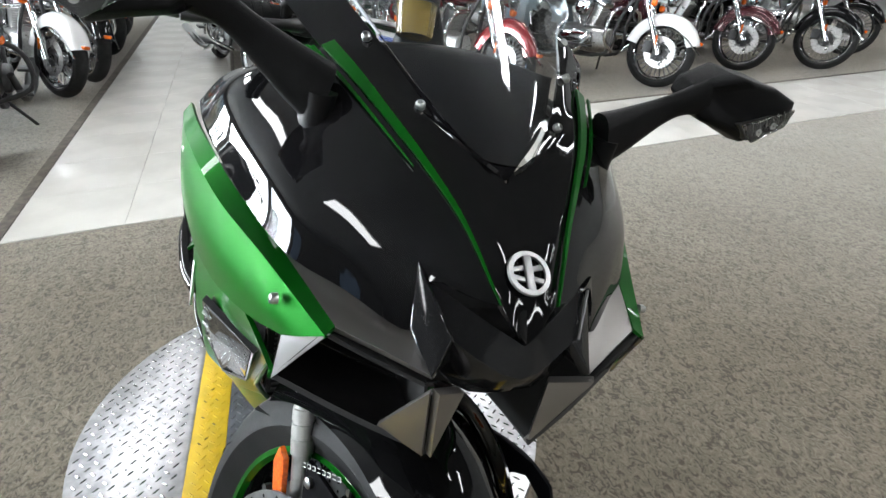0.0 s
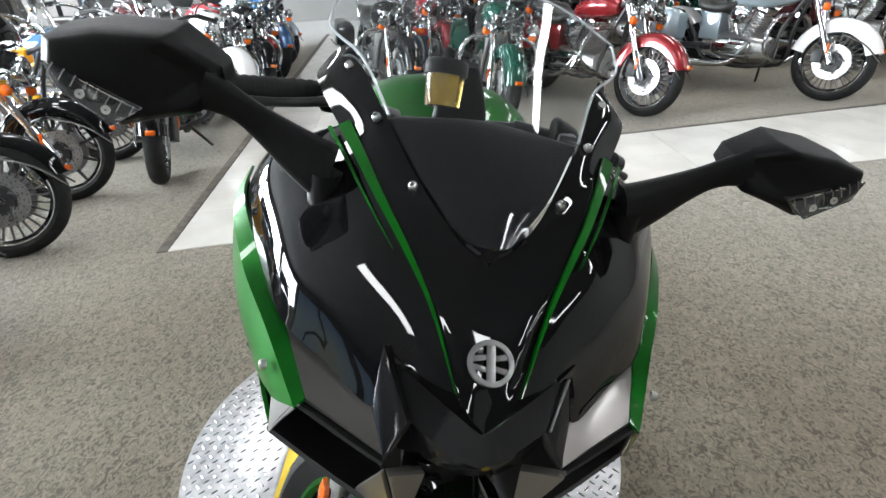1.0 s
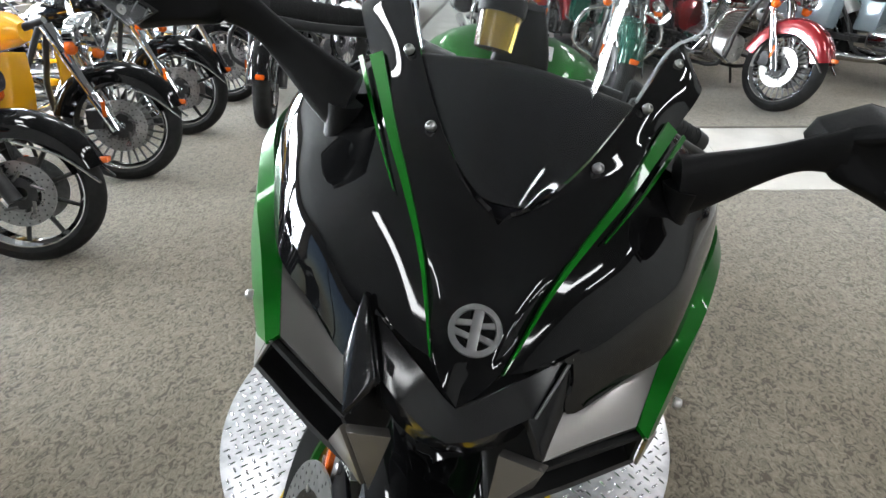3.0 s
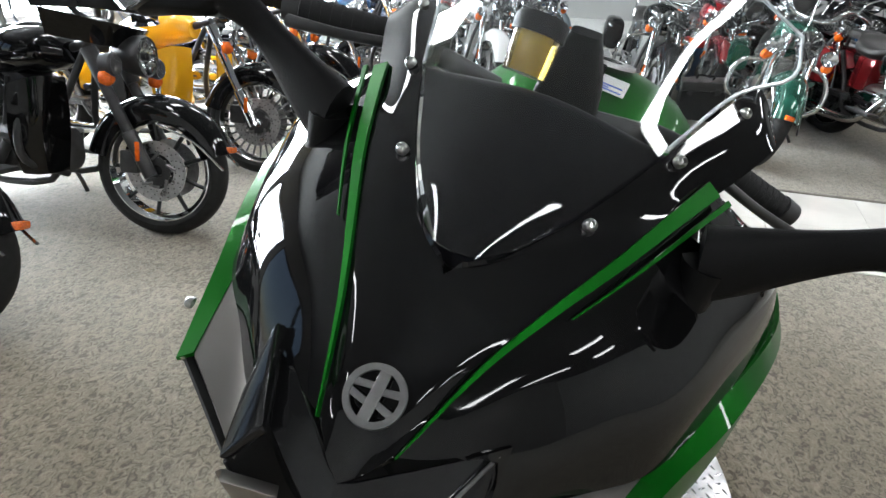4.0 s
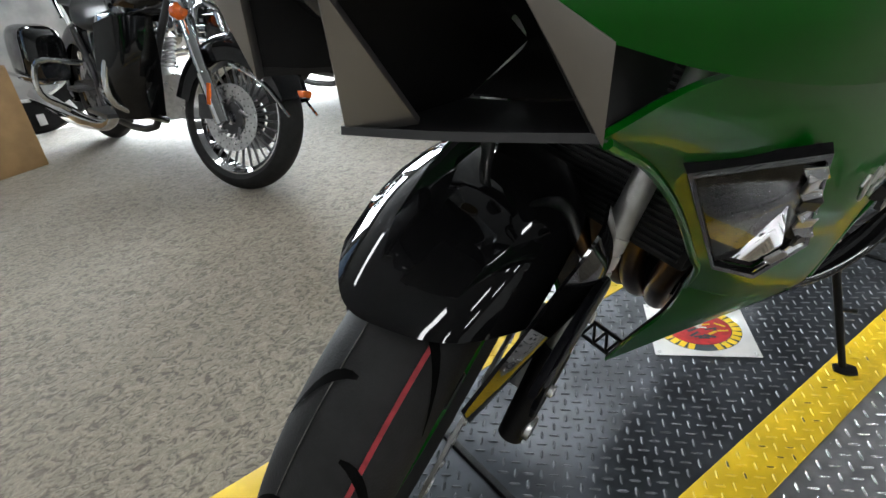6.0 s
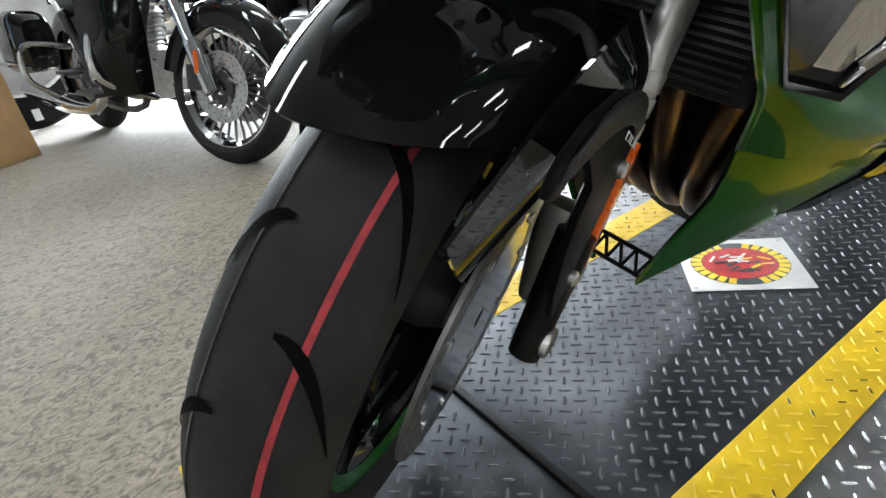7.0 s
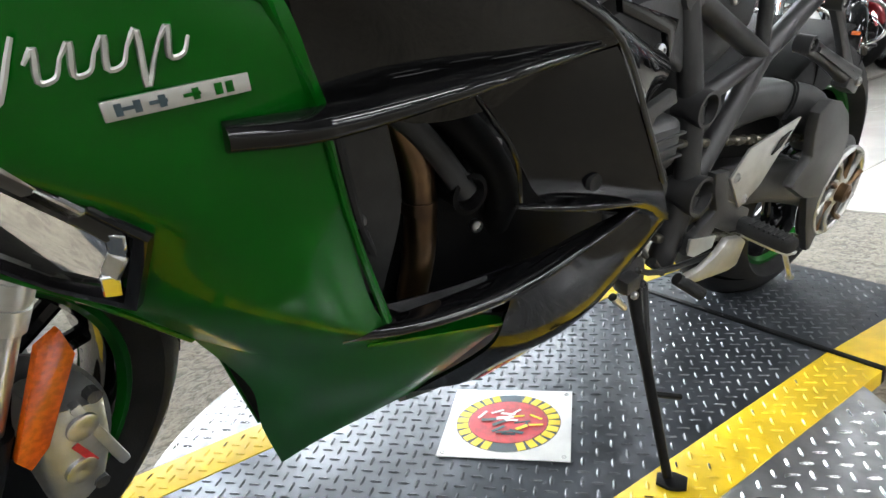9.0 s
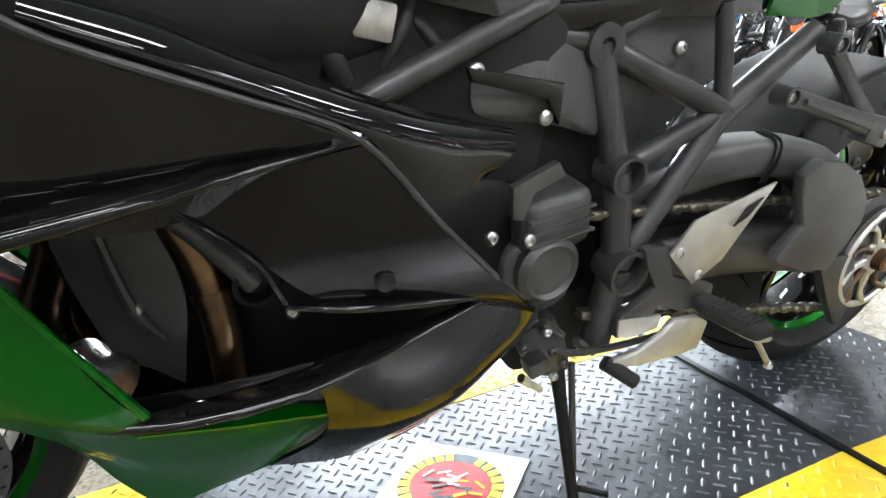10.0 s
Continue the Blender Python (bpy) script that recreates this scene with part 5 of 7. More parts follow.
# bars, grips, levers: the bars are turned a little, so the left one reaches further back
for s, inner, outer in ((1, Vector((0.2, 0.395, 1.135)), Vector((0.286, 0.425, 1.104))), (-1, Vector((-0.21, 0.3, 1.178)), Vector((-0.325, 0.25, 1.18)))):
    d = (outer - inner).normalized()
    fwd, up = Vector((0, -1, 0)), Vector((0, 0, 1))
    g = part("grip", tube([inner, outer], [0.0165, 0.0165], 16, smooth=False), GRIP, bike, "black rubber grip")
    for q in range(9):
        c = inner.lerp(outer, 0.12 + 0.1 * q)
        part("grip_rib", tube([c - d * 0.0022, c + d * 0.0022], 0.0174, 16, smooth=False), GRIP, g)
    part("bar_end", tube([outer, outer + d * 0.02], [0.0185, 0.017], 16, smooth=False), SATIN, g)
    part("clip_on", tube([(s * 0.1, 0.42 if s > 0 else 0.37, 1.14), inner], 0.013, 12, smooth=False), SATIN, bike)
    part("switch_box", loft([(inner - d * 0.05, (0, 0.02, 0), (0, 0, 0.02)), (inner - d * 0.04, (0, 0.025, 0), (0, 0, 0.026)), (inner - d * 0.008, (0, 0.024, 0), (0, 0, 0.024)), (inner, (0, 0.019, 0), (0, 0, 0.019))], 18, 3.5), MATTE, bike)
    part("switch_button", box(0.014, 0.012, 0.012, 0.003), SATIN, bike, m=Matrix.Translation(inner - d * 0.025 + Vector((0, 0.02, 0.016))))
    pivot = inner - d * 0.03 + fwd * 0.03
    part("lever", tube([pivot, pivot + d * 0.03 + fwd * 0.022, pivot + d * 0.085 + fwd * 0.02 - up * 0.004, pivot + d * 0.15 + fwd * 0.004 - up * 0.008], [0.01, 0.0065, 0.006, 0.0075], 10), SATIN, bike, "black brake lever" if s < 0 else "black clutch lever")
    part("lever_perch", box(0.03, 0.04, 0.026, 0.007), SATIN, bike, m=Matrix.Translation(pivot + Vector((0, 0.012, 0))))
part("fork_crown", box(0.25, 0.08, 0.03, 0.012), SATIN, bike, m=pose(0, 0.42, 1.12, -24, 0, 20))

# engine, radiator and headers inside
part("radiator", box(0.34, 0.03, 0.3, 0.006), INNER_SHADE, bike, "dark radiator", m=pose(0, 0.34, 0.72, -20, 0, 0))
fins = bmesh.new()
for q in range(34):
    bmesh.ops.create_cube(fins, size=1, matrix=Matrix.Translation((0, -0.017, -0.14 + q * 0.0085)) @ Matrix.Diagonal((0.32, 0.004, 0.0035, 1)))
tagged(part("radiator_core", fins, SATIN, bike, m=pose(0, 0.34, 0.72, -20, 0, 0)), kind="stuff")
part("crankcase", loft([((0, 0.52, 0.5), (0.15, 0, 0), (0, 0.03, 0.14)), ((0, 0.66, 0.5), (0.19, 0, 0), (0, 0, 0.17)), ((0, 0.85, 0.5), (0.19, 0, 0), (0, 0, 0.17)), ((0, 1.0, 0.5), (0.14, 0, 0), (0, 0, 0.15))], 20, 4), MATTE, bike, "dark engine crankcase")
part("cylinder_block", box(0.38, 0.2, 0.28, 0.03), MATTE, bike, m=pose(0, 0.58, 0.72, -18, 0, 0))
for s in (1, -1):
    part("frame_rail", tube([(s * 0.2, 0.68, 0.733), (s * 0.17, 0.895, 0.797), (s * 0.15, 0.96, 0.812)], 0.0135, 12, smooth=False), SATIN, bike)
for q in range(4):
    x = -0.15 + 0.1 * q
    part("header_pipe", tube([(x, 0.46, 0.66), (x * 0.85, 0.415, 0.56), (x * 0.58, 0.445, 0.42), (x * 0.42, 0.52, 0.32), (x * 0.3, 0.66, 0.27)], 0.021, 14), BRONZE, bike, "heat-bronzed exhaust header")
part("header_pipe", tube([(0.19, 0.54, 0.7), (0.2, 0.562, 0.64), (0.2, 0.565, 0.56), (0.19, 0.56, 0.49)], 0.0165, 14), BRONZE, bike)
part("vent_shroud", shell([[(0.185, 0.455, 0.7), (0.195, 0.5, 0.695), (0.202, 0.533, 0.684)], [(0.19, 0.46, 0.63), (0.198, 0.505, 0.62), (0.203, 0.543, 0.606)], [(0.18, 0.47, 0.54), (0.19, 0.495, 0.53), (0.195, 0.52, 0.505)]], thick=0.004, towards=(0, 0.6, 0.6)), SATIN, bike, "smooth grey shroud inside the side vent")
part("water_hose", tube([(0.16, 0.5, 0.75), (0.2, 0.6, 0.68), (0.21, 0.66, 0.6), (0.18, 0.68, 0.54)], 0.019, 12), MATTE, bike)
part("hose_clamp", tube([(0.16, 0.44, 0.54), (0.19, 0.455, 0.538), (0.205, 0.475, 0.533)], 0.022, 14), STEEL, bike)
part("exhaust_collector", loft([((0.02, 0.6, 0.28), (0.09, 0, 0), (0, 0, 0.05)), ((0, 0.8, 0.26), (0.1, 0, 0), (0, 0, 0.06)), ((-0.1, 1.0, 0.27), (0.06, 0, 0), (0, 0, 0.05))], 16, 3), SATIN, bike)
part("muffler", loft([((-0.17, 1.02, 0.3), (0.045, 0, 0), (0, 0.01, 0.05)), ((-0.22, 1.25, 0.38), (0.065, 0, 0), (0, 0, 0.085)), ((-0.24, 1.5, 0.46), (0.06, 0, 0), (0, 0, 0.08))], 18, 3), SATIN, bike, "dark muffler")
# filler box added behind the panels, black in place of shade
part("core_shade_fill", box(0.34, 0.46, 0.2, 0.03), INNER_SHADE, bike, m=pose(0, 0.74, 0.76, -14, 0, 0))
for at, to, r in (((0.16, 0.69, 0.83), (0.16, 0.72, 0.76), 0.014), ((0.15, 0.64, 0.85), (0.17, 0.67, 0.79), 0.012), ((0.15, 0.78, 0.83), (0.165, 0.83, 0.765), 0.007), ((0.16, 0.8, 0.84), (0.165, 0.76, 0.77), 0.006)):
    part("cable", tube([at, tuple((a + b) / 2 + d for a, b, d in zip(at, to, (0.012, 0, 0))), to], r, 10), SATIN, bike)
part("connector", box(0.03, 0.05, 0.035, 0.005), STEEL, bike, m=pose(0.172, 0.745, 0.815, -15, 0, 0))
part("breather_cup", lathe([(0.15, 0.014), (0.225, 0.018), (0.232, 0.021), (0.233, 0.016), (0.222, 0.012), (0.222, 0.0)], 22, "x", (0, 0.602, 0.611), closed=False), MATTE, bike)
part("coolant_pipe", tube([(0.2, 0.535, 0.7), (0.215, 0.57, 0.66), (0.225, 0.602, 0.611)], 0.012, 10), SATIN, bike)
for at in ((0.2, 0.5, 0.6), (0.2, 0.57, 0.54), (0.21, 0.63, 0.56), (0.2, 0.66, 0.64)):
    screw(bike, at, (1, -0.2, 0.1), 0.007)
part("header_joint", lathe([(-0.006, 0.0162), (0.006, 0.0162), (0.006, 0.0185), (-0.006, 0.0185)], 20, "z", (0.2005, 0.564, 0.6)), BRONZE, bike)
part("wire_loom", tube([(0.19, 0.49, 0.68), (0.2, 0.5, 0.6), (0.19, 0.52, 0.55)], 0.005, 8), SATIN, bike)
# filler boxes added behind the trellis frame, painted black for the shade there
part("gap_shade_fill", box(0.22, 0.2, 0.2, 0.02), INNER_SHADE, bike, m=pose(0.03, 0.985, 0.68, 0, 0, 0))
part("gap_shade_fill", box(0.2, 0.14, 0.2, 0.02), INNER_SHADE, bike, m=pose(0.02, 1.02, 0.47, 0, 0, 0))
part("gap_shade_fill", box(0.16, 0.14, 0.12, 0.02), INNER_SHADE, bike, m=pose(0.07, 0.99, 0.37, 0, 0, 0))
# left engine covers
part("clutch_cover", loft([((0.13, 0.93, 0.5), (0, 0.06, 0), (0, 0, 0.06)), ((0.185, 0.93, 0.5), (0, 0.055, 0), (0, 0, 0.055)), ((0.195, 0.93, 0.5), (0, 0.04, 0), (0, 0, 0.04))], 20, 3), DARKCAST, bike, "dark grey engine cover")
part("sprocket_cover", lathe([(0.15, 0.0), (0.15, 0.045), (0.205, 0.044), (0.213, 0.036), (0.207, 0.032), (0.207, 0.0)], 30, "x", (0, 0.935, 0.515), closed=False), DARKCAST, bike, "round dark engine cover")
part("gear_case", loft([((0.13, 0.95, 0.572), (0, 0.052, 0), (0, 0, 0.04)), ((0.19, 0.95, 0.572), (0, 0.05, 0), (0, 0, 0.038)), ((0.206, 0.95, 0.574), (0, 0.036, 0), (0, 0, 0.026))], 20, 6), DARKCAST, bike, "dark grey engine casting")
for q in range(3):
    part("case_rib", box(0.008, 0.092, 0.004, 0.0015), DARKCAST, bike, m=pose(0.206, 0.95, 0.556 + 0.016 * q, 3, 0, 0))
part("bracket", plate([(0.21, 0.872, 0.642), (0.21, 0.93, 0.66), (0.21, 0.94, 0.642), (0.21, 0.9, 0.63), (0.21, 0.886, 0.6), (0.21, 0.872, 0.605)], 0.012, 0.003), DARKCAST, bike)
for at in ((0.212, 0.883, 0.618), (0.21, 0.853, 0.582), (0.21, 0.902, 0.566), (0.192, 0.847, 0.759), (0.192, 0.93, 0.7), (0.15, 1.156, 0.741)):
    screw(bike, at, (1, 0, 0.05), 0.0085)
part("hose_bracket", plate([(0.186, 0.835, 0.765), (0.186, 0.95, 0.735), (0.186, 0.945, 0.69), (0.186, 0.93, 0.72), (0.186, 0.84, 0.75)], 0.01, 0.002), BLACK, bike)
part("side_cover", shell([[(0.16, 0.86, 0.78), (0.165, 0.95, 0.775), (0.15, 1.03, 0.765)], [(0.175, 0.85, 0.72), (0.18, 0.95, 0.705), (0.17, 1.02, 0.67)], [(0.17, 0.88, 0.7), (0.175, 0.95, 0.685), (0.165, 1.01, 0.66)]], towards=(0, 0.9, 0.7)), DARKCAST, bike)
part("battery_cover", shell([[(0.13, 1.04, 0.78), (0.135, 1.14, 0.78), (0.13, 1.25, 0.77)], [(0.14, 1.04, 0.7), (0.145, 1.14, 0.72), (0.135, 1.24, 0.7)], [(0.12, 1.05, 0.6), (0.125, 1.13, 0.62), (0.115, 1.2, 0.64)]], towards=(0, 1.1, 0.7)), DARKCAST, bike, "matte black inner cover")

# trellis frame
for s in (1, -1):
    N = {"a": (0.15, 1.025, 0.76), "b": (0.18, 1.045, 0.612), "c": (0.2, 1.045, 0.488), "x": (0.178, 1.215, 0.66), "d": (0.165, 1.38, 0.74), "e": (0.162, 1.205, 0.79), "f": (0.155, 1.1, 0.795), "g": (0.19, 1.03, 0.36), "h": (0.15, 0.895, 0.79)}
    T = {k: (v[0] * s, v[1], v[2]) for k, v in N.items()}
    for p, q, r in (("a", "b", 0.018), ("b", "c", 0.019), ("c", "g", 0.021), ("a", "x", 0.0155), ("b", "x", 0.0135), ("c", "x", 0.0165), ("x", "d", 0.0165), ("x", "e", 0.011), ("a", "f", 0.013), ("a", "h", 0.014)):
        part("frame_tube", tube([T[p], T[q]], r, 14, smooth=False), SATIN, bike)
    for k, r in (("b", 0.026), ("c", 0.031)):
        part("frame_socket", lathe([(-0.02, r * 0.8), (0.02, r), (0.028, r), (0.028, r * 0.82), (0.0, r * 0.72), (0.0, 0.0)], 28, "x", closed=False), SATIN, bike, m=Matrix.Translation(T[k]) @ Matrix.Rotation(0 if s > 0 else math.pi, 4, "Z"))
    part("frame_boss", lathe([(-0.02, 0.0), (-0.02, 0.026), (0.018, 0.025), (0.02, 0.01), (0.012, 0.008), (0.012, 0.0)], 24, "x", closed=False), SATIN, bike, m=Matrix.Translation(T["a"]) @ Matrix.Rotation(0 if s > 0 else math.pi, 4, "Z"))
    # passenger peg bracket
    br = part("peg_bracket", loft([((s * 0.2, 1.3, 0.672), (0.01, 0, 0), (0, 0.004, 0.014)), ((s * 0.2, 1.36, 0.652), (0.009, 0, 0), (0, 0.004, 0.012)), ((s * 0.2, 1.45, 0.62), (0.011, 0, 0), (0, 0.005, 0.014)), ((s * 0.2, 1.54, 0.585), (0.014, 0, 0), (0, 0.006, 0.02))], 14, 4), SATIN, bike, "black cast passenger peg bracket")
    part("bracket_rib", loft([((s * 0.211, 1.33, 0.662), (0.003, 0, 0), (0, 0.001, 0.004)), ((s * 0.213, 1.52, 0.593), (0.003, 0, 0), (0, 0.001, 0.006))], 8, 4), SATIN, br)
    part("bracket_arm", loft([((s * 0.198, 1.37, 0.73), (0.008, 0, 0), (0, 0.01, 0.008)), ((s * 0.2, 1.426, 0.675), (0.007, 0, 0), (0, 0.008, 0.007)), ((s * 0.2, 1.495, 0.61), (0.009, 0, 0), (0, 0.011, 0.009))], 12, 4), SATIN, br)
    part("peg_mount", box(0.03, 0.06, 0.034, 0.006), SATIN, br, m=pose(s * 0.2, 1.52, 0.585, -20, 0, 0))
    for v, w in ((1.3, 0.672), (1.37, 0.73)):
        part("bracket_boss", cached("bboss", lambda: lathe([(-0.014, 0.0), (-0.014, 0.0145), (0.012, 0.014), (0.013, 0.01), (0.006, 0.0095), (0.006, 0.0)], 22, "x", closed=False)), SATIN, br, m=Matrix.Translation((s * 0.202, v, w)) @ Matrix.Rotation(0 if s > 0 else math.pi, 4, "Z"))
        screw(bike, (s * 0.209, v, w), (s, 0, 0), 0.0075)
    screw(bike, (s * 0.217, 1.53, 0.585), (s, 0, 0), 0.008)

# swingarm, rear wheel, chain
part("swingarm", loft([((0.14, 1.06, 0.44), (0.045, 0, 0), (0, 0, 0.05)), ((0.155, 1.2, 0.445), (0.04, 0, 0), (0, 0, 0.042)), ((0.17, 1.34, 0.425), (0.035, 0, 0), (0, 0, 0.04)), ((0.175, 1.47, 0.39), (0.03, 0, 0), (0, 0, 0.045)), ((0.175, 1.6, 0.345), (0.03, 0, 0), (0, 0, 0.05))], 20, 4), DARKCAST, bike, "dark cast swingarm")
part("arm_brace", loft([((0.14, 1.05, 0.55), (0.03, 0, 0), (0, 0, 0.032)), ((0.165, 1.2, 0.585), (0.03, 0, 0), (0, 0, 0.03)), ((0.175, 1.31, 0.583), (0.032, 0, 0), (0, 0.006, 0.028)), ((0.185, 1.4, 0.553), (0.032, 0, 0), (0, 0.015, 0.03)), ((0.185, 1.48, 0.49), (0.03, 0, 0), (0, 0.02, 0.03))], 20, 4), DARKCAST, bike, "dark cast upper brace of the swingarm")
for v, w in ((1.295, 0.585), (1.306, 0.584)):
    part("brace_seam", tube([(0.165, v + 0.012, w + 0.03), (0.2, v + 0.008, w + 0.026), (0.209, v, w), (0.206, v - 0.012, w - 0.03)], 0.0022, 6), MATTE, bike)
# dark sheet across the swingarm's opening, its colour standing for shade
part("arm_gap_shade", plate([(0.12, v, w) for v, w in ((1.05, 0.56), (1.4, 0.56), (1.46, 0.4), (1.05, 0.42))], 0.03, 0.004), INNER_SHADE, bike)
guard = part("chain_guard", plate([(0.228, v, w) for v, w in ((1.316, 0.57), (1.348, 0.588), (1.4, 0.575), (1.446, 0.547), (1.482, 0.5), (1.488, 0.46), (1.436, 0.39), (1.37, 0.405), (1.299, 0.443), (1.308, 0.458), (1.345, 0.488), (1.325, 0.53))], 0.02, 0.006), DARKCAST, bike, "dark chain guard with a small pale print")
part("guard_ridge", tube([(0.239, 1.335, 0.545), (0.24, 1.365, 0.53), (0.24, 1.385, 0.47), (0.239, 1.37, 0.44)], 0.004, 8), DARKCAST, guard)
for q in range(4):
    part("print_bar", slab(0.0, 0.001, -0.016, 0.016, -0.0008, 0.0008), PAPER, guard, m=pose(0.2385, 1.43, 0.437 + 0.0045 * q, 12, 0, 0))
for v, w in ((1.345, 0.562), (1.318, 0.447), (1.48, 0.55)):
    screw(bike, (0.24 if v < 1.4 else 0.215, v, w), (1, 0, 0), 0.008, SATIN)
tip = part("axle_plate", plate([(0.2, v, w) for v, w in ((1.464, 0.385), (1.566, 0.368), (1.604, 0.27), (1.59, 0.215), (1.572, 0.215), (1.521, 0.29))], 0.016, 0.004), SATIN, bike, "black axle plate")
# black disc laid on the plate as a hole, shade painted in
part("plate_hole", lathe([(0.0, 0.0), (0.0, 0.009), (0.0012, 0.009), (0.0012, 0.0)], 18, "x", closed=False), INNER_SHADE, tip, m=Matrix.Translation((0.2085, 1.534, 0.348)))
part("tyre_hugger", loft([((0.03, 1.36, 0.47), (0.1, 0, 0), (0, 0.006, 0.004)), ((0.03, 1.42, 0.56), (0.11, 0, 0), (0, 0.006, 0.004)), ((0.03, 1.53, 0.63), (0.112, 0, 0), (0, 0.001, 0.006)), ((0.03, 1.66, 0.66), (0.11, 0, 0), (0, 0, 0.006))], 18, 4), MATTE, bike, "matte black rear hugger")
HUB = (0.0, 1.64, 0.338)
rw = sport_wheel("rear_wheel", Matrix.Translation((0.035, 1.7, 0.317)), 0.322, 0.098, 0.22, "black rear wheel with green rim line", False)
grooves(rw, 0.322, 0.098, 16, 2)
hubc = part("hub_cover", lathe([(0.208, 0.091), (0.214, 0.089), (0.218, 0.092), (0.218, 0.098), (0.214, 0.101), (0.206, 0.1)], 56, "x", HUB), ALU, bike, "pale metal slotted rear hub ring")
part("hub_back", lathe([(0.17, 0.0), (0.17, 0.098), (0.205, 0.096), (0.207, 0.05), (0.207, 0.0)], 40, "x", HUB, closed=False), SATIN, hubc)
for i in range(10):
    a = 2 * math.pi * i / 10
    e = a + 0.3
    part("hub_spoke", tube([(0.21, HUB[1] + 0.03 * math.cos(a), HUB[2] + 0.03 * math.sin(a)), (0.212, HUB[1] + 0.065 * math.cos(a + 0.1), HUB[2] + 0.065 * math.sin(a + 0.1)), (0.213, HUB[1] + 0.093 * math.cos(e), HUB[2] + 0.093 * math.sin(e))], [0.008, 0.0045, 0.008], 8), (ALU if i % 2 else BRONZE), hubc)
part("hub_collar", lathe([(0.205, 0.0), (0.205, 0.036), (0.214, 0.034), (0.216, 0.026), (0.216, 0.0)], 28, "x", HUB, closed=False), ALU, hubc)
part("hub_nut", lathe([(0.21, 0.0), (0.21, 0.022), (0.232, 0.02), (0.235, 0.012), (0.23, 0.0)], 18, "x", HUB, closed=False), BRONZE, hubc)


def chain_run(a, b, n):
    a, b = Vector(a), Vector(b)
    d = (b - a) / n
    tilt = math.atan2(d.z, d.y)
    for i in range(n):
        part("chain_link", cached(("link", i % 2), lambda: box(0.014 if i % 2 else 0.02, 0.0195, 0.011 if i % 2 else 0.013, 0.003, seg=1)), CHAIN, bike, m=Matrix.Translation(a + d * (i + 0.5)) @ Matrix.Rotation(tilt, 4, "X"))


chain_run((0.19, 1.0, 0.568), (0.19, 1.64, 0.458), 38)
chain_run((0.19, 1.0, 0.42), (0.19, 1.64, 0.22), 38)
part("rear_sprocket", lathe([(0.186, 0.06), (0.194, 0.06), (0.194, 0.113), (0.19, 0.118), (0.186, 0.113)], 48, "x", HUB), DARKCAST, bike)

# rider peg, heel plate, shifter, side stand
for s in (1, -1):
    hold = part("peg_holder", plate([(s * 0.218, v, w) for v, w in ((1.06, 0.522), (1.098, 0.518), (1.118, 0.465), (1.2, 0.428), (1.2, 0.39), (1.14, 0.403), (1.1, 0.424), (1.063, 0.388), (1.03, 0.395), (1.036, 0.425), (1.09, 0.455), (1.07, 0.49))], 0.014, 0.003), SATIN, bike, "black footpeg holder")
    part("heel_plate", plate([(s * 0.232, 1.1, 0.505), (s * 0.232, 1.135, 0.545), (s * 0.234, 1.275, 0.57), (s * 0.232, 1.2, 0.47), (s * 0.232, 1.15, 0.445)], 0.004, 0.0012), ALU, hold, "bare aluminium heel plate")
    # black patch on the heel plate, painted like the shade in a slot
    part("heel_slot", plate([(s * 0.2365, 1.225, 0.545), (s * 0.2365, 1.252, 0.553), (s * 0.2365, 1.228, 0.53), (s * 0.2365, 1.205, 0.521)], 0.003, 0), INNER_SHADE, hold)
    for at in ((s * 0.236, 1.117, 0.503), (s * 0.236, 1.158, 0.458), (s * 0.221, 1.085, 0.502), (s * 0.221, 1.113, 0.444), (s * 0.221, 1.047, 0.407)):
        screw(bike, at, (s, 0, 0), 0.0085)
    peg = part("footpeg", loft([((s * 0.234, 1.176, 0.41), (0, 0.013, 0), (0, 0, 0.011)), ((s * 0.25, 1.188, 0.402), (0, 0.018, 0), (0, 0, 0.012)), ((s * 0.295, 1.225, 0.381), (0, 0.018, 0), (0, 0, 0.012)), ((s * 0.303, 1.232, 0.377), (0, 0.014, 0), (0, 0, 0.009))], 14, 4), GRIP, hold, "black rubber footpeg")
    for q in range(8):
        part("peg_rib", tube([(s * (0.25 + 0.006 * q), 1.172 + 0.0048 * q, 0.4145 - 0.0028 * q), (s * (0.25 + 0.006 * q), 1.204 + 0.0048 * q, 0.4135 - 0.0028 * q)], 0.0018, 6, smooth=False), GRIP, peg)
    part("peg_plate", loft([((s * 0.238, 1.19, 0.388), (0, 0.012, 0), (0, 0, 0.003)), ((s * 0.292, 1.232, 0.364), (0, 0.012, 0), (0, 0, 0.003)), ((s * 0.303, 1.245, 0.362), (0, 0.005, 0), (0, 0, 0.003))], 10, 4), ALU, peg)
    part("peg_feeler", tube([(s * 0.292, 1.232, 0.36), (s * 0.3, 1.264, 0.308)], [0.0042, 0.0042], 8, smooth=False), STEEL, peg)
    part("feeler_nut", cached("fnut", lambda: lathe([(-0.004, 0.0), (-0.004, 0.007), (0.004, 0.007), (0.004, 0.0)], 6, "z", closed=False)), STEEL, peg, m=Matrix.Translation((s * 0.3, 1.264, 0.308)))
part("shift_lever", plate([(0.235, v, w) for v, w in ((1.12, 0.403), (1.165, 0.393), (1.186, 0.378), (1.176, 0.336), (1.15, 0.334), (1.06, 0.347), (1.012, 0.36), (1.014, 0.371), (1.06, 0.37), (1.1, 0.384))], 0.012, 0.004), ALU, bike, "bare aluminium shift lever")
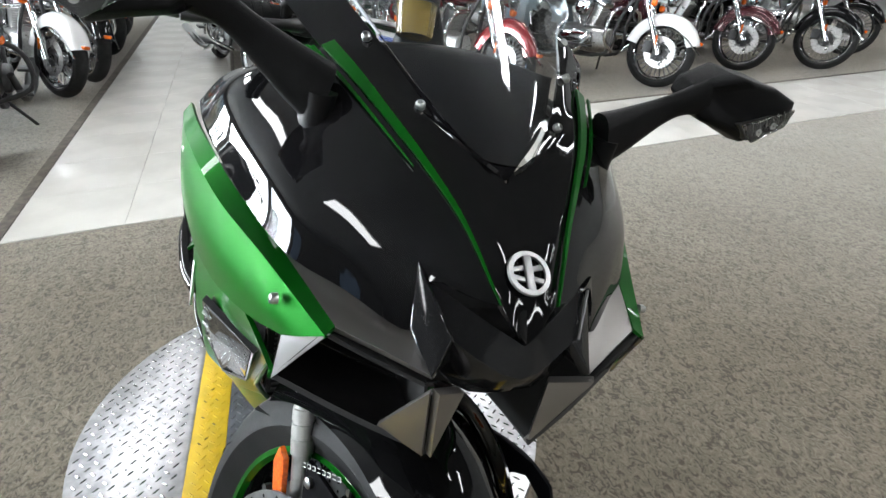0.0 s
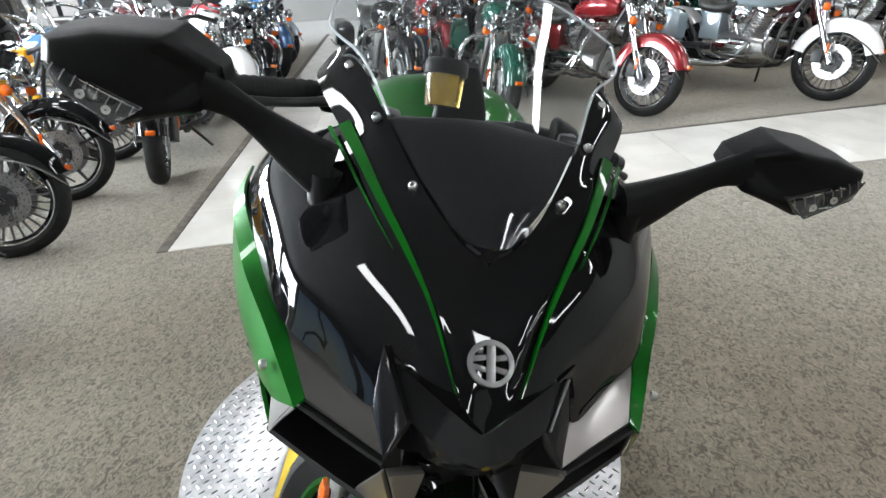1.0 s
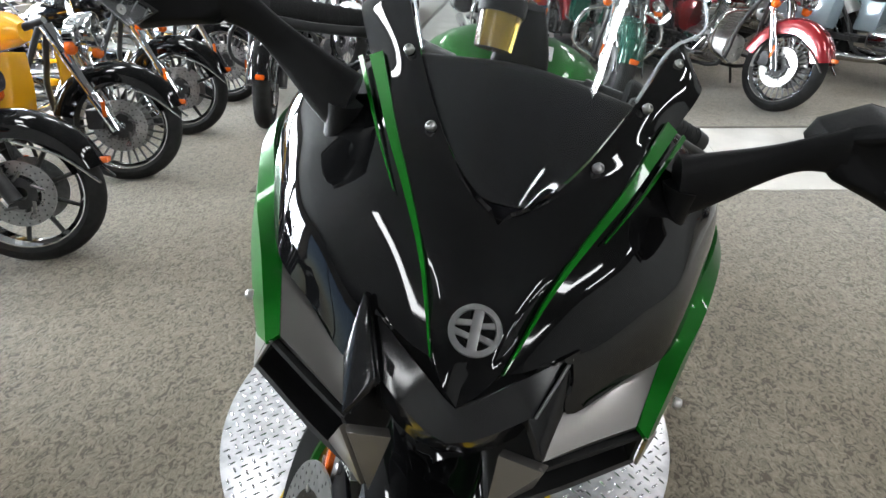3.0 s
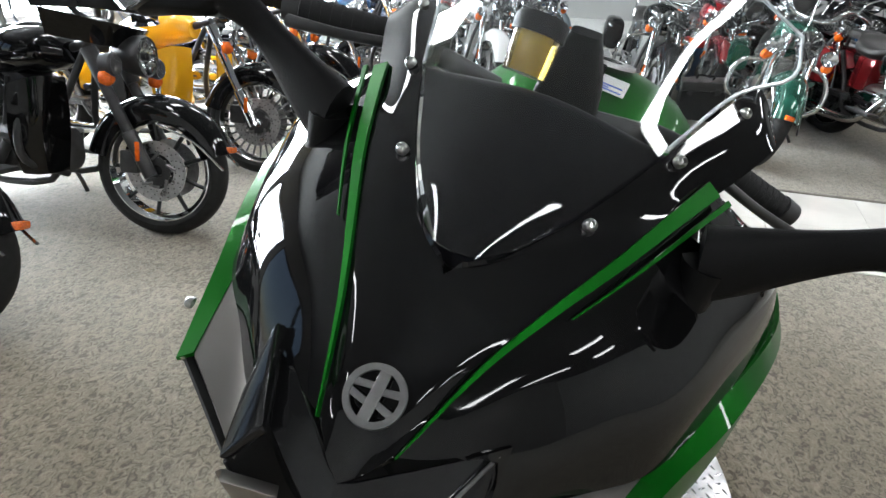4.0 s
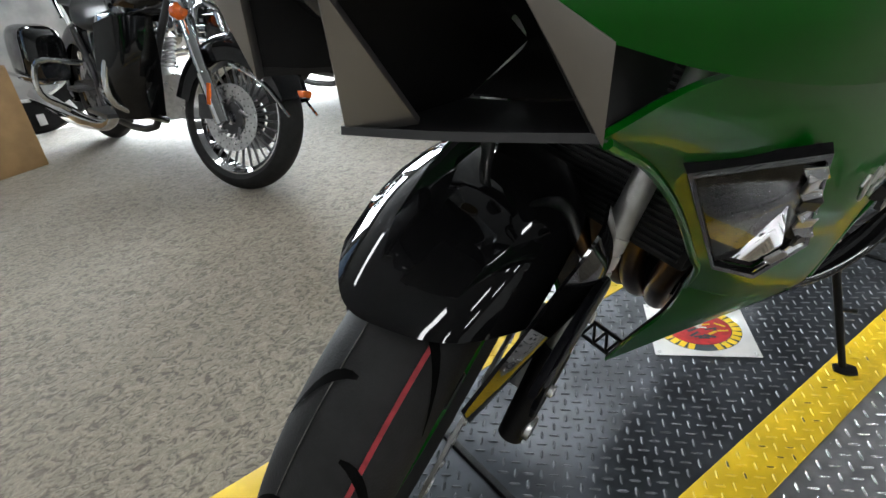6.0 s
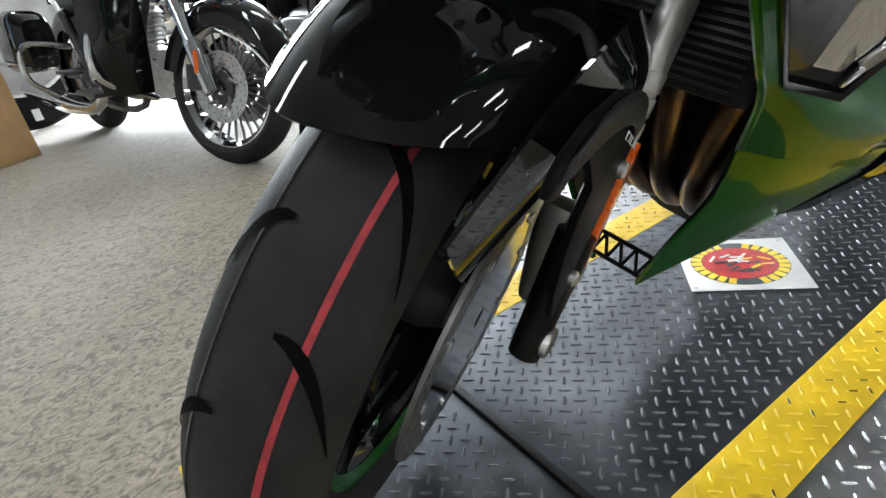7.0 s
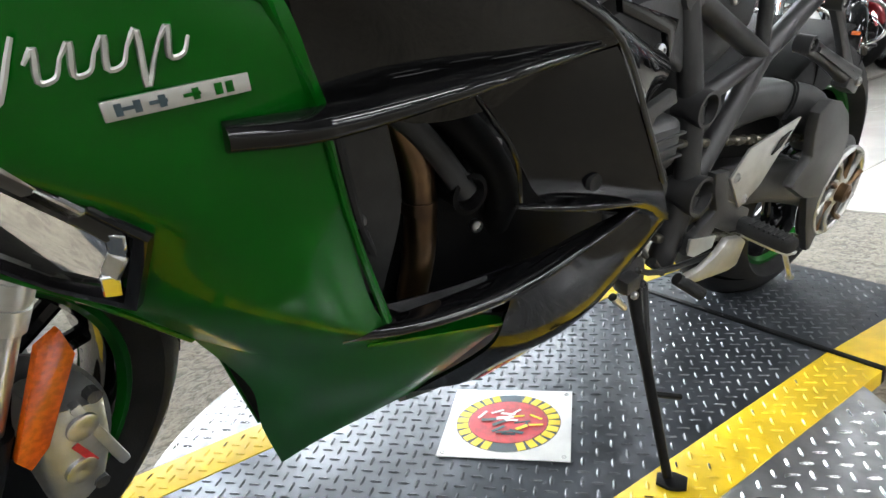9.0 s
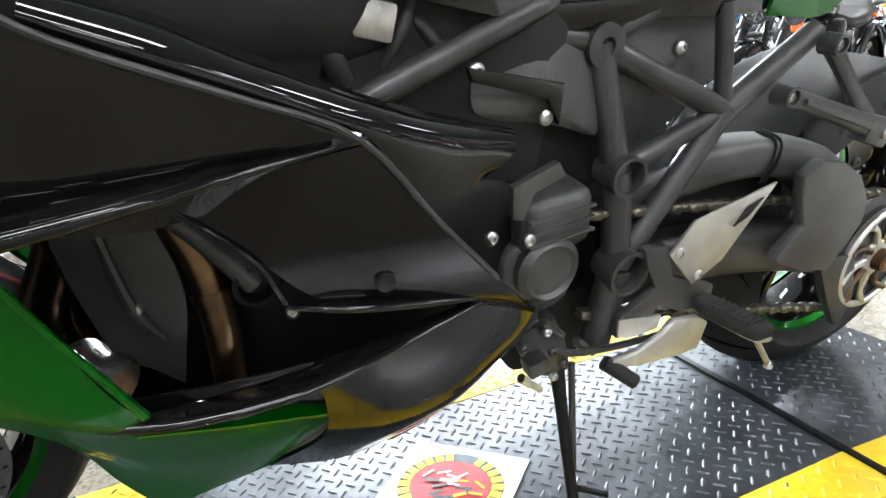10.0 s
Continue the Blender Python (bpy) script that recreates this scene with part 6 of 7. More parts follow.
part("bracket_plate", plate([(0.2285, 1.03, 0.425), (0.2285, 1.106, 0.409), (0.2285, 1.102, 0.388), (0.2285, 1.05, 0.388), (0.2285, 1.032, 0.398)], 0.005, 0.0015), ALU, bike)
part("shift_rubber", tube([(0.236, 1.01, 0.366), (0.262, 1.045, 0.338)], [0.0105, 0.0105], 12, smooth=False), GRIP, bike)
part("shift_rod", tube([(0.225, 1.16, 0.36), (0.215, 0.99, 0.375), (0.2, 0.93, 0.4)], 0.005, 8), SATIN, bike)
# side stand: in the bike's own axes its foot lies out to the left
st = part("side_stand", tube([(0.19, 0.965, 0.36), (0.215, 0.96, 0.3), (0.34, 0.924, 0.09)], [0.012, 0.009, 0.0075], 12, smooth=False), MATTE, bike, "black side stand, folded out")
part("stand_foot", loft([((-0.022, 0, 0), (0, 0.012, 0), (0, 0, 0.004)), ((0.0, 0, 0), (0, 0.02, 0), (0, 0, 0.005)), ((0.022, 0, 0), (0, 0.014, 0), (0, 0, 0.004))], 14, 3), MATTE, st, m=Matrix.Translation((0.347, 0.927, 0.084)) @ Matrix.Rotation(-LEAN, 4, "Y") @ Matrix.Rotation(0.5, 4, "Z"))
part("stand_tang", tube([(0.275, 0.945, 0.2), (0.3, 0.985, 0.19)], 0.005, 8, smooth=False), MATTE, st)
part("stand_spring", tube([(0.2, 0.985, 0.35), (0.26, 0.955, 0.21)], 0.005, 8, smooth=False), SATIN, st)
part("stand_bracket", loft([((0.18, 0.93, 0.43), (0.02, 0, 0), (0, 0.03, 0)), ((0.19, 0.94, 0.39), (0.018, 0, 0), (0, 0.035, 0)), ((0.19, 0.96, 0.345), (0.016, 0, 0), (0, 0.024, 0))], 12, 3), SATIN, st)
part("stand_switch", box(0.024, 0.03, 0.024, 0.004), SATIN, st, m=pose(0.215, 0.915, 0.385, 10, 0, 0))
for q, (yy, zz) in enumerate(((0.9, 0.41), (0.935, 0.425), (0.945, 0.39), (0.925, 0.365), (0.965, 0.36), (0.95, 0.345))):
    screw(st, (0.21, yy, zz), (1, 0, 0), 0.0065, STEEL if q % 2 else SATIN)
for q, (yy, zz) in enumerate(((0.9, 0.36), (0.93, 0.44), (0.985, 0.39))):
    part("stand_link", tube([(0.205, yy, zz), (0.208, yy + 0.03, zz - 0.03)], [0.007, 0.005], 8, smooth=False), STEEL if q == 0 else SATIN, st)
# perforated strap between the lower fairing's points
strap = part("belly_strap", tube([(-0.052, 0.44, 0.203), (0.052, 0.44, 0.203)], 0.004, 6, smooth=False), MATTE, bike, "black perforated strap")
part("strap_rail", tube([(-0.058, 0.452, 0.24), (0.058, 0.452, 0.24)], 0.004, 6, smooth=False), MATTE, strap)
for q in range(7):
    x0, up = -0.05 + 0.0145 * q, q % 2
    part("strap_web", tube([(x0, 0.44 + 0.012 * up, 0.203 + 0.037 * up), (x0 + 0.0145, 0.452 - 0.012 * up, 0.24 - 0.037 * up)], 0.003, 6, smooth=False), MATTE, strap)

# name emblem and model plate on the side fairing, as plain strokes
for s in (1, -1):
    EM = Matrix.Translation((s * 0.2925, 0.313, 0.775)) @ Matrix(((0, 0, s, 0), (1, 0, 0, 0), (0, 1, 0, 0), (0, 0, 0, 1))) @ Matrix.Rotation(radians(5), 4, "Z")
    em = part("name_emblem", tube([(-0.062, 0.012, 0), (-0.048, 0.017, 0), (-0.04, -0.012, 0.0), (-0.022, 0.016, 0)], [0.0012, 0.0021, 0.0021, 0.0013], 6), ALU, bike, "silver script emblem of slanted strokes", m=EM)
    for q in range(5):
        x = -0.02 + 0.0145 * q
        part("stroke", tube([(x - 0.002, 0.004, 0), (x + 0.004, 0.01, 0), (x + 0.001, -0.004 - (0.012 if q == 3 else 0), 0), (x + 0.008, -0.004, 0), (x + 0.0125, 0.004, 0)], [0.001, 0.0018, 0.0018, 0.0013, 0.001], 6), ALU, em)
    mp = part("model_plate", box(0.075, 0.0105, 0.003, 0.001), ALU, bike, "silver model plate with dark and green bars", m=EM @ pose(0.038, -0.0245, -0.001, 0, 0, -1))
    for x, w, h, m in ((-0.03, 0.0035, 0.0062, DARKP), (-0.0255, 0.006, 0.0018, DARKP), (-0.021, 0.0035, 0.0062, DARKP), (-0.011, 0.009, 0.0018, DARKP), (-0.009, 0.0035, 0.0062, DARKP), (0.006, 0.009, 0.0018, GREEN), (0.008, 0.0035, 0.006, GREEN), (0.02, 0.004, 0.006, GREEN), (0.026, 0.004, 0.006, GREEN)):
        part("plate_bar", box(w, h, 0.001, 0.0), m, mp, m=Matrix.Translation((x, 0, 0.0017)))

# ---------------------------------------------------------------- parked cruisers
def paint(name, c, metal=0.3):
    return mat(name, c, 0.16, metal=metal, coat=1.0, flake=0.08)


P_BLACK, P_RED, P_GREEN, P_WHITE = BLACK, paint("red_cruiser_paint", (0.22, 0.012, 0.016)), paint("green_cruiser_paint", (0.008, 0.07, 0.045)), paint("white_cruiser_paint", (0.7, 0.7, 0.69), 0.0)
P_YELLOW, P_BLUE, P_SILVER, P_MAROON = paint("yellow_cruiser_paint", (0.75, 0.36, 0.01), 0.1), paint("blue_cruiser_paint", (0.03, 0.09, 0.2)), paint("silver_blue_cruiser_paint", (0.35, 0.42, 0.46), 0.5), paint("maroon_cruiser_paint", (0.06, 0.008, 0.012))
LEATHER = mat("black_leather", (0.02, 0.019, 0.018), 0.45, noise_amt=0.3, noise_scale=14, bump=0.3, bump_scale=160)


def disc_holes(x):
    # flat near-black dots for the drill holes, with their shade as colour
    V, F = [], []
    for i in range(60):
        a, rad = 2 * math.pi * i / 60, (0.096, 0.115, 0.134)[i % 3]
        b = len(V)
        V += [(x, rad * math.cos(a) + 0.0036 * math.cos(t * math.pi / 3), rad * math.sin(a) + 0.0036 * math.sin(t * math.pi / 3)) for t in range(6)]
        F.append(tuple(range(b, b + 6)) if x > 0 else tuple(range(b, b + 6))[::-1])
    return raw(V, F, 0)


def cruiser_wheel(bike_, name, y, r, half, style, m=None):
    base = Matrix.Translation((0, y, r))
    rim = r - half * 1.25
    w = part(name, cached(("crim", r, half), lambda: lathe([(-half * 0.75, rim + 0.014), (-half * 0.8, rim), (-half * 0.5, rim - 0.02), (half * 0.5, rim - 0.02), (half * 0.8, rim), (half * 0.75, rim + 0.014), (0.3 * half, rim - 0.008), (-0.3 * half, rim - 0.008)], 44, "x")), CHROME, bike_, m=(m or Matrix.Identity(4)) @ base)
    part("tyre", cached(("ctyre", r, half), lambda: lathe(tyre_profile(r, half, rim), 56, "x")), RUBBER, w)
    part("hub", cached("chub", lambda: lathe([(-0.07, 0.0), (-0.07, 0.035), (-0.03, 0.05), (0.03, 0.05), (0.07, 0.035), (0.07, 0.0)], 24, "x", closed=False)), CHROME, w)
    for s in (1, -1):
        d = part("brake_disc", cached(("cdisc", s), lambda: lathe([(s * 0.066, 0.085), (s * 0.07, 0.085), (s * 0.07, 0.146), (s * 0.066, 0.146)], 44, "x")), STEEL, w)
        tagged(part("drill_hole", cached(("cdrill", s), lambda: disc_holes(s * 0.0706)), INNER_SHADE, d), kind="stuff")
        part("disc_carrier", cached(("ccar", s), lambda: lathe([(s * 0.066, 0.03), (s * 0.071, 0.03), (s * 0.071, 0.07), (s * 0.066, 0.07)], 24, "x")), SATIN, d)
        for i in range(5):
            a = 2 * math.pi * i / 5
            part("disc_arm", cached(("carm", s, i), lambda: tube([(s * 0.068, 0.06 * math.cos(a), 0.06 * math.sin(a)), (s * 0.068, 0.1 * math.cos(a + 0.5), 0.1 * math.sin(a + 0.5))], 0.008, 6, smooth=False)), DISC, d)
    count, rr = {"cast": (9, 0.012), "slot": (28, 0.0075), "wire": (40, 0.0022)}[style]
    for i in range(count):
        a = 2 * math.pi * i / count
        tw = 0.35 * (1 if i % 2 else -1) if style == "wire" else 0.0
        part("spoke", cached(("cspoke", style, i, r), lambda: tube([(0.02 * (1 if i % 2 else -1) if style == "wire" else 0, 0.045 * math.cos(a + tw), 0.045 * math.sin(a + tw)), (0, (rim - 0.012) * math.cos(a), (rim - 0.012) * math.sin(a))], [rr, rr * 0.8], 6, smooth=False)), (CHROME if style == "wire" else DISC) if style != "cast" else SATIN, w)
    return w


def fender_rows(r, a0, a1, wd, drop, n=8):
    rows = []
    for i in range(n):
        a = radians(a0 + (a1 - a0) * i / (n - 1))
        d = lambda q, x: (x, -q * math.cos(a), q * math.sin(a))
        rows.append([d(r - drop, -wd), d(r - drop * 0.35, -wd * 0.98), d(r, -wd * 0.6), d(r + 0.012, 0), d(r, wd * 0.6), d(r - drop * 0.35, wd * 0.98), d(r - drop, wd)])
    return rows


def cruiser(x, y, yaw, body, fend=None, style="slot", front="batwing", bags=True, lean=7, steer=12, label="", backrest=True, dark=False, shields=False, trunk=False):
    """A parked cruiser; its front axle stands over (x, y) and at yaw 0 it faces the -y side."""
    fend = fend or body
    leg = SATIN if dark else CHROME
    root = thing("cruiser_motorcycle", label or "parked cruiser motorcycle with chrome engine, on its side stand", "motorcycle",
                 Matrix.Translation((x, y, FLOOR)) @ Matrix.Rotation(radians(yaw), 4, "Z") @ Matrix.Rotation(radians(lean), 4, "Y"), group="parked cruisers")
    R, H = 0.322, 0.062
    ST = Matrix.Rotation(radians(steer), 4, Vector((0, 0.45, 0.89)))
    cruiser_wheel(root, "front_wheel", 0, R, H, style, ST)
    cruiser_wheel(root, "rear_wheel", 1.62, R, 0.075, style)
    ff = part("front_fender", cached("cfend", lambda: shell([[(p[0], p[1], p[2] + R) for p in r] for r in fender_rows(R + 0.03, 18, 168, 0.085, 0.11)], k=3, j=3, thick=0.004, towards=(0, 0, R))), fend, root, m=ST)
    part("fender_trim", cached("cftrim", lambda: tube([(0.093, -0.34, 0.36), (0.095, -0.2, 0.48), (0.095, -0.02, 0.55)], 0.006, 6)), CHROME, ff)
    part("fender_trim", cached("cftrim2", lambda: tube([(-0.093, -0.34, 0.36), (-0.095, -0.2, 0.48), (-0.095, -0.02, 0.55)], 0.006, 6)), CHROME, ff)
    part("fender_light", cached("cflight", lambda: box(0.06, 0.05, 0.03, 0.01, (0, -0.335, 0.45))), ORANGE, ff)
    for s in (1, -1):
        lg = part("fork_leg", cached(("cfork", s), lambda: tube([(s * 0.115, 0.0, 0.3), (s * 0.115, 0.1, 0.5), (s * 0.115, 0.102, 0.505), (s * 0.115, 0.28, 0.86)], [0.032, 0.034, 0.026, 0.026], 12, smooth=False)), leg, root, m=ST)
        part("reflector", cached(("crefl", s), lambda: box(0.01, 0.02, 0.09, 0.004, (s * 0.147, 0.045, 0.42))), ORANGE, lg)
        part("caliper", cached(("ccal", s), lambda: box(0.05, 0.09, 0.11, 0.015, (s * 0.075, 0.12, 0.36))), SATIN, root, m=ST)
        part("turn_signal", cached(("csig", s), lambda: loft([((s * 0.2, 0.16, 0.74), (0.03, 0, 0), (0, 0, 0.03)), ((s * 0.2, 0.13, 0.74), (0.036, 0, 0), (0, 0, 0.036)), ((s * 0.2, 0.11, 0.74), (0.02, 0, 0), (0, 0, 0.02))], 14)), ORANGE, root, m=ST)
        part("grip", cached(("cgrip", s), lambda: tube([(s * 0.32, 0.5, 1.1), (s * 0.44, 0.58, 1.06)], 0.018, 10, smooth=False)), GRIP, root, m=ST)
        part("lever", cached(("clev", s), lambda: tube([(s * 0.3, 0.46, 1.09), (s * 0.36, 0.47, 1.08), (s * 0.45, 0.54, 1.05)], 0.007, 6)), leg, root, m=ST)
        mr = part("mirror", cached(("cmir", s), lambda: loft([((s * 0.4, 0.42, 1.22), (0.01, 0, 0), (0, 0, 0.01)), ((s * 0.43, 0.42, 1.23), (0.06, 0, 0), (0, 0, 0.035)), ((s * 0.43, 0.445, 1.23), (0.055, 0, 0), (0, 0, 0.03))], 14)), leg, root, m=ST)
        part("mirror_stem", cached(("cstem", s), lambda: tube([(s * 0.3, 0.46, 1.1), (s * 0.33, 0.44, 1.17), (s * 0.4, 0.43, 1.22)], 0.006, 6)), leg, mr)
        part("floorboard", cached(("cboard", s), lambda: box(0.1, 0.28, 0.025, 0.01, (s * 0.27, 0.75, 0.3))), SATIN, root)
        part("passenger_board", cached(("cboard2", s), lambda: box(0.09, 0.16, 0.02, 0.008, (s * 0.26, 1.12, 0.38))), SATIN, root)
        cb = part("crash_bar", cached(("cbar", s), lambda: tube([(s * 0.04, 0.42, 0.68), (s * 0.24, 0.42, 0.66), (s * 0.33, 0.43, 0.55), (s * 0.32, 0.44, 0.38), (s * 0.1, 0.46, 0.27)], 0.017, 10)), leg, root)
        part("fork_nacelle", cached(("cnac", s), lambda: tube([(s * 0.115, 0.2, 0.72), (s * 0.115, 0.27, 0.86)], 0.036, 12, smooth=False)), leg, root, m=ST)
        lampm = part("passing_lamp", cached(("cpass", s), lambda: lathe([(0.0, 0.0), (-0.01, 0.045), (0.0, 0.052), (0.05, 0.045), (0.07, 0.0)], 24, "y", (s * 0.185, 0.11, 0.8), closed=False)), leg, root, m=ST)
        part("lamp_lens", cached(("cpl", s), lambda: lathe([(-0.018, 0.0), (-0.012, 0.044), (-0.008, 0.044)], 20, "y", (s * 0.185, 0.11, 0.8), closed=False)), LENSW, lampm)
        if bags:
            bg = part("saddlebag", cached(("cbag", s), lambda: loft([((s * 0.29, 1.35, 0.52), (0.07, 0, 0), (0, 0, 0.12)), ((s * 0.31, 1.45, 0.53), (0.095, 0, 0), (0, 0, 0.155)), ((s * 0.31, 1.75, 0.53), (0.095, 0, 0), (0, 0, 0.16)), ((s * 0.3, 1.98, 0.53), (0.07, 0, 0), (0, 0, 0.13))], 18, 4)), body, root)
            part("bag_rail", cached(("crail", s), lambda: tube([(s * 0.36, 1.36, 0.4), (s * 0.42, 1.5, 0.42), (s * 0.42, 1.9, 0.42)], 0.012, 8)), leg, bg)
        ex = part("exhaust_pipe", cached(("cexh", s), lambda: tube([(s * 0.2, 0.68, 0.42), (s * 0.25, 0.8, 0.24), (s * 0.26, 1.1, 0.2), (s * 0.27, 1.4, 0.21), (s * 0.27, 2.05, 0.25)], [0.024, 0.026, 0.034, 0.046, 0.05], 14)), leg, root)
    if shields:
        for s in (1, -1):
            part("leg_shield", cached(("cshield", s), lambda: shell([[(s * 0.12, 0.36, 0.74), (s * 0.27, 0.37, 0.75), (s * 0.34, 0.44, 0.72)], [(s * 0.12, 0.37, 0.52), (s * 0.29, 0.38, 0.52), (s * 0.36, 0.46, 0.5)], [(s * 0.12, 0.42, 0.3), (s * 0.25, 0.43, 0.3), (s * 0.31, 0.48, 0.31)]], thick=0.012, towards=(0, 0.9, 0.5))), body, root)
    if front == "batwing":
        part("fairing", cached("cbat", lambda: shell([[(-0.36, 0.34, 1.0), (-0.26, 0.14, 1.02), (0, 0.06, 1.03), (0.26, 0.14, 1.02), (0.36, 0.34, 1.0)],
                                                     [(-0.38, 0.36, 1.1), (-0.27, 0.16, 1.12), (0, 0.08, 1.13), (0.27, 0.16, 1.12), (0.38, 0.36, 1.1)],
                                                     [(-0.3, 0.34, 1.22), (-0.22, 0.22, 1.24), (0, 0.17, 1.25), (0.22, 0.22, 1.24), (0.3, 0.34, 1.22)]], thick=0.006, towards=(0, 0.5, 1.0))), body, root, m=ST)
        part("fairing_lower", cached("cbat2", lambda: shell([[(-0.34, 0.33, 1.0), (-0.2, 0.16, 0.98), (0, 0.1, 0.97), (0.2, 0.16, 0.98), (0.34, 0.33, 1.0)],
                                                           [(-0.26, 0.36, 0.9), (-0.15, 0.2, 0.88), (0, 0.14, 0.87), (0.15, 0.2, 0.88), (0.26, 0.36, 0.9)]], thick=0.006, towards=(0, 0.5, 1.0))), body, root, m=ST)
        wsn = part("windshield", cached("cws", lambda: shell([[(-0.28, 0.34, 1.22), (-0.2, 0.23, 1.24), (0, 0.18, 1.25), (0.2, 0.23, 1.24), (0.28, 0.34, 1.22)],
                                                             [(-0.22, 0.38, 1.34), (-0.15, 0.3, 1.37), (0, 0.27, 1.38), (0.15, 0.3, 1.37), (0.22, 0.38, 1.34)]], thick=0.004, towards=(0, 0.6, 1.2))), SMOKE if dark else GLASS, root, m=ST)
        wsn.visible_shadow = False
    elif front == "screen":
        wsn = part("windshield", cached("cws2", lambda: shell([[(-0.2, 0.26, 0.95), (-0.13, 0.2, 0.95), (0, 0.17, 0.95), (0.13, 0.2, 0.95), (0.2, 0.26, 0.95)],
                                                              [(-0.28, 0.32, 1.15), (-0.18, 0.26, 1.16), (0, 0.23, 1.17), (0.18, 0.26, 1.16), (0.28, 0.32, 1.15)],
                                                              [(-0.22, 0.38, 1.36), (-0.15, 0.34, 1.4), (0, 0.31, 1.42), (0.15, 0.34, 1.4), (0.22, 0.38, 1.36)]], thick=0.004, towards=(0, 0.6, 1.2))), GLASS, root, m=ST)
        wsn.visible_shadow = False
    hl = part("headlight", cached("chead", lambda: lathe([(0.0, 0.082), (-0.012, 0.09), (0.0, 0.096), (0.08, 0.085), (0.14, 0.05), (0.15, 0.0)], 32, "y", (0, 0.07, 0.85), closed=False)), leg, root, m=ST)
    part("headlight_lens", cached("chl", lambda: lathe([(-0.03, 0.0), (-0.022, 0.05), (-0.008, 0.085), (0.0, 0.085)], 28, "y", (0, 0.07, 0.85), closed=False)), LENSW, hl)
    part("headlight_bowl", cached("chb", lambda: lathe([(0.05, 0.0), (0.045, 0.03), (0.02, 0.06), (0.002, 0.082)], 28, "y", (0, 0.07, 0.85), closed=False)), CHROME, hl)
    part("headlight_bulb", cached("chbulb", lambda: lathe([(-0.004, 0.0), (0.0, 0.017), (0.03, 0.02), (0.045, 0.0)], 16, "y", (0, 0.07, 0.85), closed=False)), SATIN, hl)
    for k in range(10):
        e = 2 * math.pi * k / 10
        part("bowl_facet", cached(("chfac", k), lambda: tube([(0.03 * math.cos(e), 0.105, 0.85 + 0.03 * math.sin(e)), (0.078 * math.cos(e + 0.2), 0.073, 0.85 + 0.078 * math.sin(e + 0.2))], [0.003, 0.006], 5, smooth=False)), STEEL if k % 2 else SATIN, hl)
    part("handlebar", cached("chbar", lambda: tube([(-0.32, 0.5, 1.1), (-0.2, 0.36, 1.08), (-0.1, 0.3, 1.0), (0.1, 0.3, 1.0), (0.2, 0.36, 1.08), (0.32, 0.5, 1.1)], 0.0135, 10)), leg, root, m=ST)
    part("fuel_tank", cached("ctank", lambda: loft([((0, 0.42, 0.84), (0.06, 0, 0), (0, 0, 0.05)), ((0, 0.52, 0.85), (0.13, 0, 0), (0, 0, 0.1)), ((0, 0.7, 0.83), (0.16, 0, 0), (0, 0, 0.115)), ((0, 0.88, 0.79), (0.13, 0, 0), (0, 0, 0.09)), ((0, 1.0, 0.75), (0.06, 0, 0), (0, 0, 0.05))], 24, 2.4)), body, root)
    part("tank_console", cached("ccons", lambda: loft([((0, 0.52, 0.95), (0.03, 0, 0), (0, 0, 0.012)), ((0, 0.66, 0.955), (0.05, 0, 0), (0, 0, 0.016)), ((0, 0.86, 0.89), (0.025, 0, 0), (0, 0, 0.012))], 14)), leg, root)
    part("seat", cached("cseat", lambda: loft([((0, 0.92, 0.75), (0.1, 0, 0), (0, 0, 0.035)), ((0, 1.08, 0.7), (0.17, 0, 0), (0, 0, 0.05)), ((0, 1.28, 0.73), (0.18, 0, 0), (0, 0, 0.06)), ((0, 1.36, 0.8), (0.14, 0, 0), (0, 0, 0.045)), ((0, 1.62, 0.81), (0.14, 0, 0), (0, 0, 0.035))], 20, 3)), LEATHER, root)
    part("rear_fender", cached("crf", lambda: shell([[(p[0], p[1] + 1.62, p[2] + R) for p in r] for r in fender_rows(R + 0.05, 40, 200, 0.11, 0.12)], k=3, j=3, thick=0.005, towards=(0, 1.62, R))), fend, root)
    if backrest:
        br = part("backrest", cached("cbr", lambda: loft([((0, 1.75, 0.95), (0.1, 0, 0), (0, 0.02, 0)), ((0, 1.77, 1.04), (0.15, 0, 0), (0, 0.035, 0)), ((0, 1.79, 1.13), (0.13, 0, 0), (0, 0.03, 0))], 18, 3)), LEATHER, root)
        for s in (1, -1):
            part("backrest_bar", cached(("cbb", s), lambda: tube([(s * 0.13, 1.62, 0.72), (s * 0.12, 1.75, 0.86), (s * 0.08, 1.8, 1.08)], 0.01, 8)), leg, br)
    if trunk:
        tk = part("tour_trunk", cached("ctrunk", lambda: loft([((0, 1.66, 0.98), (0.24, 0, 0), (0, 0, 0.1)), ((0, 1.74, 0.99), (0.29, 0, 0), (0, 0, 0.14)), ((0, 2.0, 0.99), (0.29, 0, 0), (0, 0, 0.14)), ((0, 2.12, 0.98), (0.23, 0, 0), (0, 0, 0.1))], 20, 4)), body, root, "gloss black luggage trunk")
        part("trunk_rail", cached("ctrail", lambda: tube([(-0.3, 1.72, 0.9), (-0.31, 2.0, 0.9), (0, 2.14, 0.9), (0.31, 2.0, 0.9), (0.3, 1.72, 0.9)], 0.01, 8)), CHROME, tk)
        for s in (1, -1):
            part("rear_guard", cached(("crg", s), lambda: tube([(s * 0.2, 1.2, 0.5), (s * 0.4, 1.22, 0.52), (s * 0.42, 1.24, 0.36), (s * 0.3, 1.25, 0.26)], 0.015, 8)), leg, root)
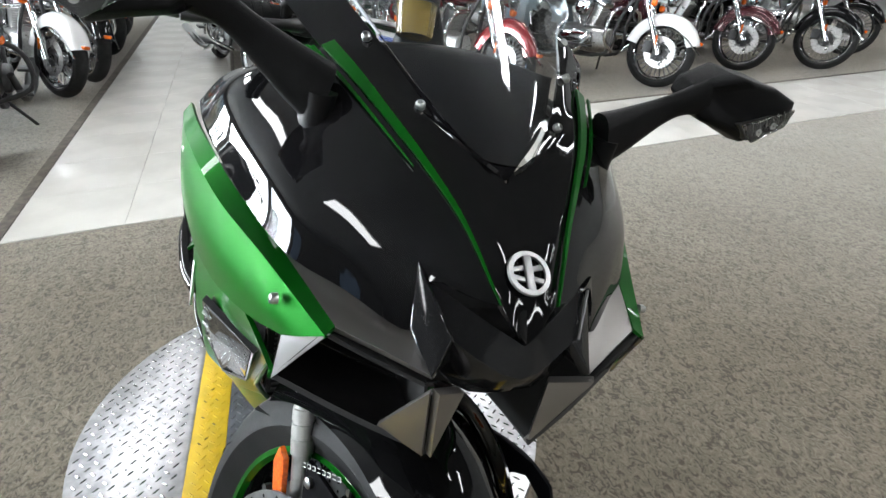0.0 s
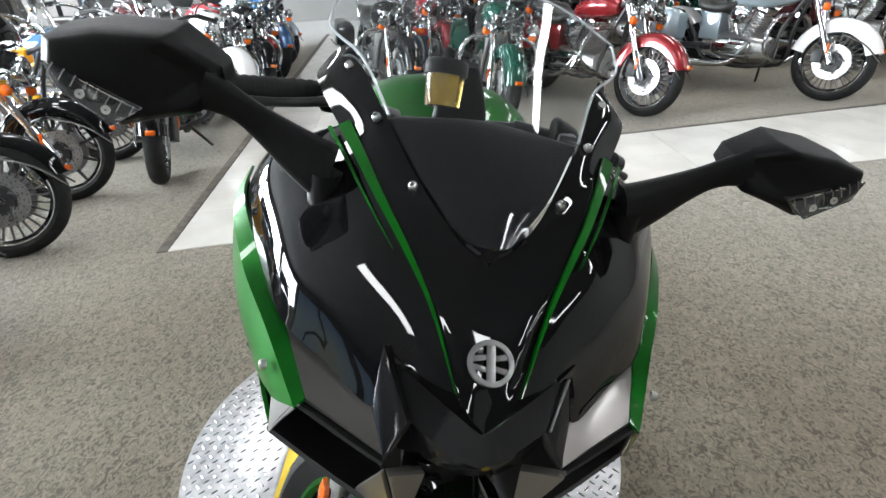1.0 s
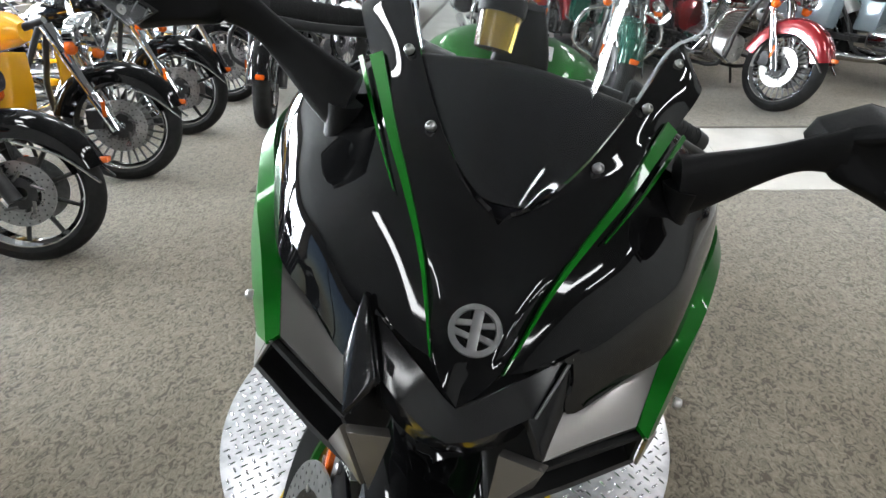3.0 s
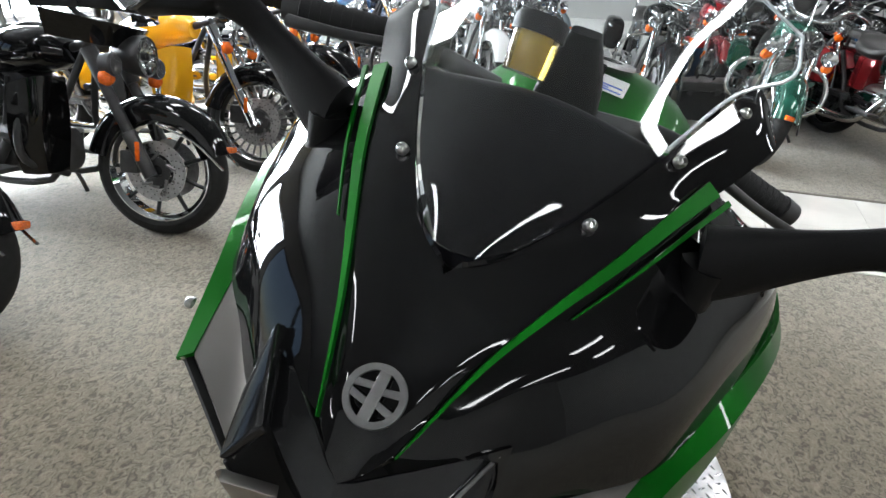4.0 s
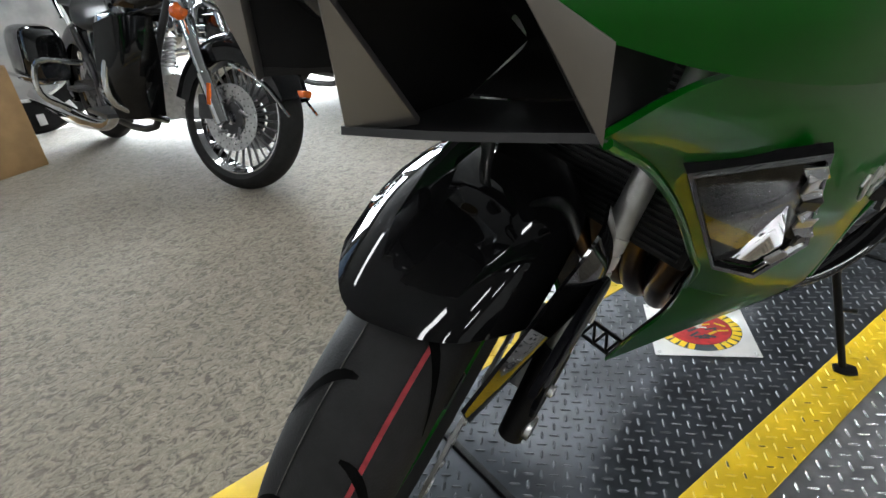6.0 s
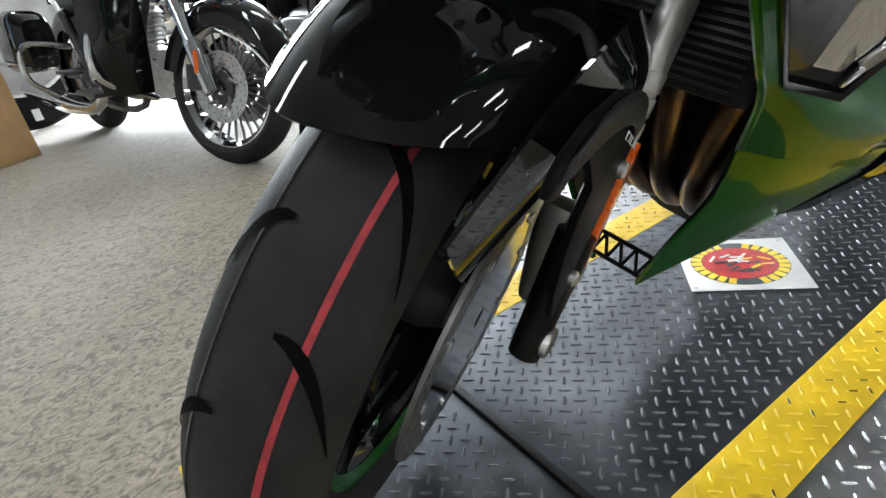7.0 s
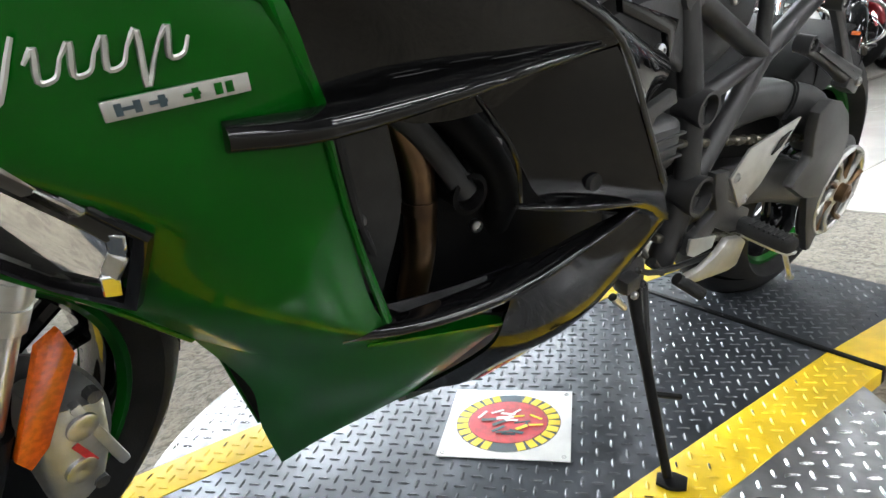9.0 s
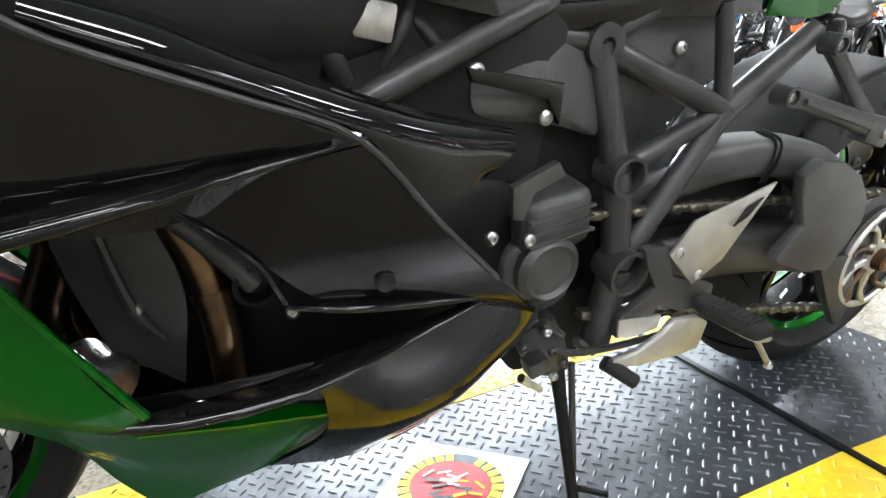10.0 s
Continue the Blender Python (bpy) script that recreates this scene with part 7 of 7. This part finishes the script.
    eng = part("crankcase", cached("ccrank", lambda: loft([((0, 0.55, 0.36), (0.1, 0, 0), (0, 0, 0.11)), ((0, 0.72, 0.36), (0.15, 0, 0), (0, 0, 0.13)), ((0, 0.95, 0.37), (0.15, 0, 0), (0, 0, 0.13)), ((0, 1.12, 0.38), (0.1, 0, 0), (0, 0, 0.1))], 18, 3)), STEEL if not dark else DARKCAST, root)
    for s in (1, -1):
        part("engine_cover", cached(("cprim", s), lambda: loft([((s * 0.15, 0.86, 0.36), (0, 0.2, 0), (0, 0, 0.09)), ((s * 0.19, 0.86, 0.36), (0, 0.19, 0), (0, 0, 0.08)), ((s * 0.2, 0.86, 0.36), (0, 0.15, 0), (0, 0, 0.06))], 20, 3)), leg, eng)
    for q, tilt in enumerate((22, -22)):
        cy = part("cylinder", cached(("ccyl", q), lambda: box(0.14, 0.13, 0.26, 0.02)), DARKCAST if dark else STEEL, root, m=Matrix.Translation((0, 0.83, 0.42)) @ Matrix.Rotation(radians(tilt), 4, "X") @ Matrix.Translation((0, 0, 0.18)))
        for k in range(9):
            part("cooling_fin", cached("cfin", lambda: box(0.19, 0.18, 0.008, 0.003, seg=1)), SATIN if dark else STEEL, cy, m=Matrix.Translation((0, 0, -0.09 + 0.022 * k)))
        part("rocker_box", cached("crock", lambda: box(0.19, 0.17, 0.06, 0.02)), leg, cy, m=Matrix.Translation((0, 0, 0.14)))
        part("pushrod_tube", cached("cpush", lambda: tube([(-0.1, 0.0, -0.18), (-0.1, 0.02, 0.13)], 0.012, 8, smooth=False)), leg, cy)
    part("air_cleaner", cached("cair", lambda: lathe([(-0.13, 0.0), (-0.13, 0.09), (-0.19, 0.085), (-0.2, 0.06), (-0.2, 0.0)], 28, "x", (0, 0.83, 0.66), closed=False)), leg, root)
    part("horn_cover", cached("chorn", lambda: loft([((0.13, 0.83, 0.66), (0, 0.05, 0), (0, 0, 0.08)), ((0.18, 0.83, 0.66), (0, 0.045, 0), (0, 0, 0.075)), ((0.195, 0.83, 0.66), (0, 0.03, 0), (0, 0, 0.05))], 18, 2.5)), leg, root)
    for s in (1, -1):
        part("frame_tube", cached(("cfr", s), lambda: tube([(s * 0.03, 0.32, 0.86), (s * 0.1, 0.45, 0.55), (s * 0.14, 0.52, 0.24), (s * 0.15, 1.1, 0.23), (s * 0.13, 1.3, 0.45), (s * 0.12, 1.5, 0.66)], 0.017, 10)), SATIN, root)
    part("top_tube", cached("ctop", lambda: tube([(0, 0.3, 0.9), (0, 0.7, 0.78), (0, 1.2, 0.64)], 0.022, 10)), SATIN, root)
    part("battery_box", cached("cbat3", lambda: box(0.26, 0.22, 0.26, 0.03, (0, 1.16, 0.54))), body, root)
    part("swingarm", cached("cswing", lambda: box(0.3, 0.5, 0.05, 0.015, (0, 1.4, 0.34))), SATIN, root)
    part("side_stand", cached("cstand", lambda: tube([(0.14, 0.7, 0.24), (0.24, 0.76, 0.12), (0.3, 0.8, 0.04)], 0.012, 8)), SATIN, root)
    return root


LENSW = mat("headlight_glass", (0.93, 0.95, 0.97), 0.03, trans=0.95, ior=1.3)
# row along the windows, facing the turntable
cruiser(-2.2, 0.51, 97, P_BLACK, style="slot", front="batwing", label="black touring cruiser with batwing fairing and chrome fork, by the windows", steer=20, shields=True, trunk=True)
cruiser(-2.13, 1.54, 96, P_BLACK, style="cast", front="batwing", dark=True, label="all-black street cruiser with cast wheels and padded backrest", steer=14, shields=True)
cruiser(-2.28, 2.47, 95, P_YELLOW, P_BLACK, style="slot", front="screen", label="yellow and black touring cruiser with chrome engine", steer=16, shields=True)
cruiser(-2.38, 3.3, 94, P_BLACK, style="cast", front="batwing", label="black touring cruiser with chrome fork, parked by the windows", steer=10)
cruiser(-2.45, 4.15, 93, P_YELLOW, P_BLACK, style="slot", front="screen", label="yellow and black touring cruiser with clear windshield", steer=12)
cruiser(-2.45, 5.0, 92, P_BLUE, style="wire", front="screen", label="dark blue cruiser with wire wheels in the row by the windows", steer=12)
cruiser(-2.5, 5.9, 92, P_BLACK, style="slot", front="none", label="black cruiser with bare headlight, parked in the row by the windows", steer=8)
cruiser(-1.87, 3.53, 12, P_BLACK, style="cast", front="none", dark=True, bags=False, label="low black cruiser standing beside the tile walkway", steer=4, backrest=False)
# second row, on both sides of the far walkway
cruiser(-1.75, 5.2, 30, P_WHITE, style="wire", front="none", bags=False, label="white-fendered cruiser beside the tile walkway", steer=14)
cruiser(-1.9, 6.9, 60, P_RED, style="wire", front="none", label="red cruiser with wire wheels in the far row", steer=10)
cruiser(-1.8, 8.0, 60, P_SILVER, style="slot", front="screen", label="pale silver-blue cruiser with windshield in the far row", steer=10)
cruiser(-0.15, 5.1, 12, P_BLACK, style="wire", front="none", label="black cruiser with much chrome in the middle row", steer=10)
cruiser(0.3, 6.2, 8, P_RED, style="wire", front="screen", label="red cruiser with windshield in the middle row", steer=10)
# row behind the cross walkway, facing it
cruiser(0.68, 4.25, -4, P_GREEN, style="slot", front="screen", label="dark green touring cruiser with chrome lamps behind the walkway", steer=12)
cruiser(1.92, 4.29, 22, P_RED, style="slot", front="screen", label="red touring cruiser with chrome fork behind the walkway", steer=14)
cruiser(3.58, 4.34, 28, P_SILVER, P_WHITE, style="slot", front="screen", label="white-fendered silver touring cruiser behind the walkway", steer=14)
cruiser(5.02, 4.8, 28, P_MAROON, style="slot", front="batwing", label="maroon touring cruiser behind the walkway", steer=14)
cruiser(6.05, 4.65, 28, P_BLACK, style="wire", front="none", label="black cruiser with wire wheels behind the walkway", steer=14)
cruiser(1.0, 7.2, 10, P_BLACK, style="wire", front="batwing", label="black touring cruiser in the back row", steer=10)
cruiser(2.6, 7.4, 10, P_BLUE, style="slot", front="screen", label="dark blue touring cruiser in the back row", steer=10)

for cx, cy, yaw, body, fend, style, front, what in (
        (-1.62, 5.75, 22, P_BLACK, None, "wire", "none", "black cruiser with chrome fork beside the long tile walkway"),
        (-1.68, 7.1, 24, P_BLUE, None, "wire", "none", "dark blue cruiser beside the long tile walkway"),
        (-2.9, 7.0, 92, P_BLACK, None, "cast", "screen", "black cruiser with windshield at the end of the window row"),
        (-3.0, 8.0, 92, P_MAROON, None, "wire", "none", "maroon cruiser at the end of the window row"),
        (-0.05, 7.4, -14, P_BLACK, None, "wire", "none", "black cruiser with wire wheels beside the far walkway"),
        (0.1, 8.9, -14, P_SILVER, None, "cast", "none", "pale silver-blue cruiser beside the far walkway"),
        (1.35, 5.6, 14, P_BLACK, None, "slot", "batwing", "black touring cruiser in the second row behind the walkway"),
        (2.75, 5.9, 18, P_BLACK, None, "wire", "none", "black cruiser with chrome engine in the second row"),
        (4.3, 6.2, 22, P_GREEN, None, "slot", "screen", "dark green touring cruiser in the second row"),
        (7.2, 5.3, 28, P_BLACK, None, "slot", "batwing", "black touring cruiser at the end of the walkway row"),
        (5.9, 6.6, 24, P_RED, None, "wire", "none", "red cruiser in the second row behind the walkway"),
        (3.9, 8.0, 12, P_BLACK, None, "wire", "screen", "black cruiser with windshield in the back row")):
    cruiser(cx, cy, yaw, body, fend, style=style, front=front, label=what, steer=12)

# cardboard box and round sign wheel by the window wall
bx = thing("cardboard_box", "closed brown cardboard box on the carpet", "box", Matrix.Translation((-3.7, -0.35, FLOOR)) @ Matrix.Rotation(0.3, 4, "Z"))
part("carton", box(0.4, 0.4, 0.55, 0.006, (0, 0, 0.275)), CARD, bx)
for s in (1, -1):
    part("flap", box(0.398, 0.197, 0.005, 0.001, (0, s * 0.1, 0.5535)), CARD, bx)
part("tape", box(0.05, 0.39, 0.001, 0.0, (0, 0, 0.557)), PAPER, bx, m=Matrix.Rotation(math.pi / 2, 4, "Z"))

sign = thing("round_sign", "big round wheel-shaped sign, black rim with white lettering bars", "sign", Matrix.Translation((-4.43, 0.0, FLOOR)) @ Matrix.Rotation(radians(-8), 4, "Y") @ Matrix.Rotation(radians(20), 4, "Z"))
part("sign_rim", lathe([(-0.03, 0.44), (0.03, 0.44), (0.035, 0.5), (0.03, 0.64), (0.0, 0.66), (-0.03, 0.64)], 64, "x", (0, 0, 0.66)), MATTE, sign)
part("sign_face", lathe([(0.0, 0.0), (0.0, 0.44), (0.02, 0.44), (0.02, 0.0)], 48, "x", (0, 0, 0.66), closed=False), mat("grey_sign_face", (0.45, 0.46, 0.47), 0.5, noise_amt=0.3, noise_scale=5), sign)
part("sign_ring", lathe([(0.02, 0.425), (0.04, 0.43), (0.04, 0.445), (0.02, 0.45)], 64, "x", (0, 0, 0.66)), WHITE, sign)
for q in range(16):
    a = 2 * math.pi * q / 16
    part("letter_bar", box(0.004, 0.05, 0.075, 0.0), WHITE, sign, m=Matrix.Translation((0.036, 0.57 * math.cos(a), 0.66 + 0.57 * math.sin(a))) @ Matrix.Rotation(a - math.pi / 2, 4, "X"))

case = thing("tool_case", "black plastic tool case standing on the carpet", "tool case", Matrix.Translation((0.3, 5.5, FLOOR)) @ Matrix.Rotation(0.12, 4, "Z"))
part("case_body", box(0.36, 0.26, 0.25, 0.02, (0, 0, 0.125)), MATTE, case)
part("case_lid", box(0.37, 0.27, 0.08, 0.02, (0, 0, 0.292)), SATIN, case)
part("case_handle", tube([(-0.07, 0, 0.33), (-0.06, 0, 0.36), (0.06, 0, 0.36), (0.07, 0, 0.33)], 0.01, 8), MATTE, case)
for s in (1, -1):
    part("latch", box(0.04, 0.012, 0.05, 0.003, (s * 0.11, -0.139, 0.25)), SATIN, case)
bin_ = thing("waste_bin", "dark blue round bin with a red rim, among the parked cruisers", "bin", Matrix.Translation((0.22, 6.75, FLOOR)))
part("bin_body", lathe([(0.0, 0.0), (0.0, 0.15), (0.5, 0.18), (0.5, 0.17), (0.02, 0.14), (0.02, 0.0)], 32, "z", closed=False), mat("dark_blue_plastic", (0.03, 0.07, 0.14), 0.45, noise_amt=0.2), bin_)
part("bin_rim", lathe([(0.47, 0.182), (0.5, 0.19), (0.54, 0.19), (0.55, 0.18), (0.54, 0.165), (0.47, 0.175)], 32, "z"), RED, bin_, "red rim")
